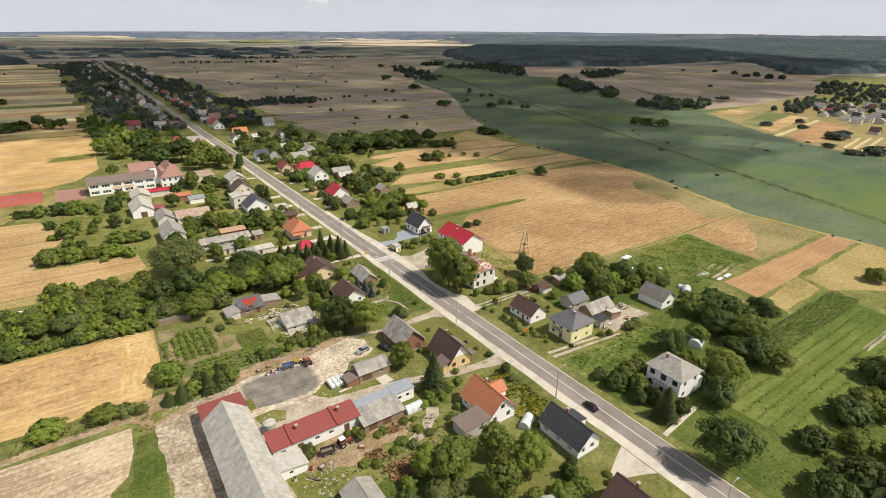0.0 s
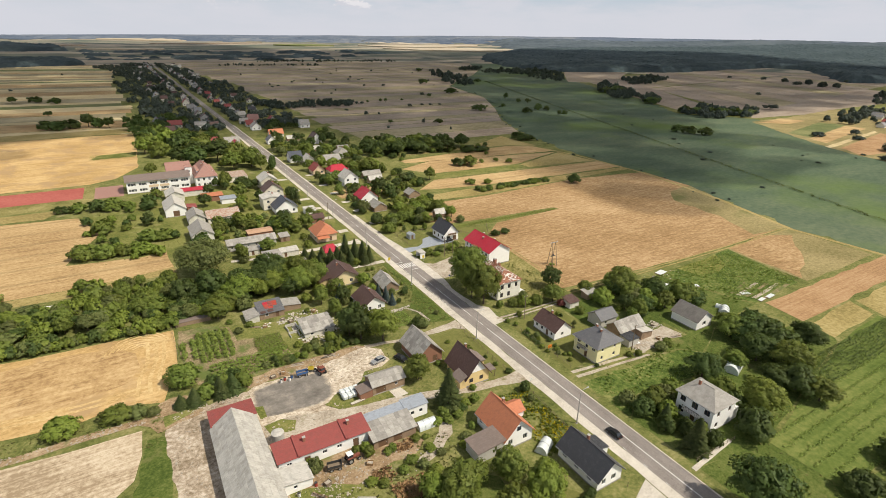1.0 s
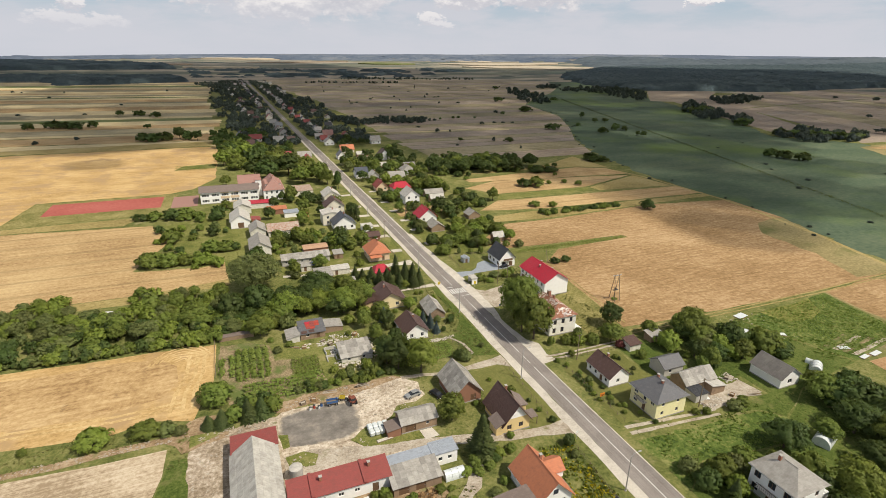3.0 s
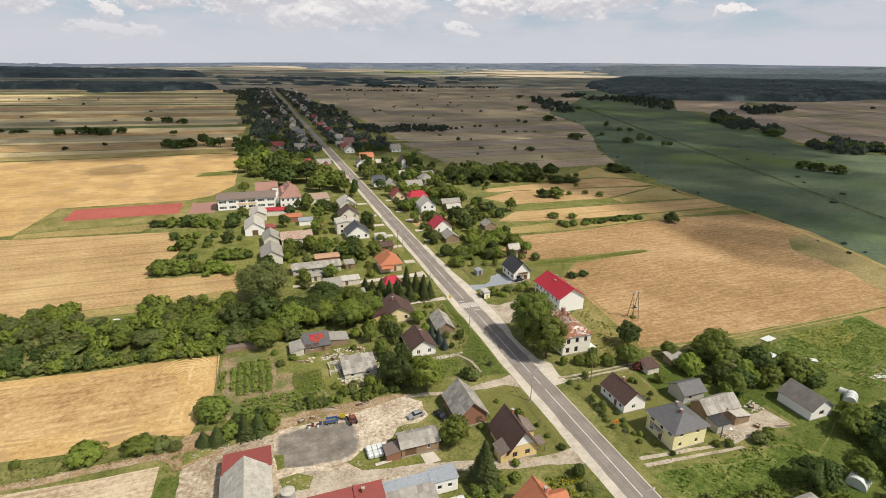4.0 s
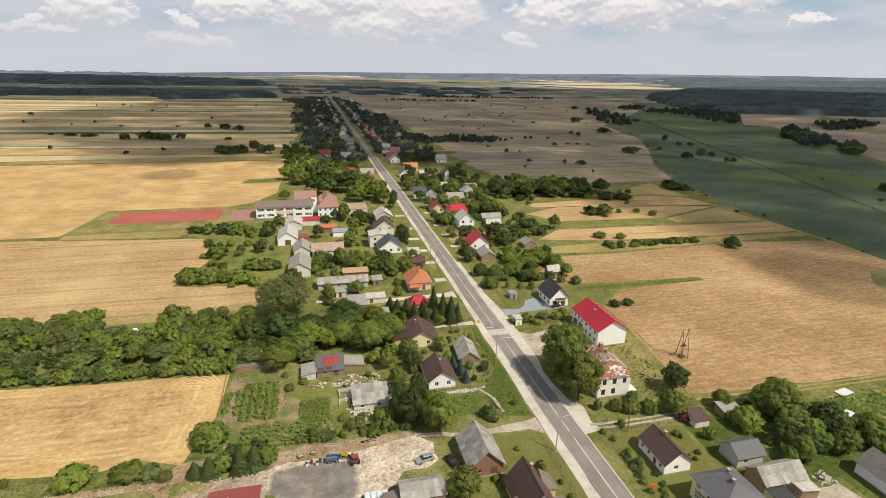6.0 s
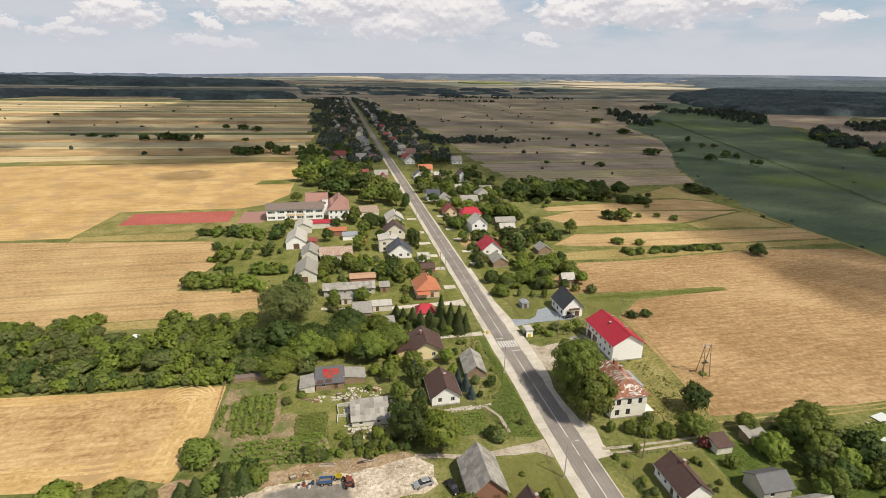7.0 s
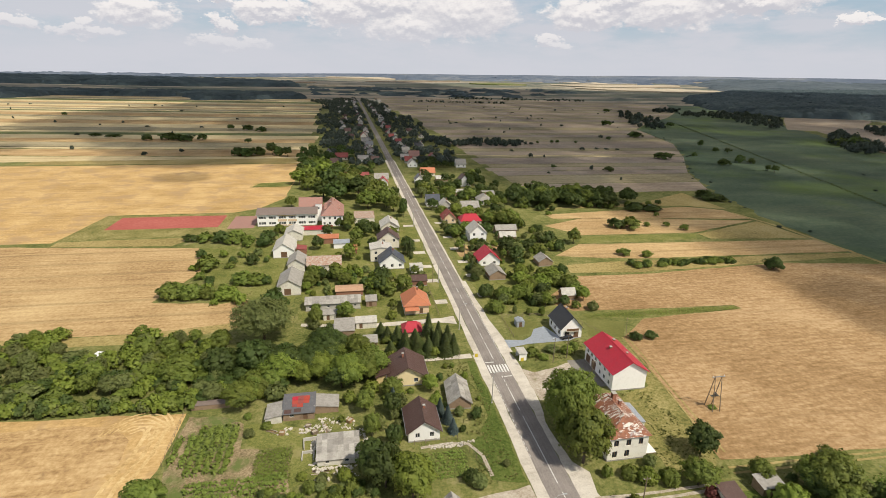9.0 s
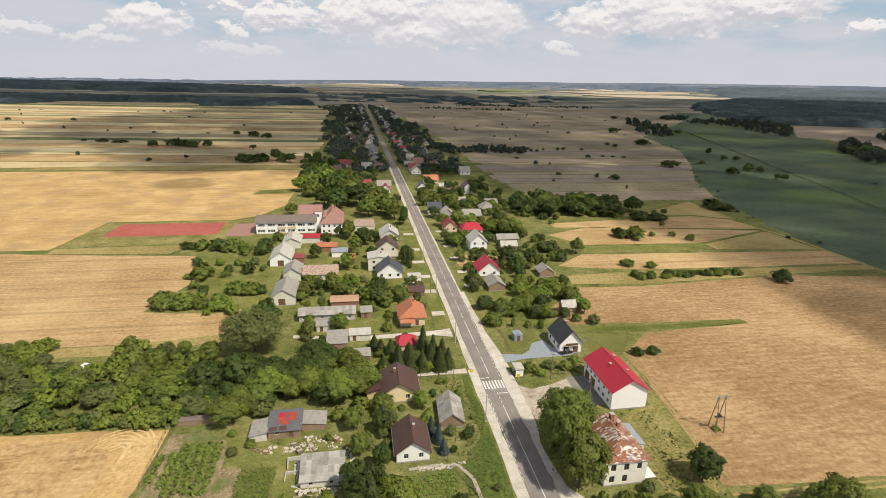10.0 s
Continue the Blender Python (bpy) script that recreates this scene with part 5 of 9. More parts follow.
def house(name, label, x, y, w, l, eave, ridge, wall, roof, axis="y", over=0.45, hip=0.0, south=(), west=(), east=(), north=(), chim=(), yaw=0.0, category="house",
          base=0.4, dark=False, plinth=None, group="", gable_wall=None, gutter=False):
    """A house with walls w by l (x by y), ridge along axis, gables or hips, recessed windows and doors."""
    ob = root(name, label, category, (x, y, 0), yaw, group)
    FOOT.append((x, y, w, l))
    hw, hl = w / 2, l / 2
    SW, SE, NE, NW = (-hw, -hl), (hw, -hl), (hw, hl), (-hw, hl)
    bm = bmesh.new()
    for (a, b), hs in (((SW, SE), south), ((SE, NE), east), ((NE, NW), north), ((NW, SW), west)):
        wall_skin(bm, a, b, eave, hs)
    rise = ridge - eave
    if hip == 0.0 and rise > 0.05:
        if axis == "y":
            for s in (-1, 1):
                quads(bm, [Vector((s * hw, s * hl, eave)), Vector((-s * hw, s * hl, eave)), Vector((0, s * hl, ridge))])
        else:
            for s in (-1, 1):
                quads(bm, [Vector((s * hw, -hl if s > 0 else hl, eave)), Vector((s * hw, hl if s > 0 else -hl, eave)), Vector((s * hw, 0, ridge))])
    part("wall", bm, wall, ob)
    for (a, b), hs in (((SW, SE), south), ((SE, NE), east), ((NE, NW), north), ((NW, SW), west)):
        openings(ob, a, b, hs, dark)
    if base:
        bm = bmesh.new()
        box(bm, -hw - 0.05, hw + 0.05, -hl - 0.05, hl + 0.05, -0.3, min(base, 0.28))
        part("plinth", bm, plinth or STONEBASE, ob)
    bm = bmesh.new()
    o = over
    t = 0.12
    if axis == "y":
        k = rise / hw
        ze = eave - o * k + t
        H = hip * hl
        X, Y = hw + o, hl + o
        rz = ridge + t
        if hip == 0.0:
            roof_slab(bm, [(X, -Y, ze), (X, Y, ze), (0, Y, rz), (0, -Y, rz)])
            roof_slab(bm, [(-X, Y, ze), (-X, -Y, ze), (0, -Y, rz), (0, Y, rz)])
        else:
            Yr = hl - H
            roof_slab(bm, [(X, -Y, ze), (X, Y, ze), (0, Yr, rz), (0, -Yr, rz)])
            roof_slab(bm, [(-X, Y, ze), (-X, -Y, ze), (0, -Yr, rz), (0, Yr, rz)])
            roof_slab(bm, [(-X, -Y, ze), (X, -Y, ze), (0, -Yr, rz)])
            roof_slab(bm, [(X, Y, ze), (-X, Y, ze), (0, Yr, rz)])
        cap = ((0, -Y if hip == 0 else -(hl - H), rz), (0, Y if hip == 0 else hl - H, rz))
    else:
        k = rise / hl
        ze = eave - o * k + t
        H = hip * hw
        X, Y = hw + o, hl + o
        rz = ridge + t
        if hip == 0.0:
            roof_slab(bm, [(-X, -Y, ze), (X, -Y, ze), (X, 0, rz), (-X, 0, rz)])
            roof_slab(bm, [(X, Y, ze), (-X, Y, ze), (-X, 0, rz), (X, 0, rz)])
        else:
            Xr = hw - H
            roof_slab(bm, [(-X, -Y, ze), (X, -Y, ze), (Xr, 0, rz), (-Xr, 0, rz)])
            roof_slab(bm, [(X, Y, ze), (-X, Y, ze), (-Xr, 0, rz), (Xr, 0, rz)])
            roof_slab(bm, [(X, -Y, ze), (X, Y, ze), (Xr, 0, rz)])
            roof_slab(bm, [(-X, Y, ze), (-X, -Y, ze), (-Xr, 0, rz)])
        cap = ((-X if hip == 0 else -(hw - H), 0, rz), (X if hip == 0 else hw - H, 0, rz))
    rf = part("roof", bm, roof, ob)
    if rise > 0.05 and (Vector(cap[0]) - Vector(cap[1])).length > 0.3:
        bm = bmesh.new()
        tube(bm, cap[0], cap[1], 0.09, 0.09, 6)
        part("ridge_cap", bm, roof, rf)
    if gutter:
        for s in (-1, 1):
            bm = bmesh.new()
            if axis == "y":
                tube(bm, (s * (X + 0.06), -Y, ze - 0.12), (s * (X + 0.06), Y, ze - 0.12), 0.07, 0.07, 6)
            else:
                tube(bm, (-X, s * (Y + 0.06), ze - 0.12), (X, s * (Y + 0.06), ze - 0.12), 0.07, 0.07, 6)
            part("gutter", bm, STEEL, rf)
    for cx, cy, *r in chim:
        off = abs(cx) / hw if axis == "y" else abs(cy) / hl
        chimney(ob, cx, cy, eave + rise * (1 - off), *r)
    return ob


def shed(name, label, x, y, w, l, h_low, h_high, wall, roof, high="n", over=0.3, south=(), west=(), east=(), yaw=0.0, category="shed", group=""):
    """A lean-to roofed shed; high names the tall side."""
    ob = root(name, label, category, (x, y, 0), yaw, group)
    FOOT.append((x, y, w, l))
    hw, hl = w / 2, l / 2
    z = {"n": lambda u, v: h_low + (h_high - h_low) * (v + hl) / l, "s": lambda u, v: h_high - (h_high - h_low) * (v + hl) / l,
         "e": lambda u, v: h_low + (h_high - h_low) * (u + hw) / w, "w": lambda u, v: h_high - (h_high - h_low) * (u + hw) / w}[high]
    C = [(-hw, -hl), (hw, -hl), (hw, hl), (-hw, hl)]
    bm = bmesh.new()
    for i, hs in enumerate((south, east, (), west)):
        a, b = C[i], C[(i + 1) % 4]
        lo = min(z(*a), z(*b))
        wall_skin(bm, a, b, lo, hs)
        if abs(z(*a) - z(*b)) > 0.02:
            hi = a if z(*a) > z(*b) else b
            quads(bm, [(*a, lo), (*b, lo), (*hi, z(*hi))])
        elif z(*a) > lo:
            quads(bm, [(*a, lo), (*b, lo), (*b, z(*b)), (*a, z(*a))])
    part("wall", bm, wall, ob)
    for i, hs in enumerate((south, east, (), west)):
        openings(ob, C[i], C[(i + 1) % 4], hs)
    bm = bmesh.new()
    R = [(-hw - over, -hl - over), (hw + over, -hl - over), (hw + over, hl + over), (-hw - over, hl + over)]
    roof_slab(bm, [(u, v, z(u, v) + 0.1) for u, v in R], 0.09)
    part("roof", bm, roof, ob)
    return ob


def dormer(ob, x, y, w, l, z0, h, wall, roof, face):
    """A gabled bay on a roof slope, ridge along x, looking towards face (+1 east, -1 west)."""
    bm = bmesh.new()
    fx = x + face * l
    wz = z0 + h
    quads(bm, [(fx, y - w / 2 * face, z0), (fx, y + w / 2 * face, z0), (fx, y + w / 2 * face, wz), (fx, y, wz + w * 0.35), (fx, y - w / 2 * face, wz)])
    for s in (-1, 1):
        quads(bm, [(x, y + s * w / 2, z0), (fx, y + s * w / 2, z0), (fx, y + s * w / 2, wz), (x, y + s * w / 2, wz)])
    d = part("dormer", bm, wall, ob)
    bm = bmesh.new()
    e = 0.3
    for s in (-1, 1):
        p = [(x - face * 1.0, y, wz + w * 0.35 + 0.1), (fx + face * e, y, wz + w * 0.35 + 0.1), (fx + face * e, y + s * (w / 2 + e), wz - e * 0.6 + 0.1), (x - face * 1.0, y + s * (w / 2 + e), wz - e * 0.6 + 0.1)]
        roof_slab(bm, p if s * face < 0 else list(reversed(p)))
    part("dormer_roof", bm, roof, d)


def porch(ob, x0, x1, y0, y1, z, roof, slope=0.25):
    bm = bmesh.new()
    roof_slab(bm, [(x0, y0, z - slope), (x1, y0, z - slope), (x1, y1, z), (x0, y1, z)], 0.1)
    p = part("porch_roof", bm, roof, ob)
    for x in (x0 + 0.12, x1 - 0.12):
        bm = bmesh.new()
        box(bm, x - 0.06, x + 0.06, y0 + 0.1, y0 + 0.22, 0, z - slope - 0.1)
        part("porch_post", bm, WOODPOST, ob)


def two(w, z=1.0, k=1.2, h=1.3, n=2, span_=0.5):
    """Evenly spaced windows along a wall of length w."""
    return [(w * (i + 0.5) / n, z, k, h) for i in range(n)]


def village():
    # farm with the long barn
    house("barn", "long barn with weathered grey fibre-cement roof and dark west wall", -71.4, -28.0, 8.4, 43.2, 3.3, 6.6, GREYWALL, R_PALE, over=0.4,
          west=[(k, 0.1 if i % 4 == 1 else 1.2, 2.4 if i % 4 == 1 else 0.9, 2.6 if i % 4 == 1 else 0.7) for i, k in enumerate(range(3, 42, 3))], category="barn")
    shed("barn_annex", "low annex of the barn with a dull red sheet roof", -71.2, -3.2, 8.8, 5.9, 3.1, 3.5, GREYWALL, R_RUST, "s", 0.2, category="annex", west=[(2, 1.1, 1, 0.8)])
    st = shed("stable", "long low white stable with a dull red sheet roof", -57.0, -19.7, 18.4, 4.5, 2.9, 3.7, WHITE, R_RUST, "n", 0.35,
              south=[(2, 1.2, 1.0, 0.8), (5.5, 0.05, 1.2, 2.0), (9, 1.2, 1.0, 0.8), (12, 1.2, 1.0, 0.8), (15.5, 0.05, 1.2, 2.0)], category="stable")
    for u in (-5.2, 4.4):
        bm = bmesh.new()
        roof_slab(bm, [(u - 0.3, -2.6, 3.22), (u + 0.3, -2.6, 3.22), (u + 0.3, 2.6, 4.12), (u - 0.3, 2.6, 4.12)], 0.5)
        part("fire_wall", bm, R_RUST, st)
    chimney(st, -3.4, 0.6, 3.4, 1.0)
    chimney(st, 5.8, 0.9, 3.5, 1.0)
    shed("shed", "open-fronted shed with a pale grey sheet roof", -42.9, -19.1, 9.4, 3.0, 2.8, 3.2, GREYWALL, R_METAL, "n", 0.2)
    shed("shed", "weathered plank shed with an old fibre-cement roof", -43.2, -22.6, 9.6, 4.4, 2.1, 3.0, PLANKS, R_ASBEST, "n", 0.3, south=[(2, 0.05, 2.0, 1.8), (5.4, 0.05, 2.0, 1.8)])
    shed("workshop", "white workshop with a bluish metal sheet roof", -35.8, -18.8, 5.2, 3.2, 3.0, 3.3, WHITE, R_METAL, "n", 0.2, south=[(1.5, 1.1, 0.9, 0.9), (3.6, 1.1, 0.9, 0.9)])
    house("garage", "weathered garage with a grey fibre-cement roof", -37.2, -6.6, 8.2, 4.8, 2.5, 3.9, PLANKS, R_ASBEST, "x", 0.3, south=[(2, 0.05, 2.4, 2.0), (6, 1.1, 0.8, 0.8)], category="garage")
    shed("lean_to", "low brown-roofed lean-to beside the garage", -43.0, -7.6, 3.0, 3.2, 1.8, 2.2, BRICKWALL, R_TAUPE, "e", 0.2)
    house("outbuilding", "plank outbuilding with brick gable and grey sheet roof", -23.3, 0.7, 7.0, 9.4, 2.9, 6.3, BRICKWALL, R_ASBEST, over=0.5, south=[(2, 1.0, 0.9, 0.9), (5, 0.05, 1.4, 2.0)], category="outbuilding")
    b = house("house", "house with steep dark-brown roof and ochre wooden walls", -17.4, -12.6, 6.6, 8.8, 2.8, 7.0, OCHRE, R_BROWN, over=0.6,
              south=[(1.5, 0.9, 1.1, 1.2), (4.4, 0.9, 1.1, 1.2)], east=[(2, 0.9, 1.0, 1.2)], west=two(8.8, n=3), chim=[(0.6, 2.2)], dark=True)
    bm = bmesh.new()
    quads(bm, [(-2.4, -4.415, 3.6), (2.4, -4.415, 3.6), (0, -4.415, 6.8)])
    g = part("gable_board", bm, WHITE, b, "white boarded upper gable")
    bm = bmesh.new()
    roof_slab(bm, [(3.0, 0.0, 2.6), (5.6, 0.0, 2.4), (5.6, 4.2, 2.4), (3.0, 4.2, 4.2)])
    part("side_roof", bm, R_TAUPE, b)
    bm = bmesh.new()
    box(bm, 3.3, 5.2, 0.3, 3.9, 0, 2.4)
    part("side_room", bm, OCHRE, b)
    porch(b, 3.3, 5.6, -4.2, -1.6, 2.5, R_TAUPE)
    bm = bmesh.new()
    roof_slab(bm, [(-5.4, -4.8, 2.3), (-3.2, -4.8, 3.5), (-3.2, -0.8, 3.5), (-5.4, -0.8, 2.3)])
    part("veranda_roof", bm, R_TAUPE, b)
    bm = bmesh.new()
    box(bm, -5.0, -3.31, -4.4, -1.2, 0, 2.3)
    part("veranda", bm, OCHRE, b)
    o = house("house", "white house with a steep orange tiled roof and side dormer", -21.7, -33.4, 7.2, 9.6, 3.0, 6.7, WHITE, R_ORANGE, over=0.5,
              south=[(1.6, 1.0, 1.1, 1.3), (5.4, 1.0, 1.1, 1.3)], west=two(10.2, n=4), chim=[(0.5, 1.5)], gutter=True)
    bm = bmesh.new()
    box(bm, -0.5, 0.5, -4.86, -4.78, 3.9, 4.9)
    part("attic_window", bm, GLASS, o)
    dormer(o, 1.6, 1.0, 3.6, 2.8, 2.8, 1.6, WHITE, R_ORANGE, 1)
    shed("garage", "low garage with a brown-grey sheet roof", -28.6, -36.2, 6.4, 4.4, 2.6, 3.2, GREYWALL, R_TAUPE, "e", 0.3, category="garage")
    house("house", "white house with a smooth anthracite roof", -13.2, -49.7, 6.4, 10.4, 2.8, 5.7, WHITE, R_DARK, over=0.5, south=[(1.6, 1.0, 1.0, 1.3), (4.2, 1.0, 1.2, 1.3)], west=two(9.8, n=3), east=two(9.8, n=2),
          chim=[(1.2, 2.0)], gutter=True)
    shed("porch_shed", "small dark-roofed annex beside the white house", -8.9, -47.6, 2.2, 3.6, 2.3, 2.8, WHITE, R_DARK, "w", 0.2, category="annex")
    house("house", "house with a dark brown metal roof beside the concrete entrance", -18.2, -69.6, 7.0, 8.6, 3.0, 6.4, WHITE, R_BROWN, over=0.5, south=two(7.0), chim=[(1.0, 1.0)])
    house("shed", "old shed with a grey fibre-cement roof", -56.4, -41.8, 5.8, 7.6, 2.6, 4.2, PLANKS, R_ASBEST, over=0.3, category="shed")
    house("shed", "small shed with an old patched roof", -31.0, -62.0, 5.0, 5.0, 2.2, 3.4, PLANKS, R_ASBEST, over=0.3, category="shed")
    shed("lean_to", "low lean-to with a pale sheet roof against the barn", -64.0, -25.2, 5.2, 4.4, 1.9, 2.6, WHITE, R_PALE, "w", 0.25, south=[(2, 0.9, 0.8, 0.7)])
    # east side
    house("house", "low white house with a brown sheet roof", 15.3, -7.2, 6.2, 8.8, 2.7, 5.2, WHITE, R_BROWN, over=0.35, south=[(2.8, 1.0, 1.0, 1.0)], west=[(1.2, 1.0, 0.9, 1.1), (3.4, 1.0, 0.9, 1.1), (5.6, 0.05, 1.0, 2.0), (7.4, 1.0, 0.9, 1.1)],
          chim=[(0.4, 1.0)], gutter=True)
    y = house("house", "yellow two-storey house with a grey hipped roof", 18.3, -21.4, 8.8, 8.2, 4.9, 7.2, YELLOW, R_SLATE, "y", 0.55, 0.7,
              south=[(2.0, 0.9, 0.9, 1.0), (6.4, 0.9, 0.9, 1.0), (2.0, 3.3, 0.9, 1.0), (6.4, 3.3, 0.9, 1.0)], west=[(1.6, 0.9, 1.2, 1.2), (4.4, 0.05, 1.0, 2.1), (1.6, 3.2, 1.2, 1.2), (4.4, 3.0, 0.9, 1.9), (6.8, 3.2, 1.2, 1.2)],
              chim=[(0.5, 1.3, 0.9), (-0.4, -1.0, 0.7)], gutter=True)
    bm = bmesh.new()
    box(bm, -5.5, -4.41, -1.2, 2.0, 2.7, 2.85)
    bl = part("balcony", bm, CONCRETE, y)
    bm = bmesh.new()
    for i in range(9):
        box(bm, -5.48, -5.44, -1.15 + i * 0.38, -1.11 + i * 0.38, 2.85, 3.75)
    box(bm, -5.5, -5.42, -1.2, 2.0, 3.75, 3.82)
    part("railing", bm, DARKSTEEL, bl)
    v = house("house", "white two-storey villa with a grey hipped roof and balcony", 20.2, -51.6, 8.0, 8.6, 5.9, 7.9, WHITE, R_ASBEST, "y", 0.5, 0.72,
              west=[(1.4, 0.9, 1.3, 1.4), (4.3, 0.05, 1.1, 2.1), (7.2, 0.9, 1.3, 1.4), (1.4, 3.7, 1.3, 1.4), (4.3, 3.5, 1.4, 1.9), (7.2, 3.7, 1.3, 1.4)],
              south=[(2, 3.7, 1.0, 1.2), (6, 3.7, 1.0, 1.2), (2, 0.9, 1.0, 1.2)], chim=[(-0.6, 1.8, 1.1)], dark=True, gutter=True)
    bm = bmesh.new()
    box(bm, -5.4, -4.01, -2.0, 2.0, 2.75, 2.92)
    bl = part("balcony", bm, CONCRETE, v)
    bm = bmesh.new()
    for i in range(11):
        box(bm, -5.38, -5.34, -1.98 + i * 0.39, -1.94 + i * 0.39, 2.92, 3.8)
    box(bm, -5.4, -5.32, -2.0, 2.0, 3.8, 3.88)
    part("railing", bm, DARKSTEEL, bl)
    bm = bmesh.new()
    box(bm, 4.01, 6.2, -4.1, -0.5, 0, 3.0)
    part("annex", bm, WHITE, v)
    house("outbuilding", "outbuilding with a dark grey sheet roof and white gable", 55.6, -23.6, 7.0, 8.4, 2.9, 5.4, WHITE, R_ASBEST, over=0.4, south=[(3.5, 1.0, 1.6, 1.2)], category="outbuilding")
    house("barn", "small barn with a pale fibre-cement roof", 32.6, -18.4, 9.6, 5.0, 3.0, 4.9, PLANKS, R_PALE, "x", 0.4, south=[(3, 0.05, 2.0, 2.0)], category="barn")
    shed("lean_to", "plank lean-to with a grey sheet roof", 36.0, -21.6, 4.4, 3.6, 2.0, 2.7, PLANKS, R_PALE, "w", 0.3)
    shed("shed", "small shed with a flat dark roof", 29.6, -22.6, 3.8, 3.4, 2.1, 2.4, GREYWALL, R_DARK, "n", 0.2)
    house("outbuilding", "small house with a weathered grey roof among trees", 31.8, -10.6, 6.4, 5.2, 2.6, 4.3, GREYWALL, R_SLATE, "x", 0.4, south=[(2, 1, 0.9, 0.9)], category="outbuilding")
    shed("shed", "little shed with a weathered brown roof", 30.8, 1.6, 3.8, 3.4, 2.0, 2.7, OLDWALL, R_BROWN, "n", 0.3)
    shed("shed", "grey plank shed at the field edge", 40.4, 3.0, 4.6, 3.0, 2.0, 2.5, PLANKS, R_ASBEST, "n", 0.3)
    r = house("ruined_house", "derelict white two-storey house with flaking rusty sheet roof", 16.8, 22.6, 9.0, 14.6, 6.0, 8.8, RUINWALL, R_FLAKED, over=0.45, hip=0.45,
              south=[(1.6, 0.8, 1.1, 1.6), (4.4, 0.8, 1.1, 1.6), (1.7, 3.6, 1.1, 1.5), (4.5, 3.6, 1.1, 1.5), (7.3, 3.6, 1.0, 1.5)], west=two(14.6, 3.6, 1.1, 1.5, 5) + two(14.6, 0.8, 1.1, 1.6, 5), dark=True, category="ruined house")
    chimney(r, 1.0, 2.4, 8.3, 1.6, 0.9)
    chimney(r, 1.6, 0.6, 7.9, 1.2, 0.6)
    shed("annex", "low grey annex behind the derelict house", 23.6, 27.0, 4.2, 7.0, 2.4, 3.2, OLDWALL, R_METAL, "w", 0.2, category="annex")
    house("village_hall", "white two-storey building with a bright red sheet roof", 30.5, 47.2, 9.4, 16.0, 5.4, 8.3, WHITE, R_RED, over=0.6, category="building",
          west=[(1.4, 3.2, 1.1, 1.3), (3.8, 3.2, 1.1, 1.3), (6.2, 3.2, 1.1, 1.3), (8.6, 3.2, 1.1, 1.3), (2.0, 0.05, 2.6, 2.7), (5.4, 0.05, 2.6, 2.7), (9.0, 0.9, 1.1, 1.2), (11.4, 0.9, 1.1, 1.2), (11.4, 3.2, 1.1, 1.3), (14, 3.2, 1.1, 1.3), (14, 0.9, 1.1, 1.2)],
          chim=[(-1.4, 0.6, 0.6, 0.6), (1.6, 4.5, 0.6, 0.6), (1.8, -2.4, 0.5, 0.5)], gutter=True)
    h = house("house", "new white house with a black tiled roof and balcony", 27.0, 72.4, 6.8, 9.6, 3.7, 7.4, WHITE, R_DARK, over=0.5, south=[(2.0, 0.7, 1.6, 1.6), (5.0, 0.05, 1.6, 2.2)], west=two(9.6, n=3), chim=[(0.6, 1.6, 0.9)], dark=True, gutter=True)
    bm = bmesh.new()
    box(bm, -2.0, 2.0, -5.6, -4.81, 2.75, 2.88)
    bl = part("balcony", bm, CONCRETE, h)
    bm = bmesh.new()
    box(bm, -1.95, 1.95, -5.58, -5.54, 2.95, 3.7)
    part("railing", bm, WOODFRAME, bl)
    house("garden_shed", "small grey metal garden shed on the lawn", 13.7, 78.3, 2.6, 3.0, 2.0, 2.4, R_METAL, R_METAL, over=0.1, south=[(1.3, 0.05, 1.0, 1.8)], category="shed", base=0)
    # west side going north
    house("house", "white house with a brown sheet roof", -24.9, 32.0, 7.0, 8.8, 2.7, 5.3, WHITE, R_BROWN, over=0.5, south=[(2.0, 1.0, 1.0, 1.2), (5.2, 1.0, 1.0, 1.2)], west=two(8.8), chim=[(0.6, 0.8, 0.8)], gutter=True)
    y2 = house("house", "yellow house with a dark brown roof", -26.0, 54.0, 9.4, 9.4, 2.9, 5.7, PEACHY, R_BROWN, over=0.7, south=[(2.4, 1.0, 1.1, 1.2), (6.8, 1.0, 1.1, 1.2)], west=two(9.4), chim=[(-0.8, 1.0)], gutter=True)
    bm = bmesh.new()
    roof_slab(bm, [(-8.4, -3.2, 2.2), (-4.6, -3.2, 3.3), (-4.6, 2.6, 3.3), (-8.4, 2.6, 2.2)])
    part("side_roof", bm, R_BROWN, y2)
    bm = bmesh.new()
    box(bm, -8.0, -4.72, -2.8, 2.2, 0, 2.2)
    part("side_room", bm, OCHRE, y2)
    house("shed", "old shed with a dark grey slate-coloured roof", -14.3, 42.4, 5.4, 9.4, 1.7, 3.8, PLANKS, R_ASBEST, over=0.3, category="shed", yaw=-4)
    shed("shed", "low shed with a pale fibre-cement roof and white wall", -43.5, 26.2, 8.4, 6.2, 1.6, 2.8, OLDWALL, R_ASBEST, "n", 0.3, south=[(2, 0.6, 0.9, 0.7), (6, 0.6, 0.9, 0.7)])
    s = shed("shack", "ramshackle shack with a black roof patched in red", -52.7, 42.3, 7.0, 6.2, 1.9, 2.9, PLANKS, R_SLATE, "n", 0.3, category="shack", south=[(2, 0.9, 1, 0.9), (5, 0.05, 1, 1.9)])
    rnd = random.Random(2)
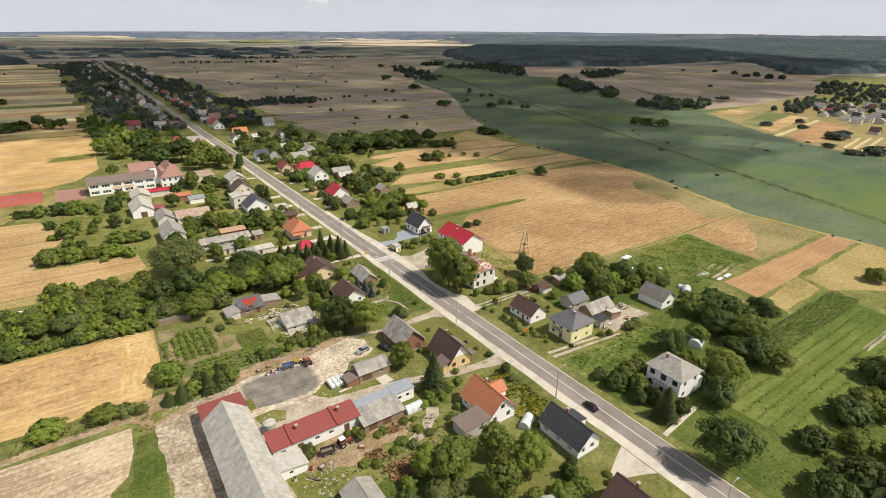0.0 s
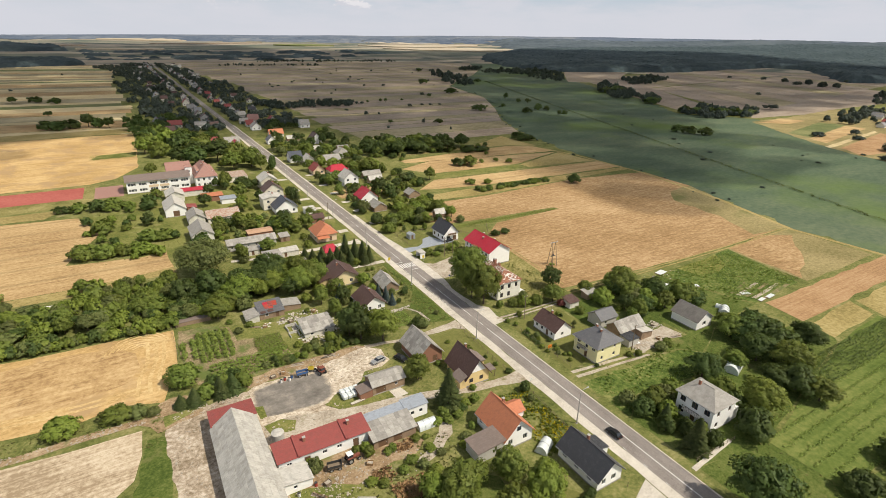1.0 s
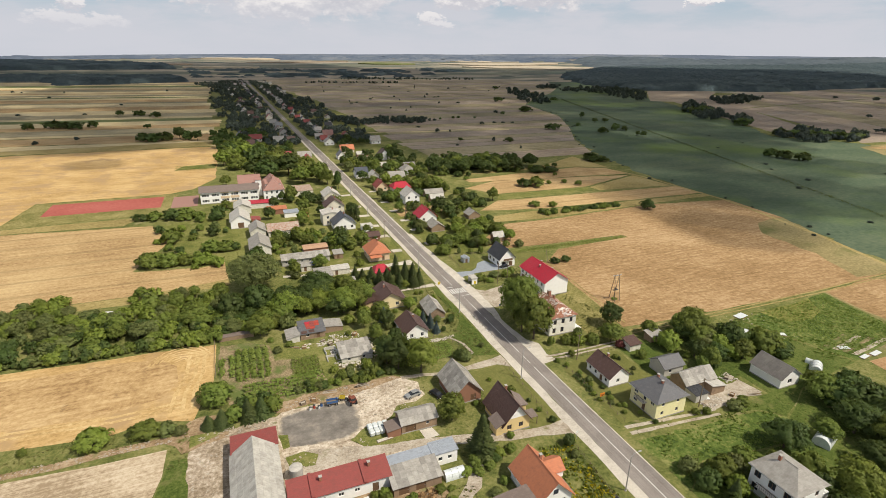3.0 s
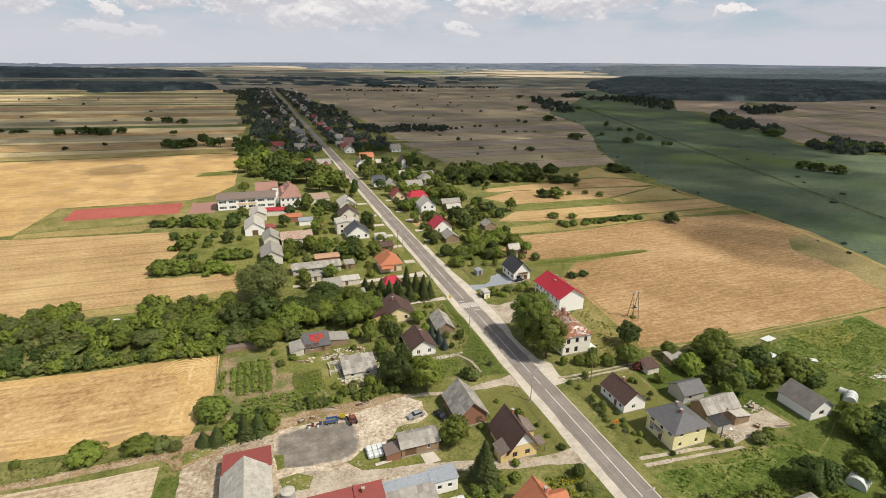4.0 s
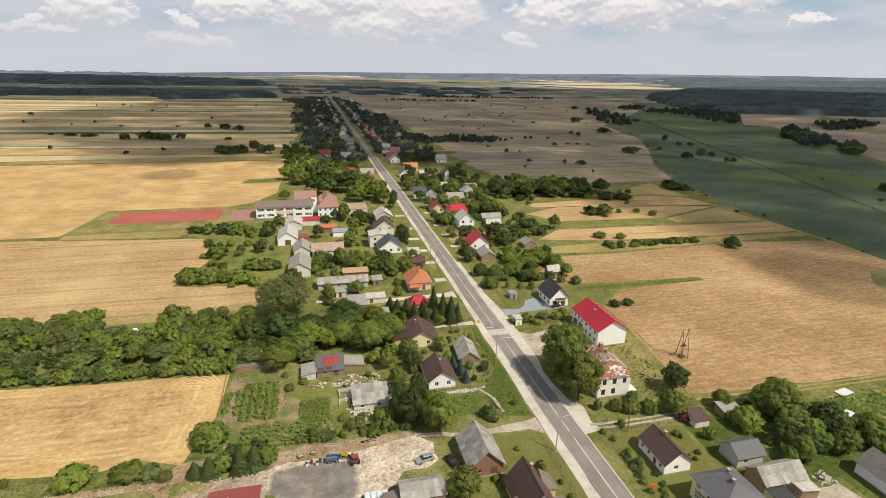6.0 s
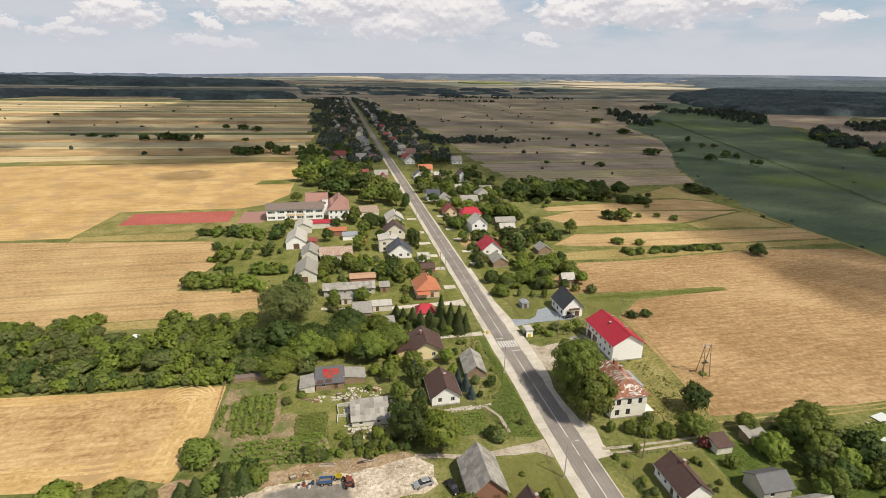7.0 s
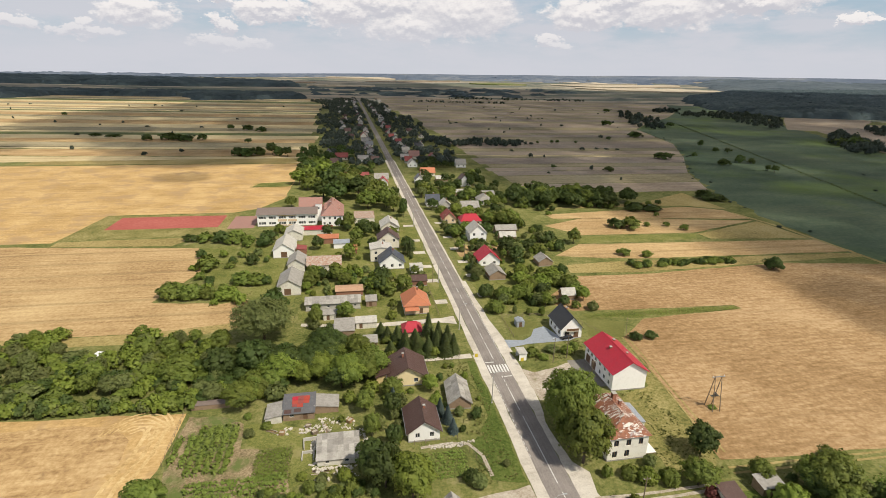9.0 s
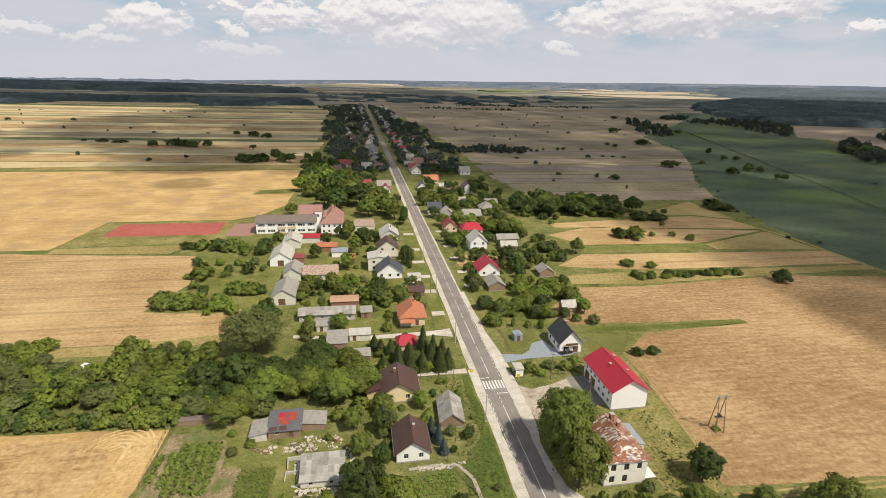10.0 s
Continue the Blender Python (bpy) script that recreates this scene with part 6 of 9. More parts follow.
    for i in range(11):
        bm = bmesh.new()
        u, w_ = (-1.0 + (i % 3) * 1.3 + rnd.uniform(-0.1, 0.1), -0.7 + (i // 3) * 1.15 + rnd.uniform(-0.12, 0.12)) if i < 9 else (rnd.uniform(-2.6, 2.6), rnd.uniform(-2.6, -1.8))
        a, c = (1.35, 1.2) if i < 9 else (1.6, 1.2)
        box(bm, u - a / 2, u + a / 2, w_ - c / 2, w_ + c / 2, 0, 0.03)
        p = part("patch_sheet", bm, [R_RUST, REDPAINT, R_SLATE, REDPAINT, R_RUST, REDPAINT, R_RED][i % 7] if i < 9 else R_BROWN, s)
        p.matrix_basis = Matrix.Translation((0, 0, 2.52 + i * 0.005)) @ pose(0, 0, 0, math.degrees(math.atan2(1.0, 6.2)))
    # low plank fence at the garden corner, built with the shed shape
    shed("shed", "low weathered plank fence at the garden corner, built as a lean-to", -73.4, 47.2, 9.4, 1.4, 1.2, 1.5, PLANKS, R_TAUPE, "n", 0.1)
    shed("lean_to", "grey fibre-cement lean-to beside the shack", -58.3, 41.4, 3.6, 5.6, 1.5, 2.1, OLDWALL, R_ASBEST, "e", 0.2)
    shed("lean_to", "broken pale-roofed lean-to beside the shack", -46.4, 43.4, 5.4, 4.8, 1.5, 2.2, PLANKS, R_ASBEST, "w", 0.2)
    o2 = house("house", "peach house with an orange tiled roof", -18.2, 95.6, 8.2, 9.4, 3.6, 6.8, PEACH, R_ORANGE, over=0.6, hip=0.28, south=[(2, 1.0, 1.2, 1.3), (5.6, 0.05, 1.1, 2.1)], west=two(9.4), chim=[(0.8, 1.4)], gutter=True)
    porch(o2, -4.2, 0.6, -7.2, -4.8, 3.0, R_ORANGE, 0.5)
    house("garage", "small outbuilding with a bright red tiled roof", -21.6, 77.4, 5.6, 5.4, 2.3, 4.2, PEACH, R_RED, "x", 0.4, 0.5, category="garage")
    house("byre", "long low byre with a grey fibre-cement roof", -46.0, 101.0, 18.2, 6.2, 2.6, 3.9, GREYWALL, R_ASBEST, "x", 0.4, south=two(18, 1.1, 0.9, 0.7, 6), category="byre")
    house("barn", "farm barn with a grey sheet roof and white gable", -61.9, 119.0, 8.0, 13.4, 3.6, 6.2, OLDWALL, R_ASBEST, over=0.4, south=[(3.5, 0.05, 2.4, 2.6)], category="barn")
    house("barn", "narrow farm barn with a grey sheet roof", -61.4, 141.2, 6.6, 11.0, 3.4, 5.6, OLDWALL, R_ASBEST, over=0.4, category="barn")
    house("barn", "broad farm barn with a pale sheet roof", -68.2, 161.0, 8.6, 15.0, 3.6, 6.6, WHITE, R_PALE, over=0.4, south=[(4.5, 0.05, 2.6, 2.8)], category="barn")
    house("barn", "low barn with a pale sheet roof beside the school", -66.2, 183.6, 8.0, 11.0, 3.4, 5.4, OLDWALL, R_PALE, over=0.4, category="barn")
    shed("shed", "small shed with a red roof by the barns", -61.0, 160.0, 4.0, 6.0, 2.3, 2.8, BRICKWALL, R_RUST, "w", 0.2)
    for i, (x, yy, w, l, mt) in enumerate(((-42.2, 82.0, 6.0, 7.8, R_ASBEST), (-35.4, 84.6, 6.4, 3.4, R_PALE), (-36.0, 71.6, 6.6, 3.6, R_ASBEST), (-47.0, 91.6, 4.0, 2.6, R_ASBEST), (-33.0, 101.0, 3.6, 4.0, R_ASBEST))):
        shed("shed", "small garden shed with a grey sheet roof", x, yy, w, l, 2.1, 2.6, OLDWALL if i % 2 else PLANKS, mt, "n", 0.25, south=[(1.5, 0.05, 1.0, 1.8)])
    house("byre", "byre with patched pale and red roof tiles", -50.4, 140.0, 13.4, 8.8, 2.7, 5.0, CREAM, R_TILE, "x", 0.4, south=two(13.4, 1.0, 0.9, 0.8, 5), category="byre")
    house("shed", "flat shed with a faded orange sheet roof", -40.5, 111.6, 9.6, 5.4, 2.1, 2.5, BRICKWALL, R_FADED, "x", 0.3, category="shed")
    house("house", "white house with a dark blue-grey roof", -22.8, 138.6, 10.0, 8.6, 3.2, 7.0, WHITE, R_BLUE, over=0.6, south=two(10, n=3), chim=[(0.8, 1.0)])
    shed("garage", "small white garage with a pale roof", -13.2, 131.0, 5.0, 4.4, 2.4, 2.7, WHITE, R_PALE, "n", 0.2, category="garage")
    house("shed", "shed with a brown roof behind the peach house", -14.0, 117.6, 5.6, 5.0, 2.2, 3.6, BRICKWALL, R_BROWN, "x", 0.3, category="shed")
    house("house", "cream two-storey block house with a pale flat roof", -26.6, 148.4, 9.2, 8.6, 5.6, 6.4, CREAM, R_PALE, over=0.3, south=two(9.2, 0.9) + two(9.2, 3.4), chim=[(1, 1)])
    house("house", "house with a brown gabled roof", -22.0, 166.0, 9.6, 8.2, 4.4, 8.0, CREAM, R_BROWN, over=0.5, south=two(9.6, 3.0), chim=[(1, 1)])
    house("house", "two-storey house with a pale grey roof", -20.0, 184.5, 8.6, 11.0, 5.4, 8.2, CREAM, R_PALE, over=0.5, south=two(8.6, 0.9) + two(8.6, 3.4), chim=[(1, 1)])
    # school
    sc = house("school", "long white two-storey school block with a brown-grey roof", -71.6, 210.6, 30.0, 12.6, 6.4, 8.4, WHITE, R_TAUPE, "x", 0.6, category="school",
               south=[(c, z, 1.15, 1.35) for c0 in (2.5, 7.5, 12.5, 17.5, 22.5, 27.5) for c in (c0 - 1.2, c0, c0 + 1.2) for z in (1.0, 4.0)], gutter=True)
    for c in (-2.5, 2.5):
        for z in (0.32, 2.5, 5.5):
            bm = bmesh.new()
            box(bm, c - 2.3, c + 2.3, -6.33, -6.302, z, z + (0.6 if z < 1 else 1.3 if z < 3 else 0.7))
            part("wall_panel", bm, PEACH, sc, "peach-painted wall panel")
    so = house("school_house", "old white school with a steep rose-tiled roof and dormers", -48.4, 212.6, 11.0, 23.0, 6.2, 11.4, WHITE, R_PINK, over=0.5, hip=0.35, south=two(11, 1.0, 1.1, 1.5, 4) + two(11, 3.8, 1.1, 1.5, 4), west=two(23, 3.8, 1.1, 1.5, 7), category="school",
               chim=[(1, 3), (-1, -4)])
    for y in (-6.5, -1.5, 3.5):
        for f in (-1, 1):
            dormer(so, f * 2.4, y, 1.7, 1.7, 7.4, 1.1, WHITE, R_PINK, f)
    house("school_house", "rose-tiled cross wing of the old school", -60.4, 222.0, 12.0, 8.0, 6.4, 11.0, WHITE, R_PINK, "x", 0.4, category="school", south=two(12, 4.0, 1.1, 1.4, 3), chim=[(-4, 1.0, 1.0, 0.8)])
    house("school_house", "white stair tower between the school wings", -55.8, 214.6, 3.2, 5.0, 9.6, 10.4, WHITE, R_PINK, "x", 0.2, category="school", south=[(1.6, 6.6, 1.0, 1.4)])
    shed("shed", "long shelter with a bright red sheet roof", -55.4, 188.8, 14.0, 5.0, 2.8, 3.3, OLDWALL, R_RED, "n", 0.3)
    shed("shed", "shed with an orange sheet roof", -49.9, 174.4, 9.6, 5.6, 2.6, 3.0, BRICKWALL, R_ORANGE, "n", 0.3)
    shed("shed", "white shed with a bluish metal roof", -43.6, 166.4, 7.0, 5.0, 2.4, 2.8, WHITE, R_METAL, "n", 0.3)
    shed("shed", "small shed with an orange-red roof", -38.8, 157.0, 4.0, 4.6, 2.4, 2.9, BRICKWALL, R_ORANGE, "n", 0.3)
    shed("shed", "flat pale building with worn red patches on its roof", -31.6, 212.0, 10.6, 14.0, 3.0, 3.2, CREAM, R_TILE, "n", 0.2)


village()

# ---- trees and bushes near the road ----
plants("tree", [(8.2, 27.0, 7.2, 16.2), (7.2, 15.8, 6.0, 14.2), (6.2, 21.0, 5.6, 14.6)], [0, 2, 0], group="chestnuts beside the road")
plants("tree", [(33.6, 14.2, 3.9, 8), (27.4, 6.2, 3.5, 6), (52.7, 0.8, 5.8, 9), (40.6, -2.4, 4.3, 6), (58.4, -8.2, 5.8, 8), (64.8, -13.3, 5.9, 8), (50.1, -7.6, 4.4, 6), (55.8, -14.2, 3.4, 6),
                (50.3, 2.7, 3.9, 7), (67.4, -17.2, 3.9, 5), (48.6, -11.7, 3.1, 5), (40.9, 5.6, 2.6, 5)], [1, 0, 0, 4, 1, 2, 5, 0, 0, 3, 1, 2])
plants("bush", [(14.8, 10.5, 2.2, 3), (17.4, 8.6, 2.4, 4), (21.9, 7.6, 2.4, 4), (12.5, 4.3, 1.2, 2), (11.4, 59.4, 2.5, 3), (17.7, 60.6, 2.3, 2.5), (22.0, 59.4, 2.3, 3), (14.0, 57.0, 1.8, 2), (25.0, 61, 1.9, 3),
                (51.9, 64, 2.2, 3), (46.8, 63.8, 2.2, 3), (20.6, 12.8, 1.8, 3), (10.3, 11.4, 1.4, 3), (23.7, 84.4, 1.2, 4), (14.9, 87, 1.0, 3.5)])
plants("tree", [(59.7, -37.8, 6.4, 8), (62.3, -41.5, 6.6, 9), (59.9, -47.0, 6.4, 9), (54.7, -52.1, 5.6, 9), (52.4, -45.2, 5.4, 8), (48.3, -57.1, 5.6, 8), (57.8, -34.4, 4.4, 7), (61.5, -30.5, 3.1, 5),
                (70.5, -48.5, 5.1, 8), (49.0, -62.2, 4.0, 6), (45.4, -53.8, 4.0, 6), (65.5, -36.0, 4.6, 7)], [1, 3, 1, 0, 3, 1, 0, 2, 1, 0, 3, 1], group="thicket behind the villa")
plants("tree", [(33.2, -42.6, 4.8, 7), (24.6, -60.6, 5.2, 7), (33.0, -57.0, 5.2, 8.6), (44.3, -44.0, 3.0, 5), (4.6, -72.4, 5.5, 12.4)], [1, 1, 4, 0, 3])
plants("bush", [(9.2, -44.3, 3.2, 4.5), (14.2, -43.4, 3.4, 5), (13.6, -58.4, 2.4, 4.5), (8.8, -50.6, 2.4, 4), (26.9, -79.8, 4.3, 5), (42.3, -80.3, 5.6, 6), (50.5, -82.6, 5.9, 6), (64.9, -79.8, 6.4, 7), (33.7, -85.2, 4.0, 5),
                (13.4, -88.2, 5.5, 7), (20.2, -90.6, 7.2, 9), (132.8, -57.3, 4.4, 6), (8.8, -40.0, 2.4, 3.5), (58, -88, 6, 6), (36, -94, 6, 7), (70, -86, 5, 5)], [2, 0, 2, 2, 2, 2, 0, 2, 0, 2, 2, 0, 3, 2, 0, 2])
plants("bush", [(6.9, -12.6, 0.9, 1.2), (6.8, -15.0, 0.8, 1.1), (8.8, -17.0, 0.9, 1.0), (8.1, -5.2, 0.8, 1.2), (8.5, -9.2, 0.9, 1.3), (7.7, -7.4, 0.8, 1.2), (12.4, -22.6, 0.8, 1.2), (7.2, -10.6, 0.8, 1.3), (7.0, 3.0, 1.0, 1.4),
                (8.0, 0.2, 0.9, 1.4), (10.4, -13.8, 0.8, 1.0), (9.8, -18.4, 0.7, 1.0)], [1, 1, 3, 2, 1, 2, 1, 2, 0, 1, 2, 0], group="shrubs of the front garden")
plants("spruce", [(9.0, -57.4, 3.0, 8.5), (10.6, -49.0, 2.0, 5.5)], [1, 0])
plants("bush", [(-47.6, -41.6, 2.0, 2.6), (-42.0, -38.8, 1.6, 2.0), (-40.6, -47.6, 2.6, 3.4), (-37.4, -56.0, 2.8, 3.6), (-31.0, -57.8, 2.6, 3.6), (-41.4, -52.6, 2.4, 3.2), (-46.0, -51.2, 2.8, 3.8), (-35.2, -38.6, 1.6, 2.2),
                (-21.4, -60.6, 2.3, 3.4), (-18.2, -55.2, 1.4, 2.2), (-14.6, -60.8, 1.0, 1.2), (-15.6, -62.6, 1.2, 1.6), (-23.2, -49.6, 1.8, 3.0)], [0, 1, 3, 0, 1, 0, 3, 1, 0, 2, 1, 0, 0])
plants("bush", [(-30.1, -22.4, 1.9, 2.4), (-27.8, -22.7, 1.7, 2.6), (-24.6, -22.1, 1.6, 2.2), (-21.5, -21.9, 1.5, 1.9), (-33.0, -24.3, 1.6, 1.8), (-30.7, -25.1, 1.5, 1.9), (-27.7, -24.5, 1.5, 1.6), (-29.9, -31.1, 1.5, 1.5), (-31.5, -32.9, 1.4, 1.4), (-39.2, -26.3, 1.3, 1.2), (-37.9, -30.3, 1.5, 1.4), (-42.7, -31.3, 1.6, 1.5), (-45.2, -32.7, 1.4, 1.4), (-41.2, -33.5, 1.5, 1.7), (-40.0, -36.1, 1.8, 2.2), (-45.9, -26.9, 1.2, 1.3), (-49.4, -24.0, 1.5, 2.2), (-51.3, -23.4, 1.1, 1.6), (-37.2, -26.9, 1.0, 0.9), (-36.6, -32.4, 1.3, 1.3), (-51.8, -32.5, 1.5, 1.4), (-49.9, -33.8, 1.4, 1.3)], [0, 3, 1, 0, 1, 0], group="shrubs round the yard")
plants("spruce", [(-27.9, -20.8, 3.6, 10.5)], [0])
plants("tree", [(-39.0, -43.9, 4.8, 8.6), (-29.3, -44.8, 3.6, 7.8), (-26.3, -51.6, 4.4, 8.6), (-34.0, -52.6, 4.0, 8), (-29.2, -8.5, 3.6, 7), (-34.3, 15.5, 4.7, 10), (-29.4, 11.8, 5.0, 10), (-43.6, -41.4, 3.0, 6)], [0, 0, 4, 0, 0, 1, 4, 4])
plants("bush", [(-16.0, 12.9, 2.2, 3), (-51.0, -47.0, 3.2, 6), (-44.8, -47.5, 3.2, 5), (-25.8, -60.0, 3.3, 4), (-9.2, -24.8, 1.7, 3), (-49.4, -25.6, 1.4, 2.6), (-60.0, -24.6, 1.8, 3.6), (-44.8, -26.7, 1.1, 2), (-21.2, -57.0, 2.0, 3.5),
                (-11.4, 34.1, 1.8, 3), (-17.2, 14.4, 2.0, 3.2), (-11.8, -4.6, 1.3, 2.5), (-20.4, 40.4, 2.0, 3.5), (-15.4, 35.4, 1.5, 2.6), (-9.0, -13.0, 0.8, 1.2), (-9.4, -9.0, 0.7, 1.0)])
plants("tree", [(-65.9, 79.1, 9.0, 14), (-64.6, 91.0, 5.2, 12), (-66.0, 61.6, 5.2, 10), (-58.0, 56.0, 5.2, 9), (-66.8, 46.4, 4.6, 7), (-74.0, 60.5, 4.4, 9), (-46.9, 65.5, 6.6, 10), (-40.8, 52.1, 4.8, 9), (-50.4, 59.0, 5.1, 9),
                (-37.9, 63.1, 4.3, 8), (-43.0, 51.0, 4.0, 7), (-35.6, 56.8, 3.8, 7), (-37.4, 40.2, 2.6, 6), (-36.2, 31.0, 2.4, 6), (-36.5, 18.8, 3.9, 9), (-31.6, 26.8, 2.2, 6), (-84.1, 62.1, 4.5, 7), (-26.5, 109.2, 4.2, 6)],
       [5, 1, 1, 4, 2, 1, 1, 0, 3, 0, 1, 4, 0, 0, 1, 1, 0, 0])
plants("tree", [(-30.4, 46.0, 2.8, 5), (-31.0, 38.4, 2.4, 6), (-20.6, 46.6, 2.6, 4.5)], [0, 1, 4])
plants("spruce", [(-29.4, 74.2, 2.4, 5), (-26.7, 71.4, 2.8, 6.4), (-24.8, 67.5, 2.7, 7), (-21.6, 69.2, 2.9, 6.2), (-17.1, 73.0, 2.9, 9.4), (-15.9, 65.4, 2.8, 7.4), (-13.6, 63.6, 2.7, 7.0), (-11.0, 64.2, 2.2, 6.6), (-25.0, 64.2, 2.7, 5.6),
                  (-29.1, 65.6, 2.5, 4.6), (-21.7, 65.1, 2.7, 6.4), (-18.4, 64.1, 2.7, 5.8), (-31.2, 78.1, 2.2, 4.6), (-12.2, 67.8, 2.6, 7.6), (-14.6, 69.6, 2.6, 8)], [0, 1, 0], group="row of spruces")
for _x, _y, _r, _h in ((-30.6, 42.0, 1.6, 5), (-18.6, 33.2, 1.6, 5), (-19.9, 36.2, 1.6, 5), (-18.0, 29.6, 1.4, 4)):
    plant("spruce", 2, _x, _y, _r, _h, group="garden spruces")
plants("bush", [(-102.1, 115.6, 5.9, 6.8), (-96.0, 114.6, 5.2, 6), (-89.8, 113.8, 3.8, 5), (-83.2, 111.7, 4.8, 5), (-80.2, 126.9, 5.4, 5), (-74.3, 124.8, 5.0, 5), (-96.5, 142.1, 5.4, 7), (-80.0, 147.1, 3.4, 5.5), (-88.4, 144.0, 2.7, 3),
                (-102.6, 11.4, 4.3, 4.2), (-92.5, 10.6, 3.7, 4), (-88.6, 10.2, 2.6, 2.6), (-115.3, 13.4, 1.3, 1.8), (-78.7, 17.8, 4.6, 6), (-85.6, 8.9, 1.7, 2)], [0, 0, 0, 1, 0, 0, 0, 2, 0, 1, 0, 3, 0, 0, 3])
plants("spruce", [(-77.4, 8.4, 2.5, 4.2), (-71.9, 8.7, 2.7, 5.2), (-69.1, 9.0, 2.6, 4.8), (-80.2, 8.6, 2.0, 3.4)], [0, 1], group="young spruces beside the barn")
plants("bush", [(-74.7, 9.2, 2.6, 4.2), (-73.2, 11.4, 2.5, 4.6), (-66.6, 9.8, 2.6, 4.6), (-68.4, 11.6, 2.6, 4.8), (-71.0, 11.0, 2.4, 4.4)], [0, 2, 0, 2, 0])
plants("bush", [(47.3, 28.7, 1.3, 0.9), (-52.2, 15.3, 1.2, 1.7), (-49, 16.8, 1.7, 2.6), (-46.6, 18.2, 1.5, 2.8), (-43, 15.4, 1.4, 1.9), (-40, 14.6, 1.6, 2.2), (-37, 14.8, 1.4, 1.8), (-50.6, 20.2, 1.3, 1.8), (-59.6, 37.2, 1.5, 1.8), (-63.0, 35.0, 1.5, 1.9), (-64.4, 41.6, 1.2, 1.6), (-53.6, -15.6, 0.9, 1.3), (-49.4, -24.6, 1.4, 2.0), (-60.8, -23.2, 1.5, 2.6)], [0, 1, 0, 3, 0, 2])
plants("bush", [(9.0, -4.0, 0.9, 1.4), (9.4, -7.5, 1.1, 1.6), (9.6, -15.5, 1.0, 1.3), (11.0, -19.0, 0.9, 1.2), (13.4, -26.4, 0.8, 1.2), (9.2, -21.0, 0.8, 1.1), (10.8, -11.2, 0.9, 1.1), (24.6, -27.2, 1.2, 1.6), (27.2, -28.0, 1.3, 1.8), (34.6, -29.2, 2.2, 2.6), (38.2, -28.6, 2.0, 2.4), (13.0, -47.6, 2.6, 4.4), (11.2, -53.6, 2.4, 4.8), (14.6, -54.6, 2.0, 3.6), (27.8, -53.8, 3.2, 5.2), (31.0, -49.4, 3.4, 5.4), (26.0, -46.0, 2.8, 4.6), (17.2, -43.6, 2.6, 4.4), (20.4, -42.6, 2.8, 4.6)], [0, 3, 0, 1, 2, 0, 2, 0])
# thicket between the two western fields
_t = random.Random(31)
_under = []
for _i in range(350):
    _x = _t.uniform(-175, -58)
    _south = 49.2 + (-80 - _x) * 0.055
    _north = 72 + 16 * min(1, max(0, (-68 - _x) / 30)) - (15 if -120 < _x < -104 else 0) - max(0, (_x + 75) * 0.8)
    _y = _t.uniform(_south, max(_south + 3, _north))
    _h = _t.uniform(3.4, 6.2)
    if _i > 100:
        _under.append((_t.choice(["tree", "bush"]), _t.choice([1, 0, 5, 0, 3, 2] if _y - _south < 15 else [0, 5, 2, 5, 0, 4, 5]), _x, _y, _h * _t.uniform(0.42, 0.65), _h * _t.uniform(0.55, 0.95)))
    elif _i % 3:
        plant("tree", _t.choice([1, 5, 0, 1, 2] if _y - _south < 15 else [0, 5, 2, 5, 4]), _x, _y, _h * _t.uniform(0.45, 0.62), _h, group="thicket between the fields")
    else:
        plant("bush", _t.choice([0, 2, 1, 3]), _x, _y, _h * _t.uniform(0.5, 0.7), _h * 0.8, group="thicket between the fields")
for _i in range(64):
    _x = -79.5 - _i * 1.5
    _h = _t.uniform(2.0, 4.4)
    _under.append(("bush", _t.randrange(4), _x, 45.5 + (-79 - _x) * 0.072 + _t.uniform(1.6, 3.2), _h * _t.uniform(0.55, 0.75), _h))
merged_plants("undergrowth", "dense green undergrowth filling the thicket between the fields", [(f, i if f == "tree" else i % 4, x, y, r, h) for f, i, x, y, r, h in _under])
# round the school and further north
plants("tree", [(-62.9, 371.6, 12.0, 13), (-52.7, 307.3, 10.5, 14.2), (-41.1, 290.0, 10.0, 14.2), (-33.5, 264.3, 9.6, 15.3), (-23.6, 252.6, 8.5, 14.2), (-17.4, 238.8, 7.0, 13), (-64.9, 296.5, 9.0, 11.8), (-55.5, 266.1, 7.7, 11.8), (-9.6, 215.2, 2.8, 11.8),
                (-39.8, 195.3, 4.2, 9.4), (-36.7, 170.4, 4.0, 8.3), (-40.0, 150.2, 3.0, 7.1), (-73.4, 244.9, 3.6, 7.1), (-47.9, 256.4, 8.2, 13), (-28.5, 235.9, 6.2, 11.8), (-13.8, 228.5, 4.6, 10.6), (-44.0, 275.0, 8.0, 13), (-70, 330, 9, 13),
                (-58, 342, 9, 13)], [0, 1, 0, 1, 0, 2, 0, 1, 3, 0, 0, 4, 0, 1, 0, 2, 1, 0, 4], group="trees beside the school")
plants("tree", [(-48, 325, 8, 13), (-36, 312, 7, 11.8), (-26, 290, 7, 10.6), (-20, 275, 6, 10.6), (-70, 352, 8, 11.8), (-46, 350, 7, 10.6), (-30, 335, 6, 9.4), (-74, 312, 7, 10.6)], group="trees beside the school")
plants("spruce", [(-15.4, 190.9, 1.7, 8), (-13.6, 150.0, 2.0, 8), (-15.3, 153.0, 1.6, 7)])
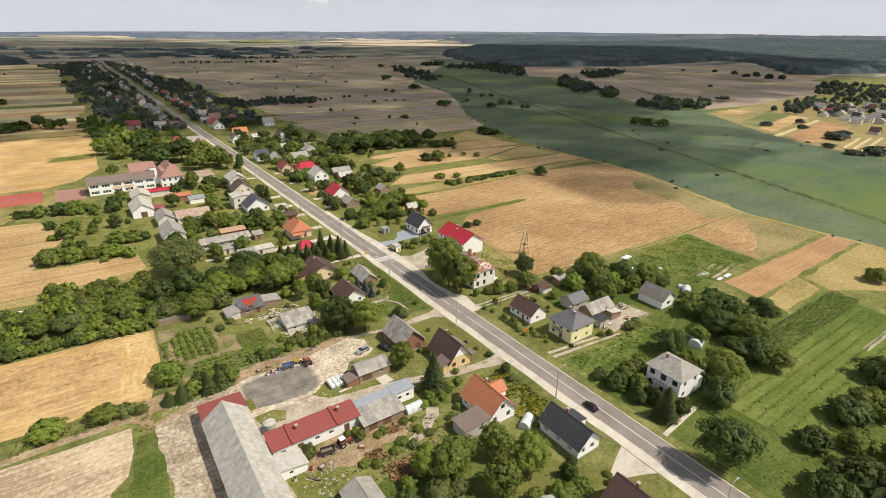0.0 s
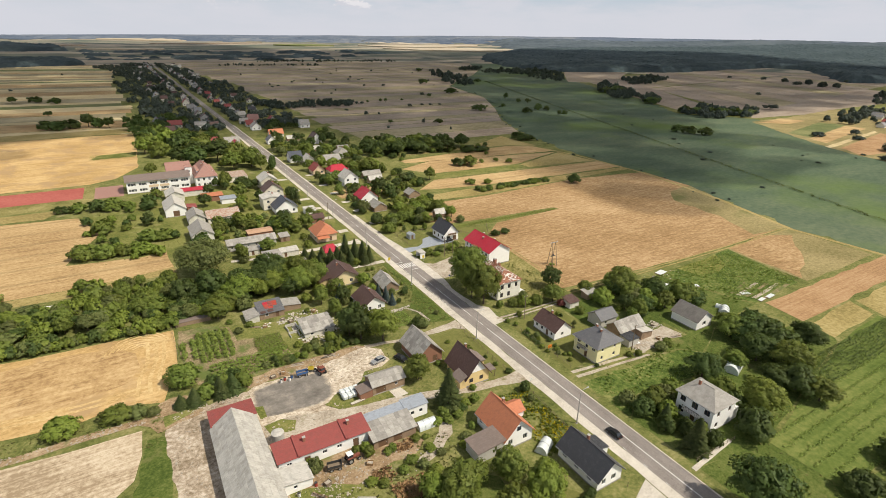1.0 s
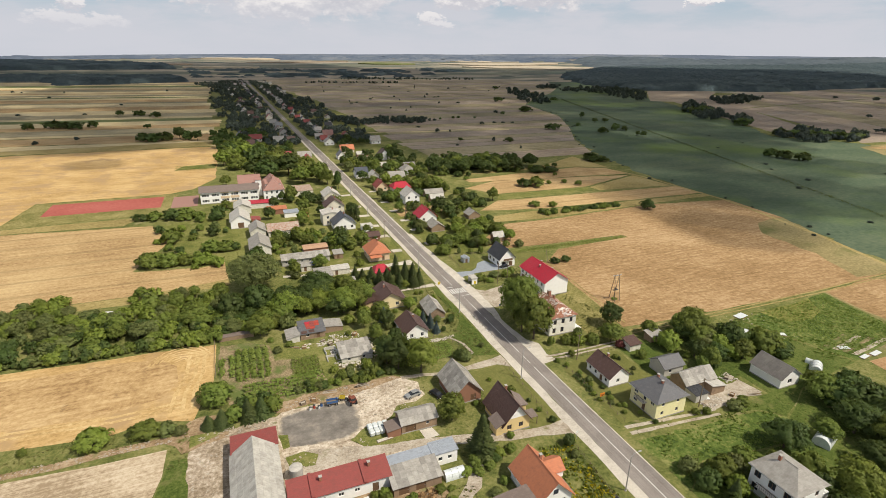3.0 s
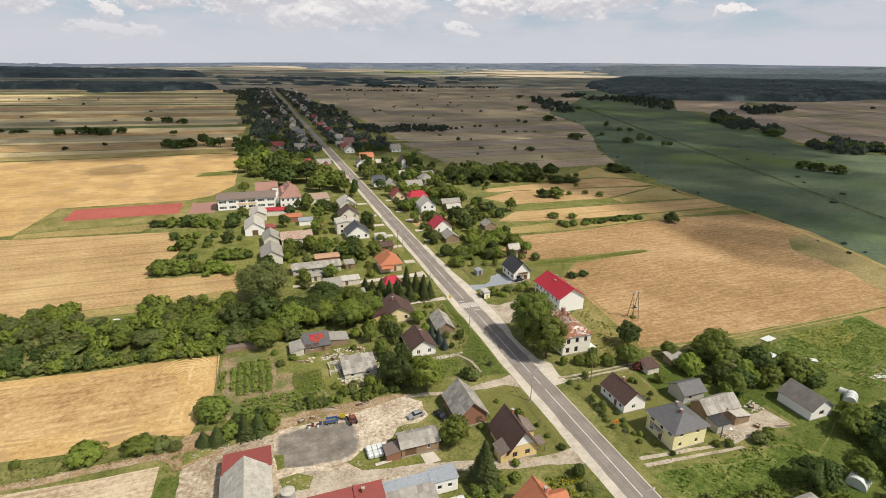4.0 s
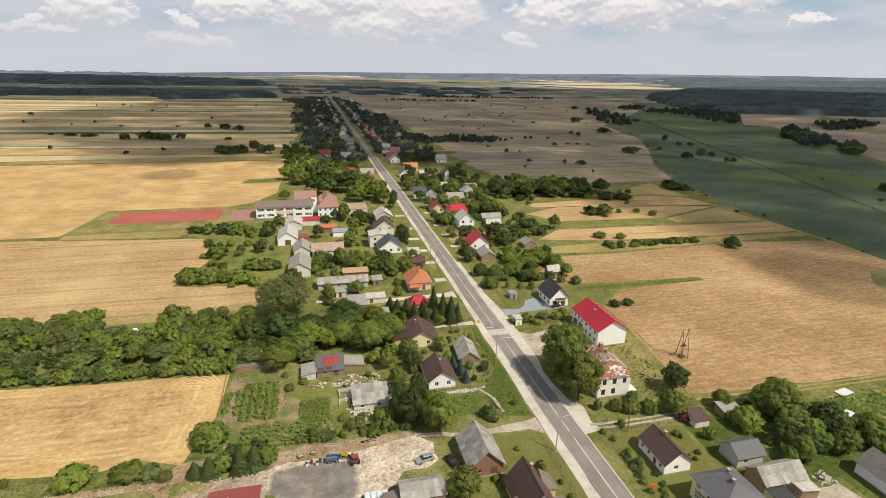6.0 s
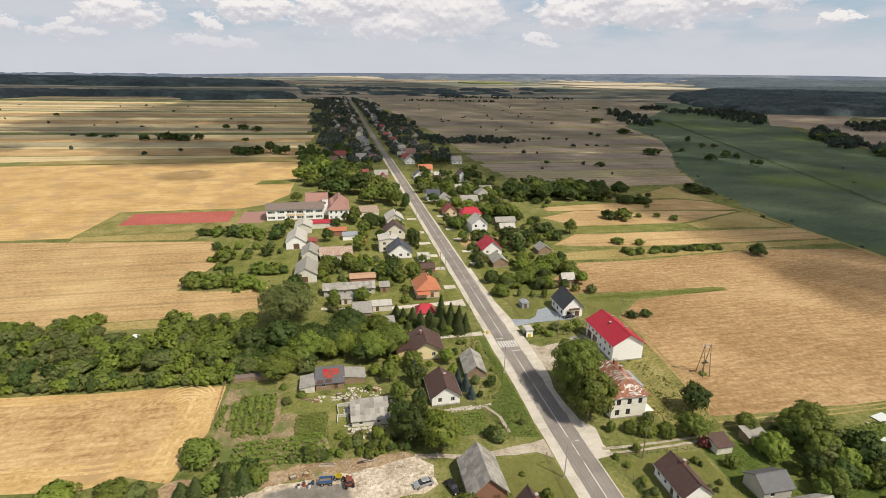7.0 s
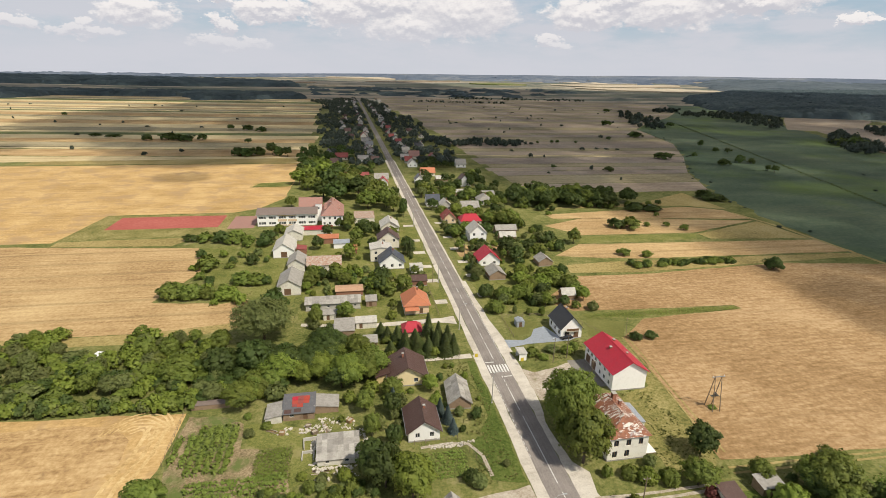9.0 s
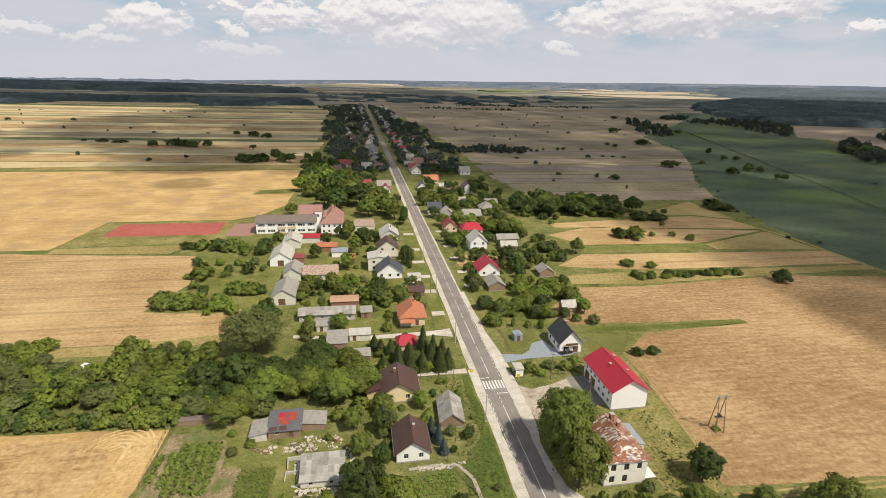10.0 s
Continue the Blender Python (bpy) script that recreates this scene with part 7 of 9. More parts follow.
plants("bush", [(-106.9, 181.2, 4.6, 5), (-99.0, 179.8, 5.2, 6), (-92.7, 182.4, 5.2, 6), (-113.4, 182.5, 4.0, 4), (-86.9, 178.1, 4.1, 4), (-78.8, 171.7, 4.8, 6), (-93.7, 176.2, 4.1, 4), (-77.7, 179.2, 4.4, 6), (-74, 192, 3.5, 5)], [0, 2])
plants("tree", [(7.8, 182.7, 2.4, 7), (11.6, 274.8, 5.5, 8), (24.5, 266.8, 6.2, 8), (37.9, 255.5, 5.3, 8), (48.2, 247.3, 4.5, 7), (22.8, 224.8, 5.0, 7), (37.0, 231.8, 4.2, 6), (43.4, 193.5, 5.7, 9), (47.4, 181.7, 2.2, 8), (30.3, 147.2, 4.8, 9),
                (33.4, 144.0, 4.2, 7), (42.4, 151.3, 3.8, 6), (52.1, 162.9, 2.9, 6), (9.9, 231.4, 4.2, 7), (7.6, 262.9, 4.0, 8), (36.5, 199.2, 7.0, 8), (47.9, 199.4, 5.5, 8), (67.8, 158.6, 4.1, 8), (56.2, 163.1, 5.6, 6), (31.6, 137.3, 4.3, 7)])
plants("tree", [(83.0, 253.8, 10.1, 13), (98.2, 245.4, 8.9, 10), (116.0, 249.3, 10.3, 10), (120.4, 225.3, 6.5, 11), (73.5, 259.2, 7.9, 9), (66, 250, 7, 8), (90, 262, 8, 9), (106, 258, 8, 9), (110.1, 180.1, 7.0, 7), (102.8, 182.6, 5.4, 6),
                (201.1, 241.6, 10.2, 7), (140.9, 114.3, 4.9, 6)], [1, 3, 1, 3, 0, 0, 1, 0, 2, 1, 1, 3])
plants("bush", [(134.9, 218.7, 8.7, 5), (144.5, 216.1, 7.7, 4), (122, 183.5, 2.3, 3), (133.4, 182.6, 2.4, 3), (138.4, 174, 2.8, 4), (207.2, 236.2, 6.4, 5), (139.9, 202.9, 1.7, 3), (75.5, 211.5, 2, 3), (83.8, 139.4, 3.5, 4), (93.8, 136.2, 3, 3.5),
                (8.6, 88.7, 3.6, 5.5), (8.6, 102.1, 3.6, 5.5), (14.6, 98.5, 4.2, 6), (23.1, 100.2, 4.5, 6), (31.6, 107.9, 4.7, 6), (38.5, 110.2, 4.8, 6), (42.6, 105.4, 5, 6.5), (8.7, 118, 2.6, 5), (42.6, 99.4, 4.1, 5), (24.7, 94.6, 2.7, 4),
                (45.9, 148.2, 4.6, 5), (56, 149.6, 3.9, 5)], [2, 2, 0, 0, 0, 2, 0, 0, 0, 1, 0, 2, 0, 0, 1, 0, 0, 2, 0, 0, 0, 2])
plants("spruce", [(9.2, 126.5, 1.7, 6)])


# ---- far village, woods and hedges ----
def far_house(x, y, seed):
    rnd = random.Random(seed)
    wl = rnd.choice([GREYWALL, CREAM, OLDWALL, GREYWALL, OLDWALL, GREYWALL, GREYWALL])
    rf = rnd.choice([R_ASBEST, R_BROWN, R_GREY, R_BROWN, R_ASBEST, R_RUST, R_DARK, R_ASBEST, R_GREY, R_DARK])
    w, l = rnd.uniform(5.6, 7.4), rnd.uniform(6.5, 9)
    e = rnd.choice([2.5, 2.8, 2.6, 4.2])
    names = {"weathered_fibre_cement": "weathered grey", "pale_fibre_cement": "pale grey", "grey_sheet": "grey", "brown_sheet": "brown", "orange_tile": "orange tiled", "dull_red_sheet": "dull red", "anthracite_sheet": "dark"}
    walls = {"white_render": "white", "cream_render": "cream", "old_render": "worn pale", "peach_render": "peach", "grey_render": "grey", "yellow_render": "yellow"}
    house("house", f"{walls[wl.name]} village house with a {names[rf.name]} gabled roof", x, y, w, l, e, e + rnd.uniform(2.2, 3.6), wl, rf, rnd.choice(["y", "y", "x"]), 0.5,
          south=two(w, 1.0, 1.2, 1.3, 2), chim=[(0.8, 0.6)], base=0, group="houses of the far village")


def far_village():
    rnd = random.Random(8)
    G = "village houses along the road"
    house("house", "white house with a bright red roof beside the road", 18.6, 137.6, 9.0, 9.0, 2.8, 6.6, WHITE, R_RED, "y", 0.6, south=[(2.2, 0.9, 1.1, 1.2), (6.6, 0.9, 1.1, 1.2)], west=two(9), chim=[(0.8, 1.0)], group=G)
    house("house", "tall white house with a pale grey roof beside the road", 21.6, 170.4, 8.2, 9.6, 5.0, 8.6, WHITE, R_PALE, "y", 0.5, south=two(8.2) + two(8.2, 3.4), west=two(9.6) + two(9.6, 3.4), chim=[(0.8, 1.0)], group=G)
    house("house", "low house with a red hipped roof beside the road", 25.0, 198.4, 11.0, 8.4, 2.9, 5.6, CREAM, R_RED, "x", 0.5, 0.4, south=two(11, n=3), chim=[(1.0, 0.6)], group=G)
    house("house", "peach house with a red gabled roof beside the road", 14.2, 204.6, 7.0, 9.0, 2.9, 6.2, PEACH, R_RUST, "y", 0.6, south=two(7), west=two(9), chim=[(0.8, 1.0)], group=G)
    house("house", "yellow house with a pale grey roof beside the road", 31.0, 226.6, 10.4, 8.2, 3.2, 6.0, YELLOW, R_ASBEST, "x", 0.5, south=two(10.4, n=3), chim=[(0.8, 0.6)], group=G)
    house("house", "white house with a slate-blue roof beside the road", 11.4, 243.0, 8.0, 9.0, 3.4, 6.8, WHITE, R_BLUE, "x", 0.5, south=two(8), chim=[(0.8, 0.6)], group=G)
    house("house", "grey house with a pale roof behind spruces", 17.4, 231.6, 7.4, 8.0, 3.0, 6.2, GREYWALL, R_PALE, "y", 0.5, south=two(7.4), chim=[(0.8, 0.6)], group=G)
    house("house", "white house with a steep dark brown roof", 43.6, 300.4, 9.0, 9.4, 3.4, 8.2, WHITE, R_BROWN, "y", 0.5, south=two(9), chim=[(0.8, 1.0)], group=G)
    house("house", "house with a weathered grey hipped roof among trees", 45.0, 244.6, 9.0, 9.0, 3.0, 6.2, GREYWALL, R_ASBEST, "y", 0.5, 0.5, south=two(9), chim=[(0.8, 0.6)], group=G)
    house("house", "small white house with a dark roof beside the road", 12.4, 312.6, 6.0, 8.0, 3.2, 6.4, WHITE, R_SLATE, "y", 0.5, south=two(6), chim=[(0.8, 1.0)], group=G)
    house("house", "long house with an orange-red roof beside the road", 23.2, 341.0, 11.0, 8.0, 3.0, 6.4, CREAM, R_ORANGE, "x", 0.5, south=two(11, n=3), chim=[(0.8, 0.6)], group=G)
    house("house", "white house with a pale gabled roof beside the road", 16.2, 384.0, 8.0, 9.0, 3.2, 6.6, WHITE, R_ASBEST, "y", 0.5, south=two(8), chim=[(0.8, 1.0)], group=G)
    house("house", "house with a broad rose tiled roof beside the road", 23.0, 427.0, 9.4, 9.0, 3.4, 7.8, CREAM, R_PINK, "x", 0.5, south=two(9.4), chim=[(0.8, 0.6)], group=G)
    house("house", "pale house with a grey gabled roof behind gardens", 58.4, 380.0, 8.6, 9.0, 3.2, 7.0, WHITE, R_ASBEST, "x", 0.5, south=two(8.6), chim=[(0.8, 0.6)], group=G)
    house("house", "long low house with a dull red roof among trees", -34.0, 329.0, 20.0, 7.0, 2.8, 5.4, CREAM, R_RUST, "x", 0.4, south=two(20, n=5), chim=[(0.8, 0.6)], group=G)
    house("house", "house with a weathered pale roof beside the road", -15.0, 320.6, 10.0, 8.0, 2.8, 6.0, CREAM, R_ASBEST, "x", 0.5, south=two(10), chim=[(0.8, 0.6)], group=G)
    house("house", "white house with a red roof beside the road", -14.6, 306.0, 6.4, 7.4, 2.8, 6.2, WHITE, R_RED, "y", 0.5, south=two(6.4), chim=[(0.8, 1.0)], group=G)
    house("shed", "small white shed with a pale flat roof", -13.8, 275.0, 5.6, 6.0, 2.4, 3.4, WHITE, R_PALE, "y", 0.3, category="shed")
    house("house", "white house with a grey roof beside the stubble", -25.6, 411.0, 9.0, 8.0, 3.4, 6.0, WHITE, R_ASBEST, "x", 0.5, south=two(9), chim=[(0.8, 0.6)], group=G)
    house("house", "long house with a dark red roof beside the stubble", -45.0, 425.0, 11.0, 8.0, 3.0, 6.4, CREAM, R_RUST, "x", 0.5, south=two(11, n=3), chim=[(0.8, 0.6)], group=G)
    for i, (x, y, w, l, rf) in enumerate(((17.6, 121.4, 6.6, 8.4, R_ASBEST), (42.5, 133.0, 6.2, 6.6, R_ASBEST), (39.6, 180.4, 11, 5, R_ASBEST), (37.0, 168.6, 8, 4, R_PALE), (38, 96.6, 5, 3.4, R_PALE), (52, 262, 8, 6, R_ASBEST), (30.6, 318, 9, 5, R_PALE), (33, 268, 7, 4, R_PALE))):
        house("shed", "shed with a grey fibre-cement roof among garden trees", x, y, w, l, 2.2, 4.2, PLANKS, rf, "y" if i < 2 else "x", 0.3, category="shed")
    y = 400.0
    i = 0
    while y < 1590:
        for side in (-1, 1):
            far_house(side * rnd.uniform(13, 22), y + rnd.uniform(-5, 5), 200 + i)
            if rnd.random() < 0.5:
                far_house(side * rnd.uniform(34, 58), y + rnd.uniform(-6, 6), 700 + i)
            i += 1
        y += rnd.uniform(22, 34)
    west = [(390, 60), (456, 69), (630, 78), (894, 95), (1241, 93), (1400, 120), (1466, 145), (1620, 60)]
    east = [(390, 60), (467, 80), (622, 83), (838, 81), (1015, 55), (1229, 60), (1480, 24), (1620, 14)]
    rows = []
    for _ in range(2400):
        y = rnd.uniform(390, 1620)
        side = -1 if rnd.random() < 0.52 else 1
        rim = np.interp(y, *zip(*(west if side < 0 else east)))
        x = side * rnd.uniform(7.5, rim)
        lump = noise.noise(Vector((x * 0.03, y * 0.022, 4.0)))
        h = rnd.uniform(3.0, 6.4) + 5.0 * max(0, lump)
        if lump < -0.42 or abs(x) > rim * (0.9 + 0.5 * lump) or not free_spot(x, y, h * 0.3):
            continue
        rows.append(("bush", rnd.choice([0, 1, 2, 3]), x, y, h * rnd.uniform(0.5, 0.72), h))
    merged_plants("village_trees", "garden trees crowding round the far village houses", rows, HAZED_VILLAGE_LEAF)


far_village()
# gardens along the road further on
scatter("bush", 9, 60, 150, 300, 46, 2.5, 5.5, 0.6, seed=11, group="garden shrubs", joined="leafy shrubs among the farther village plots")
scatter("bush", -56, -10, 112, 205, 44, 1.6, 4.0, 0.6, seed=12, group="garden shrubs", joined="leafy shrubs among the farther village plots")
scatter("bush", -50, -12, 300, 390, 24, 3, 6, 0.6, seed=13, group="garden shrubs", joined="leafy shrubs among the farther village plots")
scatter("tree", -84, -34, 392, 470, 34, 5, 9, 0.55, kinds=[1, 3, 0], seed=22, group="garden trees", joined="leafy garden trees among the farther village plots")
scatter("tree", 10, 70, 205, 390, 46, 5, 9, 0.5, seed=14, group="garden trees", joined="leafy garden trees among the farther village plots")
scatter("bush", 80, 128, 123, 127.5, 60, 1.8, 3.0, 0.75, kinds=[0, 2], seed=15, group="shrub row in the field", joined="leafy shrubs among the farther village plots")
scatter("tree", 9, 46, 90, 124, 22, 4.5, 7, 0.5, seed=16, group="garden trees")
scatter("tree", 60, 142, 226, 262, 46, 6.5, 12, 0.52, kinds=[1, 3, 1, 0], seed=19, group="small wood beside the fields", joined="leafy garden trees among the farther village plots")
scatter("bush", 58, 160, 222, 232, 26, 2.5, 4.5, 0.7, kinds=[2, 0], seed=21, group="small wood beside the fields", joined="leafy shrubs among the farther village plots")
scatter("bush", -62, -36, 13.6, 17.5, 26, 1.0, 2.4, 0.65, seed=41, group="garden shrubs")
scatter("tree", 36, 58, -16, 4, 16, 4.0, 6.5, 0.55, kinds=[0, 1, 5, 4], seed=42, group="orchard trees")
scatter("bush", 28, 60, -16, 5, 22, 1.6, 3.4, 0.65, seed=43, group="orchard shrubs")
scatter("tree", -64, -29, 47, 70, 22, 5.5, 9.5, 0.5, kinds=[4, 0, 2, 4, 1], seed=31, group="garden trees")
scatter("bush", -44, -28, 12, 50, 26, 1.8, 4.0, 0.6, seed=32, group="garden shrubs", joined="leafy shrubs among the farther village plots")
scatter("bush", -24, -9, 36, 52, 12, 1.2, 2.8, 0.6, seed=33, group="garden shrubs")
scatter("bush", -57, -28, 106, 134, 40, 1.6, 3.6, 0.65, seed=34, group="garden shrubs", joined="leafy shrubs among the farther village plots")
scatter("tree", -58, -12, 110, 205, 26, 4.0, 7.5, 0.5, seed=35, group="garden trees", joined="leafy garden trees among the farther village plots")
scatter("bush", 9, 48, 86, 165, 46, 1.8, 4.0, 0.65, seed=36, group="garden shrubs", joined="leafy shrubs among the farther village plots")
scatter("tree", 9, 44, 126, 205, 18, 4.0, 7.5, 0.5, seed=37, group="garden trees", joined="leafy garden trees among the farther village plots")
scatter("bush", -104, -62, 106, 176, 26, 2.0, 4.5, 0.7, seed=38, group="orchard shrubs", joined="leafy shrubs among the farther village plots")
scatter("bush", -57, -10, 62, 112, 46, 1.4, 3.4, 0.65, seed=51, group="garden shrubs", joined="leafy shrubs among the village plots")
scatter("tree", -56, -30, 84, 132, 14, 4.0, 6.5, 0.5, kinds=[0, 4, 2], seed=52, group="garden trees")
scatter("bush", 8, 46, 112, 215, 52, 1.4, 3.6, 0.65, seed=53, group="garden shrubs", joined="leafy shrubs among the village plots")
scatter("tree", 8, 56, 205, 330, 40, 4.5, 8.5, 0.5, kinds=[0, 4, 2, 1], seed=54, group="garden trees", joined="leafy garden trees among the farther village plots")
scatter("tree", -36, -9, 205, 300, 16, 4.5, 8.0, 0.5, kinds=[0, 4, 2, 1], seed=55, group="garden trees", joined="leafy garden trees among the farther village plots")
scatter("bush", -34, -8, -30, 60, 22, 1.0, 2.2, 0.6, seed=17, group="garden shrubs")
scatter("bush", 8, 27, -22, 2, 14, 0.8, 1.8, 0.6, seed=18, group="garden shrubs")

plants("tree", [(-260.2, 568.8, 7.0, 9), (-239.8, 576.6, 11.0, 9), (-217.2, 566.0, 10.7, 8), (-203.8, 576.6, 6.9, 8), (-141.6, 454.8, 8.7, 9), (-124.9, 455.0, 10.3, 9), (-111.5, 459.4, 6.9, 12), (-95.9, 444.5, 5.7, 10), (-193.4, 684.4, 5.5, 8),
                (-171.3, 686.4, 8.9, 8), (-150.6, 665.4, 8.7, 8), (-147.3, 543.6, 4.0, 6), (-603.0, 920.9, 5.2, 5), (-501.3, 916.3, 4.9, 6), (-331.0, 614.0, 8.7, 4), (-308.4, 604.6, 9.4, 4), (-133, 449, 9, 9), (-228, 572, 9, 8), (-104, 452, 7, 10)], [1, 3, 1, 0], True)
plants("tree", [(278.1, 414.5, 11.2, 8), (368.3, 454.3, 4.3, 7), (380.1, 449.2, 3.9, 7), (326.3, 432.1, 3.6, 5), (318.4, 376.1, 7.4, 7), (346.5, 388.9, 6.6, 9), (353.5, 381.4, 5, 7), (338, 342.5, 2.9, 6), (338.2, 334.4, 3.9, 7), (381.2, 498.6, 3.7, 10),
                (185.5, 349.9, 5.5, 5), (140.2, 366, 2.7, 4), (302.4, 578.6, 4.3, 5), (591, 1148.9, 10.7, 8), (408, 791.9, 12.5, 9), (357.3, 608.7, 12.7, 9), (527.8, 784.7, 9.3, 7), (237.1, 536.4, 2.2, 4), (214, 537.8, 2.6, 5), (206.6, 537.6, 2.5, 5),
                (187.5, 535.1, 2.1, 4), (537.9, 376.7, 12.1, 11)], [1, 3, 0], True)
plants("tree", [(365.3, 196.8, 8, 8), (371, 184.6, 8, 8), (363.5, 208.7, 7, 8), (498.8, 298.6, 10, 9), (506, 287, 11, 9), (517, 278, 11, 9), (527, 268.8, 11, 9), (536, 258, 11, 9), (545, 248.8, 11, 9), (606, 500, 14, 13), (617, 512, 16, 13), (630, 522, 15, 13),
                (600, 518, 13, 12)], [1, 3], True)


def woodland(name, label, inside, x0, x1, y0, y1, spacing, h0, h1, seed, gaps=0.0, material=None):
    """A far wood: one uneven canopy of treetops that drops to the ground along a ragged rim."""
    rs = np.random.RandomState(seed)
    nx, ny = int((x1 - x0) / spacing) + 1, int((y1 - y0) / spacing) + 1
    full = np.zeros((nx, ny), bool)
    for i in range(nx):
        for j in range(ny):
            x, y = x0 + i * spacing, y0 + j * spacing
            q = Vector((x * 0.014, y * 0.014, seed))
            w = 2.2 * spacing
            if inside(x + w * noise.noise(q), y + w * noise.noise(q + Vector((0, 0, 7)))):
                full[i, j] = noise.noise(Vector((x * 0.011, y * 0.011, seed + 40))) > gaps * 1.6 - 0.8 if gaps else True
    vs, ids, fs = [], {}, []

    def vertex(i, j):
        if (i, j) not in ids:
            core = full[max(0, i - 1):i + 2, max(0, j - 1):j + 2]
            x, y = x0 + (i + rs.uniform(-0.42, 0.42)) * spacing, y0 + (j + rs.uniform(-0.42, 0.42)) * spacing
            top = rs.uniform(h0, h1) if full[i, j] else 0.0
            if full[i, j] and not core.all():
                top *= rs.uniform(0.45, 0.9)
            ids[(i, j)] = len(vs)
            vs.append((x, y, land_height(x, y) + (top if full[i, j] else -0.4)))
        return ids[(i, j)]

    for i in range(nx - 1):
        for j in range(ny - 1):
            if full[i:i + 2, j:j + 2].any():
                q = [vertex(i, j), vertex(i + 1, j), vertex(i + 1, j + 1), vertex(i, j + 1)]
                fs += [(q[0], q[1], q[2]), (q[0], q[2], q[3])] if (i + j) % 2 else [(q[0], q[1], q[3]), (q[1], q[2], q[3])]
    ob = mesh_ob(name, vs, fs, material or HAZED_CANOPY)
    ob.data.shade_smooth()
    return tagged(ob, label, "woodland", kind="stuff")


def in_poly(pts):
    def test(x, y):
        c = False
        for (x0, y0), (x1, y1) in zip(pts, pts[1:] + pts[:1]):
            if (y0 > y) != (y1 > y) and x < (x1 - x0) * (y - y0) / (y1 - y0) + x0:
                c = not c
        return c
    return test


def grove(label, pts, n, h0, h1, seed, material=None):
    """A copse near enough for its single crowns to be told apart."""
    inside, rnd, rows = in_poly(pts), random.Random(seed), []
    xs, ys = [q[0] for q in pts], [q[1] for q in pts]
    while len(rows) < n:
        x, y = rnd.uniform(min(xs), max(xs)), rnd.uniform(min(ys), max(ys))
        if inside(x + rnd.uniform(-5, 5), y + rnd.uniform(-5, 5)):
            h = rnd.uniform(h0, h1)
            rows.append(("bush", rnd.randrange(4), x, y, h * rnd.uniform(0.42, 0.62), h))
    merged_plants("copse", label, rows, material or HAZED_WOODLAND)


def wood(label, pts, spacing, h0, h1, seed, gaps=0.0, material=None):
    xs, ys = [q[0] for q in pts], [q[1] for q in pts]
    m = 4 * spacing
    woodland("wood", label, in_poly(pts), min(xs) - m, max(xs) + m, min(ys) - m, max(ys) + m, spacing, h0, h1, seed, gaps, material)


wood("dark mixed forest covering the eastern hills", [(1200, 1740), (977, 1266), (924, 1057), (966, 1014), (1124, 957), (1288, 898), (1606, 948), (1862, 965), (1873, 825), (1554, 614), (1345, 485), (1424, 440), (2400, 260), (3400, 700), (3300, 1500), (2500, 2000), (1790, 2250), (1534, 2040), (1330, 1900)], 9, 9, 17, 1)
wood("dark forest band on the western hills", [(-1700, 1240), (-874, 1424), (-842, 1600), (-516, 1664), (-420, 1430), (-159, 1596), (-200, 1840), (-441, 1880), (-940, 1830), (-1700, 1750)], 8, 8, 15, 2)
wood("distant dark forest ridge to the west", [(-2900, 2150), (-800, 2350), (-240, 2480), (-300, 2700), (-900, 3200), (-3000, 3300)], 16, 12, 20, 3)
wood("wooded slope rising behind the eastern forest", [(1790, 2250), (2500, 2000), (3300, 1500), (3400, 300), (4350, 300), (4300, 1700), (3400, 2900), (2500, 3350), (2050, 2900)], 26, 8, 15, 17, 0.15, HAZED_SLOPE)
grove("tree belt before the eastern forest", [(700, 1032), (757, 1090), (875, 1110), (924, 1057), (870, 920), (700, 725), (672, 722), (745, 919)], 150, 6, 13, 4)
grove("spinney beside the valley meadow", [(700, 625), (712, 612), (588, 445), (556, 426), (542, 437), (610, 542)], 80, 7, 14, 5)
grove("spinney among the fields beyond the meadow", [(860, 720), (1000, 760), (1020, 720), (872, 628), (760, 600)], 90, 6, 12, 6)
grove("small round copse beside the meadow", [(585, 430), (600, 424), (550, 372), (524, 380)], 36, 7, 12, 7)
grove("dense copse at the rim of the meadow", [(512, 312), (548, 310), (590, 262), (545, 236), (476, 250), (478, 285)], 70, 5, 11, 8)
grove("tree belt along the valley meadow", [(600, 1060), (600, 1000), (500, 739), (455, 712), (441, 760), (490, 890), (560, 1050)], 80, 5, 13, 9)
grove("copse on the valley floor", [(760, 1200), (850, 1230), (743, 1110), (690, 1110)], 40, 6, 12, 10)
grove("long tree belt beyond the far houses", [(62, 515), (100, 512), (160, 512), (172, 545), (117, 562), (66, 556)], 120, 4, 7.5, 11)
grove("grove round the hamlet beyond the meadow", [(575, 188), (683, 205), (800, 226), (1100, 330), (1150, 230), (900, 160), (700, 90), (575, 140)], 260, 4, 10, 12, HAZED_VILLAGE_LEAF)
grove("trees round a distant hamlet", [(300, 1690), (520, 1660), (760, 1640), (780, 1720), (340, 1790)], 90, 4, 9, 13)
grove("low dark trees on the plain", [(150, 1480), (420, 1440), (430, 1480), (180, 1530)], 50, 3, 8, 14)
wood("patchy woods on the far plain", [(-150, 1900), (600, 1850), (1000, 2100), (900, 2420), (-200, 2450)], 10, 4, 10, 16, 0.6)
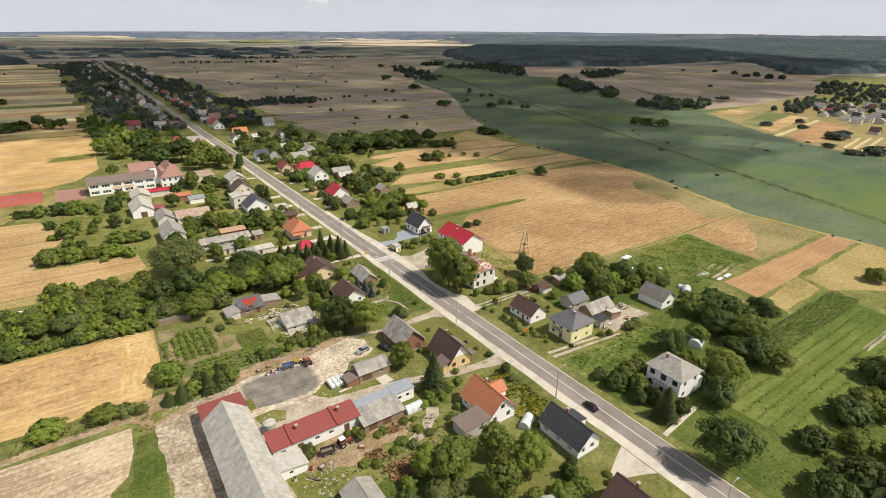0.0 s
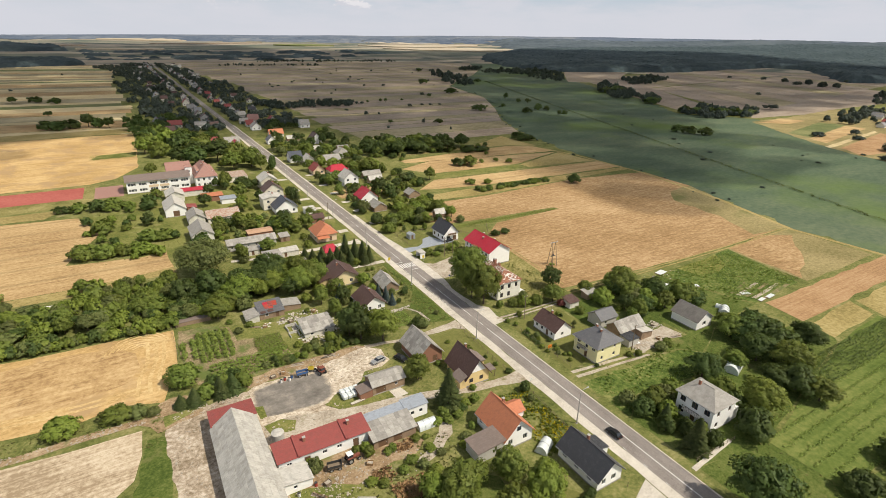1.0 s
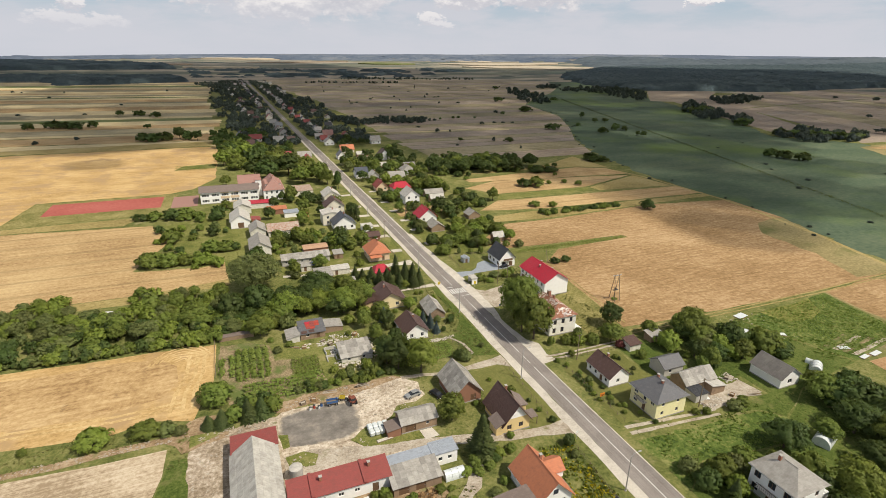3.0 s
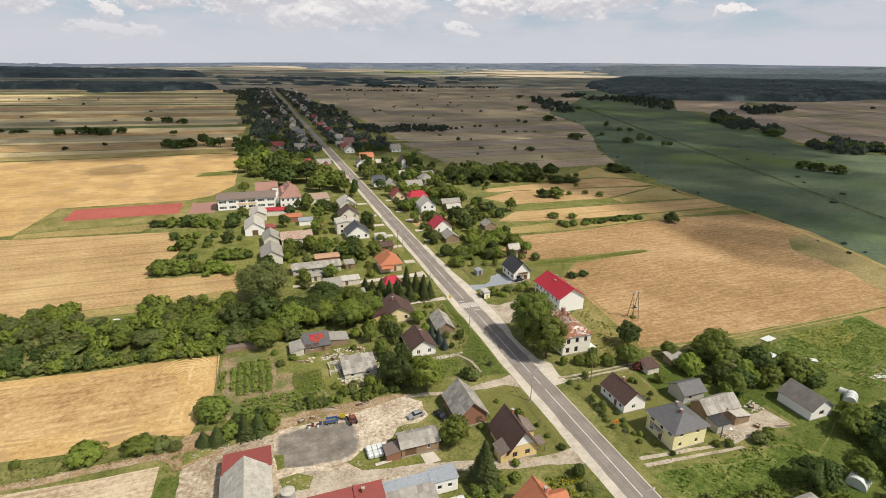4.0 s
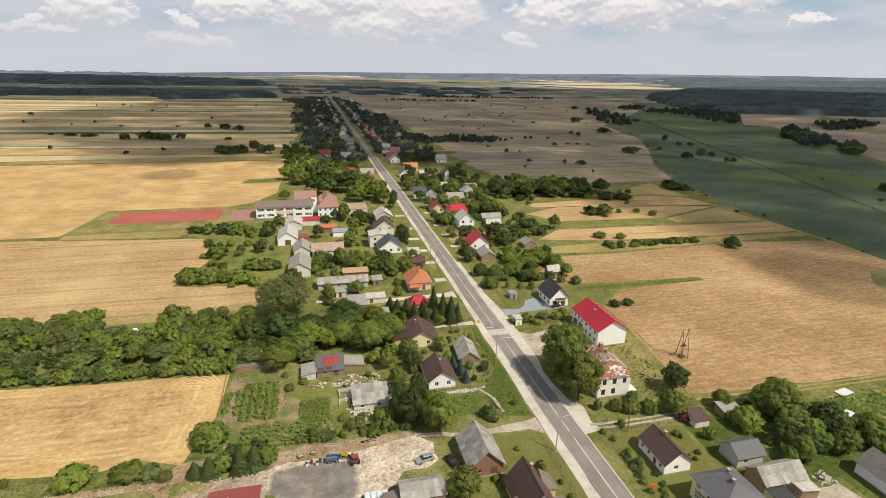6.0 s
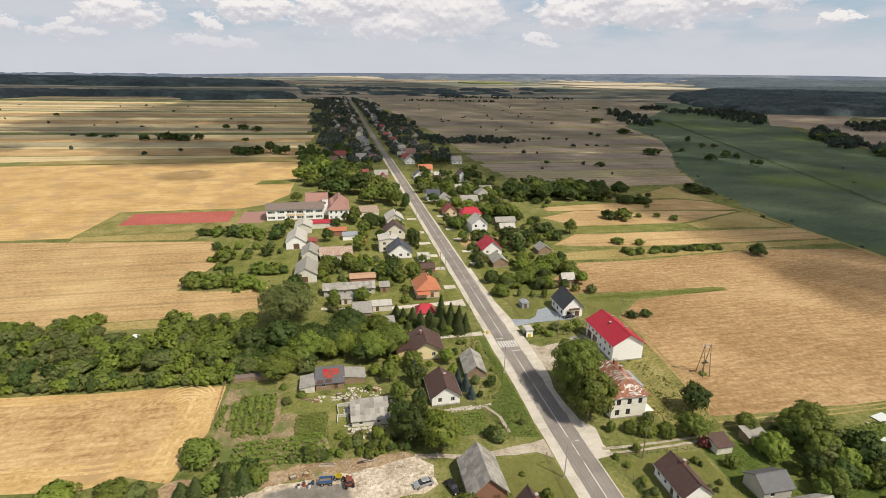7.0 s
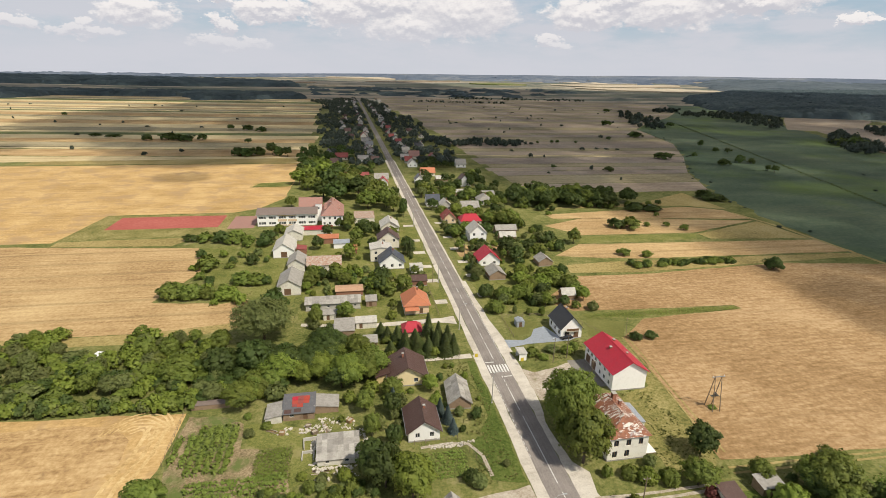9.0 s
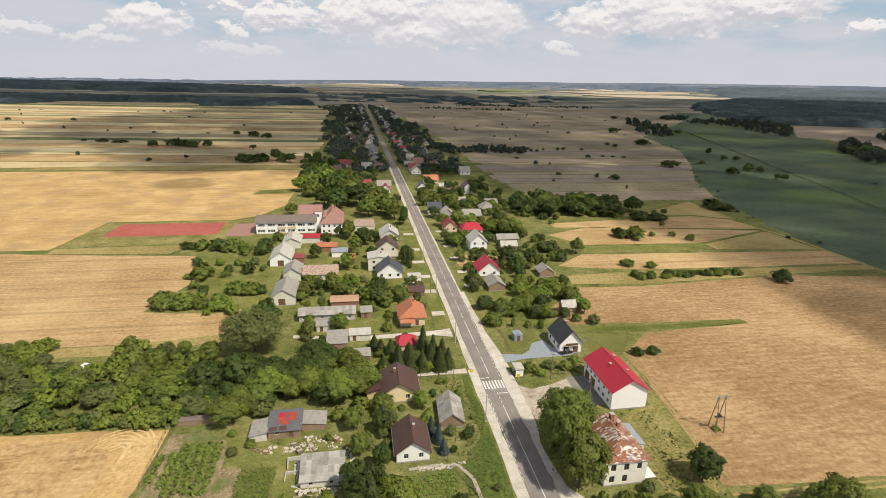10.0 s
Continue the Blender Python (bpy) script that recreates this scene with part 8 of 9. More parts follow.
# takes the hill backdrop's colour with its painted haze
wood("low wooded hills along the horizon", [(-4200, 3000), (-1500, 3600), (0, 3800), (2200, 3000), (3500, 1500), (4300, 700), (4400, 1700), (3300, 3300), (1500, 4450), (-1500, 4450), (-3600, 3300)], 24, 9, 16, 15, 0.5, HAZED_HILLS)
_h = random.Random(9)
for _i in range(34):
    _x = _h.uniform(575, 760)
    far_house(_x, 60 + (_x - 580) * 0.45 + _h.uniform(0, 70), 1300 + _i)
for _i, (_x, _y) in enumerate(((590, 132), (604, 121), (574, 106), (560, 91), (502, 58), (646, 136), (622, 110), (582, 78), (600, 98))):
    far_house(_x, _y, 1400 + _i)
_rows = [("bush", _i % 4, _h.uniform(-900, -130), _h.uniform(430, 1200), _h.uniform(1.5, 4), _h.uniform(2, 5)) for _i in range(40)]
for _i in range(50):
    _y = _h.uniform(300, 1300)
    _rows.append(("bush", _i % 4, _h.uniform(110, 200 + (_y - 300) * 0.5), _y, _h.uniform(1.2, 4), _h.uniform(2, 5)))
_rim = [(174, -48), (172, 6), (188, 53), (200, 112), (196, 147), (205, 192), (223, 262), (256, 340), (307, 420), (369, 533), (424, 717), (520, 842)]
for (_x0, _y0), (_x1, _y1) in zip(_rim, _rim[1:]):
    for _i in range(int(math.hypot(_x1 - _x0, _y1 - _y0) / 20)):
        _f, _g = _h.random(), _h.uniform(0.5, 1.5)
        _rows.append(("bush", _i % 4, _x0 + (_x1 - _x0) * _f + _h.uniform(-4, 9), _y0 + (_y1 - _y0) * _f + _h.uniform(-3, 3), _g * 1.2, _g))
for _i in range(22):
    _x, _y = _h.uniform(215, 420), _h.uniform(20, 420)
    if _x > 225 + max(0, _y - 200) * 0.5:
        _g = _h.uniform(0.7, 1.8)
        _rows.append(("bush", _i % 4, _x, _y, _g * 1.6, _g))
_rows += [('tree', 0, 1091, 468, 9, 11), ('tree', 1, 1113, 458, 9, 15), ('tree', 2, 1066, 411, 9, 15), ('tree', 3, 1081, 393, 8, 14), ('tree', 0, 1144, 520, 8, 13), ('tree', 1, 1192, 592, 7, 10), ('tree', 2, 810, 386, 5, 6), ('tree', 3, 1183, 668, 6, 7), ('tree', 0, 632, 268, 9, 7), ('tree', 1, 1336, 486, 5, 7), ('bush', 2, 464, 133, 7, 5), ('bush', 3, 507, 122, 5, 6), ('bush', 0, 479, 107, 6, 4), ('bush', 1, 441, 66, 11, 7), ('bush', 2, 394, 54, 6, 4), ('bush', 3, 393, 24, 10, 7), ('bush', 0, 380, 32, 8, 4), ('bush', 1, 463, 69, 8, 6)]
merged_plants("field_shrubs", "scattered shrubs and small trees along the far field edges", _rows, HAZED_WOODLAND)


def cloud(name, label, outline, height, spacing, seed):
    """A fair-weather cumulus above the plain whose shade lies on the far fields."""
    inside = in_poly(outline)
    rs = np.random.RandomState(seed)
    off = np.array([SUN_TO.x, SUN_TO.y]) / SUN_TO.z * height
    base = bmesh.new()
    bmesh.ops.create_icosphere(base, subdivisions=1, radius=1.0)
    bv = np.array([v.co[:] for v in base.verts])
    bf = np.array([[v.index for v in f.verts] for f in base.faces])
    base.free()
    xs, ys = [p[0] for p in outline], [p[1] for p in outline]
    vs, fs, k = [], [], 0
    for gx in np.arange(min(xs) - 90, max(xs) + 90, spacing):
        for gy in np.arange(min(ys) - 90, max(ys) + 90, spacing):
            x, y = gx + rs.uniform(-0.5, 0.5) * spacing, gy + rs.uniform(-0.5, 0.5) * spacing
            full = inside(x, y)
            rim = not full and any(inside(x + dx, y + dy) for dx, dy in ((75, 0), (-75, 0), (0, 75), (0, -75)))
            if full or rim and rs.uniform() < 0.4:
                r = spacing * (rs.uniform(0.85, 1.3) if full else rs.uniform(0.3, 0.6))
                v = bv * (1 + rs.uniform(-0.1, 0.1, (len(bv), 1)))
                vs.append(v * np.array([r, r, r * 0.55]) + np.array([x + off[0], y + off[1], height + r * 0.3]))
                fs.append(bf + k * len(bv))
                k += 1
    ob = mesh_ob(name, np.concatenate(vs).tolist(), np.concatenate(fs).tolist(), CLOUDMAT)
    ob.data.shade_smooth()
    tagged(ob, label, "cloud", kind="structure")


cloud("cloud", "large white cumulus cloud drifting over the far village",
      [(-66, 398), (-230, 412), (-380, 570), (-470, 760), (-480, 960), (-390, 1200), (-430, 1400), (-1500, 1480), (-1900, 3300), (300, 3300), (620, 2480), (900, 2440), (1600, 2300), (2400, 1500), (2000, 520), (1200, 350), (900, 265), (640, 238), (480, 262), (405, 236), (362, 180), (335, 122), (322, 82),
       (285, 62), (240, 72), (205, 84), (172, 100), (146, 160), (168, 222), (130, 228), (84, 240), (90, 300), (80, 350)], 900, 62, 4)

merged_plants("red_shrub", "dark red-leaved shrub beside the garden track", [("bush", 0, 28.2, 3.0, 1.7, 2.7), ("bush", 2, 29.4, 2.2, 1.2, 1.9)], REDLEAF)

# ---- roadside furniture ----
def street_lamp(x, y, side=1):
    ob = root("street_lamp", "tall concrete street lamp with a curved arm over the road", "street lamp", (x, y, 0), group="lamps along the road")
    bm = bmesh.new()
    tube(bm, (0, 0, 0), (0, 0, 8.2), 0.14, 0.08, 8)
    part("pole", bm, POLECON, ob)
    bm = bmesh.new()
    tube(bm, (0, 0, 8.1), (0.6 * side, 0, 8.7), 0.04, 0.04, 6)
    tube(bm, (0.6 * side, 0, 8.7), (1.7 * side, 0, 8.85), 0.04, 0.035, 6)
    part("arm", bm, STEEL, ob)
    bm = bmesh.new()
    box(bm, min(1.5 * side, 2.2 * side), max(1.5 * side, 2.2 * side), -0.14, 0.14, 8.78, 8.95, 0.05)
    part("lamp_head", bm, STEEL, ob)
    bm = bmesh.new()
    box(bm, -0.22, 0.22, -0.22, 0.22, 0, 0.12, 0.03)
    part("base", bm, POLECON, ob)


for _k in range(10):
    street_lamp(-6.3, -78.6 + 39.2 * _k)


def utility_pole(x, y, h=8.0, wires=()):
    ob = root("utility_pole", "weathered wooden utility pole with a crossarm", "utility pole", (x, y, 0), group="utility poles")
    bm = bmesh.new()
    tube(bm, (0, 0, 0), (0, 0, h), 0.13, 0.09, 8)
    part("pole", bm, WOODPOST, ob)
    bm = bmesh.new()
    box(bm, -0.7, 0.7, -0.05, 0.05, h - 0.5, h - 0.4)
    part("crossarm", bm, WOODPOST, ob)
    for k in (-0.6, 0, 0.6):
        bm = bmesh.new()
        tube(bm, (k, 0, h - 0.4), (k, 0, h - 0.2), 0.05, 0.04, 6)
        part("insulator", bm, WHITEPAINT, ob)


for _x, _y in ((16.0, 54.7), (20.9, 56.6), (21.2, 41.9), (12.5, 2.0), (27.5, -25.5), (-8.4, 118.0), (9.0, 140.0), (9.4, 190.0), (-9.6, 236.0)):
    utility_pole(_x, _y)


def field_pylon(x, y):
    ob = root("power_pylon", "portal-shaped power line pylon standing in the grain", "pylon", (x, y, 0))
    for s in (-1, 1):
        for f in (-1, 1):
            bm = bmesh.new()
            tube(bm, (s * 1.0, f * 1.5, 0), (s * 0.9, 0, 9.2), 0.12, 0.08, 7)
            part("leg", bm, WOODPOST, ob)
        bm = bmesh.new()
        tube(bm, (s * 0.97, -0.9, 3.7), (s * 0.97, 0.9, 3.7), 0.06, 0.06, 6)
        part("brace", bm, WOODPOST, ob)
    bm = bmesh.new()
    box(bm, -1.7, 1.7, -0.08, 0.08, 8.9, 9.1)
    part("crossbeam", bm, STEEL, ob)
    for k in (-1.5, 0, 1.5):
        bm = bmesh.new()
        tube(bm, (k, 0, 9.1), (k, 0, 9.45), 0.06, 0.04, 6)
        part("insulator", bm, WHITEPAINT, ob)
    bm = bmesh.new()
    box(bm, -1.0, 1.0, -0.35, 0.35, 3.6, 3.72)
    box(bm, -0.3, 0.3, -0.25, 0.25, 3.72, 4.5, 0.05)
    part("transformer", bm, DARKSTEEL, ob)


field_pylon(47.3, 28.7)


def bus_shelter(x, y):
    ob = root("bus_shelter", "small white bus shelter with a flat pale roof", "bus shelter", (x, y, 0))
    for nm, b in (("back_wall", (1.1, 1.25, -1.6, 1.6, 0, 2.3)), ("side_wall", (-0.9, 1.1, -1.6, -1.48, 0, 2.3)), ("side_wall", (-0.9, 1.1, 1.48, 1.6, 0, 2.3))):
        bm = bmesh.new()
        box(bm, *b)
        part(nm, bm, WHITE, ob)
    bm = bmesh.new()
    box(bm, -1.2, 1.45, -1.9, 1.9, 2.3, 2.5, 0.03)
    part("roof", bm, R_PALE, ob)
    bm = bmesh.new()
    box(bm, 0.6, 1.0, -1.3, 1.3, 0.4, 0.48)
    part("bench", bm, DOORWOOD, ob)


bus_shelter(7.6, 58.6)


def road_sign(x, y, w=0.9, h=1.1, material=None, text_bars=0, label="square yellow warning sign on a grey post beside the road"):
    ob = root("road_sign", label, "road sign", (x, y, 0))
    bm = bmesh.new()
    tube(bm, (0, 0, 0), (0, 0, 2.2), 0.04, 0.04, 6)
    part("post", bm, STEEL, ob)
    bm = bmesh.new()
    box(bm, -w / 2, w / 2, -0.06, -0.02, 1.5, 1.5 + h, 0.01)
    p = part("sign_plate", bm, material or YELLOWPAINT, ob)
    for k in range(text_bars):
        bm = bmesh.new()
        box(bm, -w * 0.35, w * 0.35, -0.068, -0.06, 1.65 + k * 0.3, 1.75 + k * 0.3)
        part("bar", bm, BLACKPAINT, p)


road_sign(6.6, 54.4)
road_sign(-5.6, 58.4)
road_sign(7.0, -15.4, 1.3, 1.0, ORANGEPAINT, 2, "orange advertising board with dark bars on a post")
road_sign(6.8, 36.0, 0.6, 0.6, BLUEPAINT, 0, "small blue road sign on a grey post")
road_sign(-6.5, -24.0, 0.5, 0.6, WHITEPAINT, 0, "small white road sign on a grey post")


def fence(name, label, a, b, h=1.2, gap=2.4, rails=2, material=None, slats=False):
    a, b = Vector((*a, 0)), Vector((*b, 0))
    n = max(1, round((b - a).length / gap))
    ob = root("fence", label, "fence", tuple(a))
    d = b - a
    bm = bmesh.new()
    tube(bm, (0, 0, 0), (0, 0, h), 0.05, 0.05, 5)
    me = bpy.data.meshes.new("post")
    bm.to_mesh(me)
    bm.free()
    me.materials.append(material or WOODPOST)
    for i in range(n + 1):
        p = new("post", me)
        p.parent = ob
        p.location = d * (i / n)
    for k in range(rails):
        bm = bmesh.new()
        z = h * (0.45 + 0.45 * k / max(1, rails - 1))
        tube(bm, (0, 0, z), (d.x, d.y, z), 0.03, 0.03, 4)
        part("rail", bm, material or WOODPOST, ob)
    return ob


for _a, _b, _l in (((-7.4, 6.4), (-8.2, -17.4), "grey wooden rail fence along the lawn"), ((-27.2, 26.6), (-17.6, 26.9), "pale rail fence before the white house"), ((-17.6, 26.9), (-13.0, 16.0), "low grey fence along the garden path"),
                   ((9.4, 70.6), (9.4, 84.4), "wire fence along the front lawn"), ((9.4, 84.4), (34, 83.6), "wire fence behind the white house"), ((32.6, 80.6), (39.0, 66.4), "wire fence round the back garden"),
                   ((51, 76.5), (44.6, 65.8), "wire fence round the back garden"), ((7.2, -0.8), (7.2, -23.4), "low wire fence before the yellow house"), ((7.2, 3.2), (26, 2.4), "wire fence along the track"),
                   ((-10.2, 60.0), (-24, 59.4), "wire fence beside the path"), ((6.6, -59.6), (19.0, -59.8), "pale concrete garden wall beside the villa"), ((-9.6, 62.0), (-9.6, 80.0), "wire fence before the spruces"),
                   ((-79.2, 46.4), (-78.9, 28.0), "dark wooden fence between field and garden"), ((-10.4, -44), (-10.4, -57), "wooden fence beside the white house"), ((-8.2, -25.0), (-9.8, -43.0), "wire fence along the flower garden"),
                   ((-11.0, 90), (-11.0, 128), "wire fence before the peach house"), ((10.2, 150), (10.2, 200), "wire fence along the gardens")):
    fence("fence", _l, _a, _b)


# ---- vehicles and farm gear ----
def wheel(ob, x, y, r, w):
    bm = bmesh.new()
    tube(bm, (x - w / 2, y, r), (x + w / 2, y, r), r, r, 14)
    t = part("wheel", bm, RUBBER, ob)
    bm = bmesh.new()
    tube(bm, (x - w / 2 - 0.01, y, r), (x + w / 2 + 0.01, y, r), r * 0.55, r * 0.55, 10)
    part("rim", bm, STEEL, t)


def car(label, x, y, yaw, paint, size=0.95):
    ob = root("car", label, "car", (x, y, 0), yaw)
    ob.matrix_basis = ob.matrix_basis @ Matrix.Scale(size, 4)
    bm = bmesh.new()
    prof = [(-2.1, 0.35), (-2.15, 0.75), (-1.75, 0.92), (-1.0, 0.98), (1.55, 1.0), (2.0, 0.9), (2.1, 0.5), (2.05, 0.32)]
    for s in (0.82,):
        left = [bm.verts.new((-s, p[0], p[1])) for p in prof]
        right = [bm.verts.new((s, p[0], p[1])) for p in prof]
        bm.faces.new(left)
        bm.faces.new(list(reversed(right)))
        for i in range(len(prof)):
            j = (i + 1) % len(prof)
            bm.faces.new([left[j], left[i], right[i], right[j]])
    bmesh.ops.bevel(bm, geom=bm.edges[:], offset=0.06, segments=2, affect="EDGES")
    bmesh.ops.recalc_face_normals(bm, faces=bm.faces)
    part("body", bm, paint, ob)
    bm = bmesh.new()
    lo, hi = [(-1.05, 0.95), (1.6, 0.97)], [(-0.45, 1.42), (1.15, 1.42)]
    v = [bm.verts.new((sx * (0.76 if z < 1.2 else 0.6), y_, z)) for sx in (-1, 1) for y_, z in (lo[0], hi[0], hi[1], lo[1])]
    for f in ((0, 1, 2, 3), (7, 6, 5, 4), (0, 4, 5, 1), (2, 6, 7, 3)):
        bm.faces.new([v[i] for i in f])
    part("glazing", bm, GLASS, ob)
    bm = bmesh.new()
    box(bm, -0.6, 0.6, -0.48, 1.18, 1.41, 1.47, 0.02)
    part("roof", bm, paint, ob)
    for sx in (-0.75, 0.75):
        for yy in (-1.3, 1.3):
            wheel(ob, sx, yy, 0.31, 0.2)
    for sx in (-0.58, 0.58):
        bm = bmesh.new()
        box(bm, sx - 0.16, sx + 0.16, -2.17, -2.1, 0.62, 0.76)
        part("headlight", bm, WHITEPAINT, ob)
        bm = bmesh.new()
        box(bm, sx - 0.16, sx + 0.16, 2.06, 2.12, 0.66, 0.8)
        part("tail_light", bm, REDPAINT, ob)
    return ob


car("silver hatchback parked in the dusty yard", -34.6, 3.0, -78, SILVERPAINT)
car("dark car parked beside the outbuilding", -29.2, 1.0, 20, BLACKPAINT)
car("dark car driving along the asphalt road", -1.9, -46.0, 180, BLACKPAINT, 0.86)
car("black car parked before the white house", 25.6, 67.6, -80, BLACKPAINT)
car("blue car parked beside the farm drive", -45.0, 95.4, -85, BLUEPAINT)


def tractor(label, x, y, yaw, paint, cab):
    ob = root("tractor", label, "tractor", (x, y, 0), yaw)
    ob.matrix_basis = ob.matrix_basis @ Matrix.Scale(0.88, 4)
    bm = bmesh.new()
    box(bm, -0.35, 0.35, -1.7, 0.2, 0.7, 1.35, 0.08)
    part("bonnet", bm, paint, ob)
    bm = bmesh.new()
    box(bm, -0.6, 0.6, 0.2, 1.3, 0.8, 1.5, 0.05)
    part("cab_base", bm, paint, ob)
    bm = bmesh.new()
    box(bm, -0.62, 0.62, 0.15, 1.35, 1.5, 2.25)
    part("cab_glass", bm, GLASS, ob)
    bm = bmesh.new()
    box(bm, -0.72, 0.72, 0.05, 1.45, 2.25, 2.4, 0.04)
    part("cab_roof", bm, cab, ob)
    bm = bmesh.new()
    tube(bm, (0.2, -1.0, 1.3), (0.2, -1.0, 2.1), 0.05, 0.05, 6)
    part("exhaust", bm, DARKSTEEL, ob)
    for sx in (-0.8, 0.8):
        wheel(ob, sx, 0.9, 0.75, 0.4)
        wheel(ob, sx * 0.8, -1.3, 0.45, 0.25)
    for sx in (-0.8, 0.8):
        bm = bmesh.new()
        box(bm, sx - 0.22, sx + 0.22, 0.3, 1.5, 1.5, 1.57)
        part("mudguard", bm, paint, ob)


def trailer(label, x, y, yaw, paint, l=3.4, w=1.9):
    ob = root("trailer", label, "trailer", (x, y, 0), yaw)
    bm = bmesh.new()
    box(bm, -w / 2, w / 2, -l / 2, l / 2, 0.7, 0.82)
    part("bed", bm, WOODPOST, ob)
    for nm, b in (("side_board", (-w / 2, -w / 2 + 0.06, -l / 2, l / 2, 0.82, 1.4)), ("side_board", (w / 2 - 0.06, w / 2, -l / 2, l / 2, 0.82, 1.4)), ("end_board", (-w / 2 + 0.06, w / 2 - 0.06, -l / 2, -l / 2 + 0.06, 0.82, 1.4)), ("end_board", (-w / 2 + 0.06, w / 2 - 0.06, l / 2 - 0.06, l / 2, 0.82, 1.4))):
        bm = bmesh.new()
        box(bm, *b)
        part(nm, bm, paint, ob)
    for sx in (-w / 2 + 0.1, w / 2 - 0.1):
        wheel(ob, sx, 0.7, 0.38, 0.22)
        wheel(ob, sx, -0.9, 0.38, 0.22)
    bm = bmesh.new()
    tube(bm, (0, -l / 2, 0.6), (0, -l / 2 - 1.2, 0.5), 0.05, 0.05, 6)
    part("drawbar", bm, DARKSTEEL, ob)


tractor("old rusty red tractor parked beside the cinder yard", -49.0, 5.8, 190, RUSTPAINT, RUSTPAINT)
tractor("brown tractor with a white cab roof behind the stable", -52.7, -25.2, 95, RUSTPAINT, WHITEPAINT)
trailer("small blue farm trailer at the yard's edge", -53.4, 6.8, 86, DULLBLUE, 2.6, 1.3)
trailer("yellow farm implement carrier beside the tractor", -50.9, 7.4, 70, YELLOWPAINT, 1.3, 0.7)
trailer("empty dark farm trailer behind the stable", -56.6, -25.6, 80, DARKSTEEL, 2.8, 1.5)


def barrel(x, y, paint, label):
    ob = root("barrel", label, "barrel", (x, y, 0), group="barrels in the yard")
    bm = bmesh.new()
    tube(bm, (0, 0, 0), (0, 0, 0.88), 0.3, 0.3, 14)
    part("drum", bm, paint, ob)
    for z in (0.28, 0.58, 0.86):
        bm = bmesh.new()
        tube(bm, (0, 0, z), (0, 0, z + 0.03), 0.315, 0.315, 14)
        part("hoop", bm, DARKSTEEL, ob)


for _x, _y, _m, _l in ((-58.6, 6.6, WHITEPAINT, "white metal barrel at the yard's edge"), (-57.6, 7.0, REDPAINT, "rusty metal barrel at the yard's edge"), (-56.6, 6.4, WHITEPAINT, "white metal barrel at the yard's edge"), (-55.9, 7.1, BLUEPAINT, "blue metal barrel at the yard's edge"),
                       (-64.4, -28.6, WHITEPAINT, "white metal barrel beside the barn"), (-61.0, -27.8, REDPAINT, "rusty metal barrel beside the barn")):
    barrel(_x, _y, _m, _l)


def bale(x, y, z, i):
    ob = root("wrapped_bale", "white film-wrapped bale in a stack on the yard", "bale", (x, y, z), 4, "wrapped bales in the yard")
    bm = bmesh.new()
    box(bm, -0.55, 0.55, -0.8, 0.8, 0, 1.05, 0.18)
    part("film", bm, PLASTIC, ob)
    bm = bmesh.new()
    box(bm, -0.56, 0.56, -0.05, 0.05, 0.2, 0.9)
    part("strap", bm, DARKSTEEL, ob)


for _i in range(8):
    bale(-47.4 + (_i % 4) * 1.15, -6.6 + (_i // 4) * 1.8, 0.06, _i)


def crate(x, y, yaw, w, l, h, material, label):
    ob = root("crate", label, "crate", (x, y, 0), yaw, "crates on the farmyards")
    for k in range(3):
        for s in (-1, 1):
            bm = bmesh.new()
            box(bm, -w / 2, w / 2, s * l / 2 - 0.02, s * l / 2 + 0.02, 0.06 + k * h / 3, 0.02 + (k + 1) * h / 3)
            part("slat", bm, material, ob)
            bm = bmesh.new()
            box(bm, s * w / 2 - 0.02, s * w / 2 + 0.02, -l / 2 + 0.03, l / 2 - 0.03, 0.06 + k * h / 3, 0.02 + (k + 1) * h / 3)
            part("slat", bm, material, ob)
    bm = bmesh.new()
    box(bm, -w / 2 + 0.03, w / 2 - 0.03, -l / 2 + 0.03, l / 2 - 0.03, 0.04, h * 0.75)
    part("filling", bm, RUBBLE, ob)


for _x, _y, _a, _w, _l, _h, _m in ((43.4, -19.6, 40, 1.2, 0.9, 0.7, WOODPOST), (38.6, -25.4, 25, 1.0, 0.9, 0.7, HAY),
                                   (-59.8, 9.4, 15, 1.2, 0.9, 0.7, WOODPOST), (-57.2, 9.8, -20, 1.0, 0.9, 0.8, HAY), (-48.8, 33.8, 30, 1.3, 1.0, 0.8, WOODPOST), (-56.0, 34.6, -15, 1.1, 1.0, 0.7, HAY), (-50.4, 36.4, 5, 1.2, 0.8, 0.6, WOODPOST), (-41.0, 36.8, 50, 1.4, 1.0, 0.8, HAY), (-59.0, -28.6, 20, 1.2, 1.0, 0.8, WOODPOST), (-50.2, -28.0, -35, 1.2, 0.9, 0.7, HAY)):
    crate(_x, _y, _a, _w, _l, _h, _m, "weathered slatted wooden crate of scrap standing on bare ground")


def plank_stack(x, y, yaw, n, l):
    ob = root("plank_stack", "loose stack of pale sawn planks on the ground", "planks", (x, y, 0), yaw, "timber about the yards")
    rnd = random.Random(int(x * 10))
    for k in range(n):
        bm = bmesh.new()
        u = rnd.uniform(-0.5, 0.5)
        box(bm, u - 0.11, u + 0.11, -l / 2 + rnd.uniform(-0.2, 0.2), l / 2 + rnd.uniform(-0.2, 0.2), 0.05 + (k // 4) * 0.06, 0.1 + (k // 4) * 0.06)
        p = part("plank", bm, [HAY, WOODPOST, RUBBLE][k % 3], ob)
        p.rotation_euler.z = rnd.uniform(-0.08, 0.08)


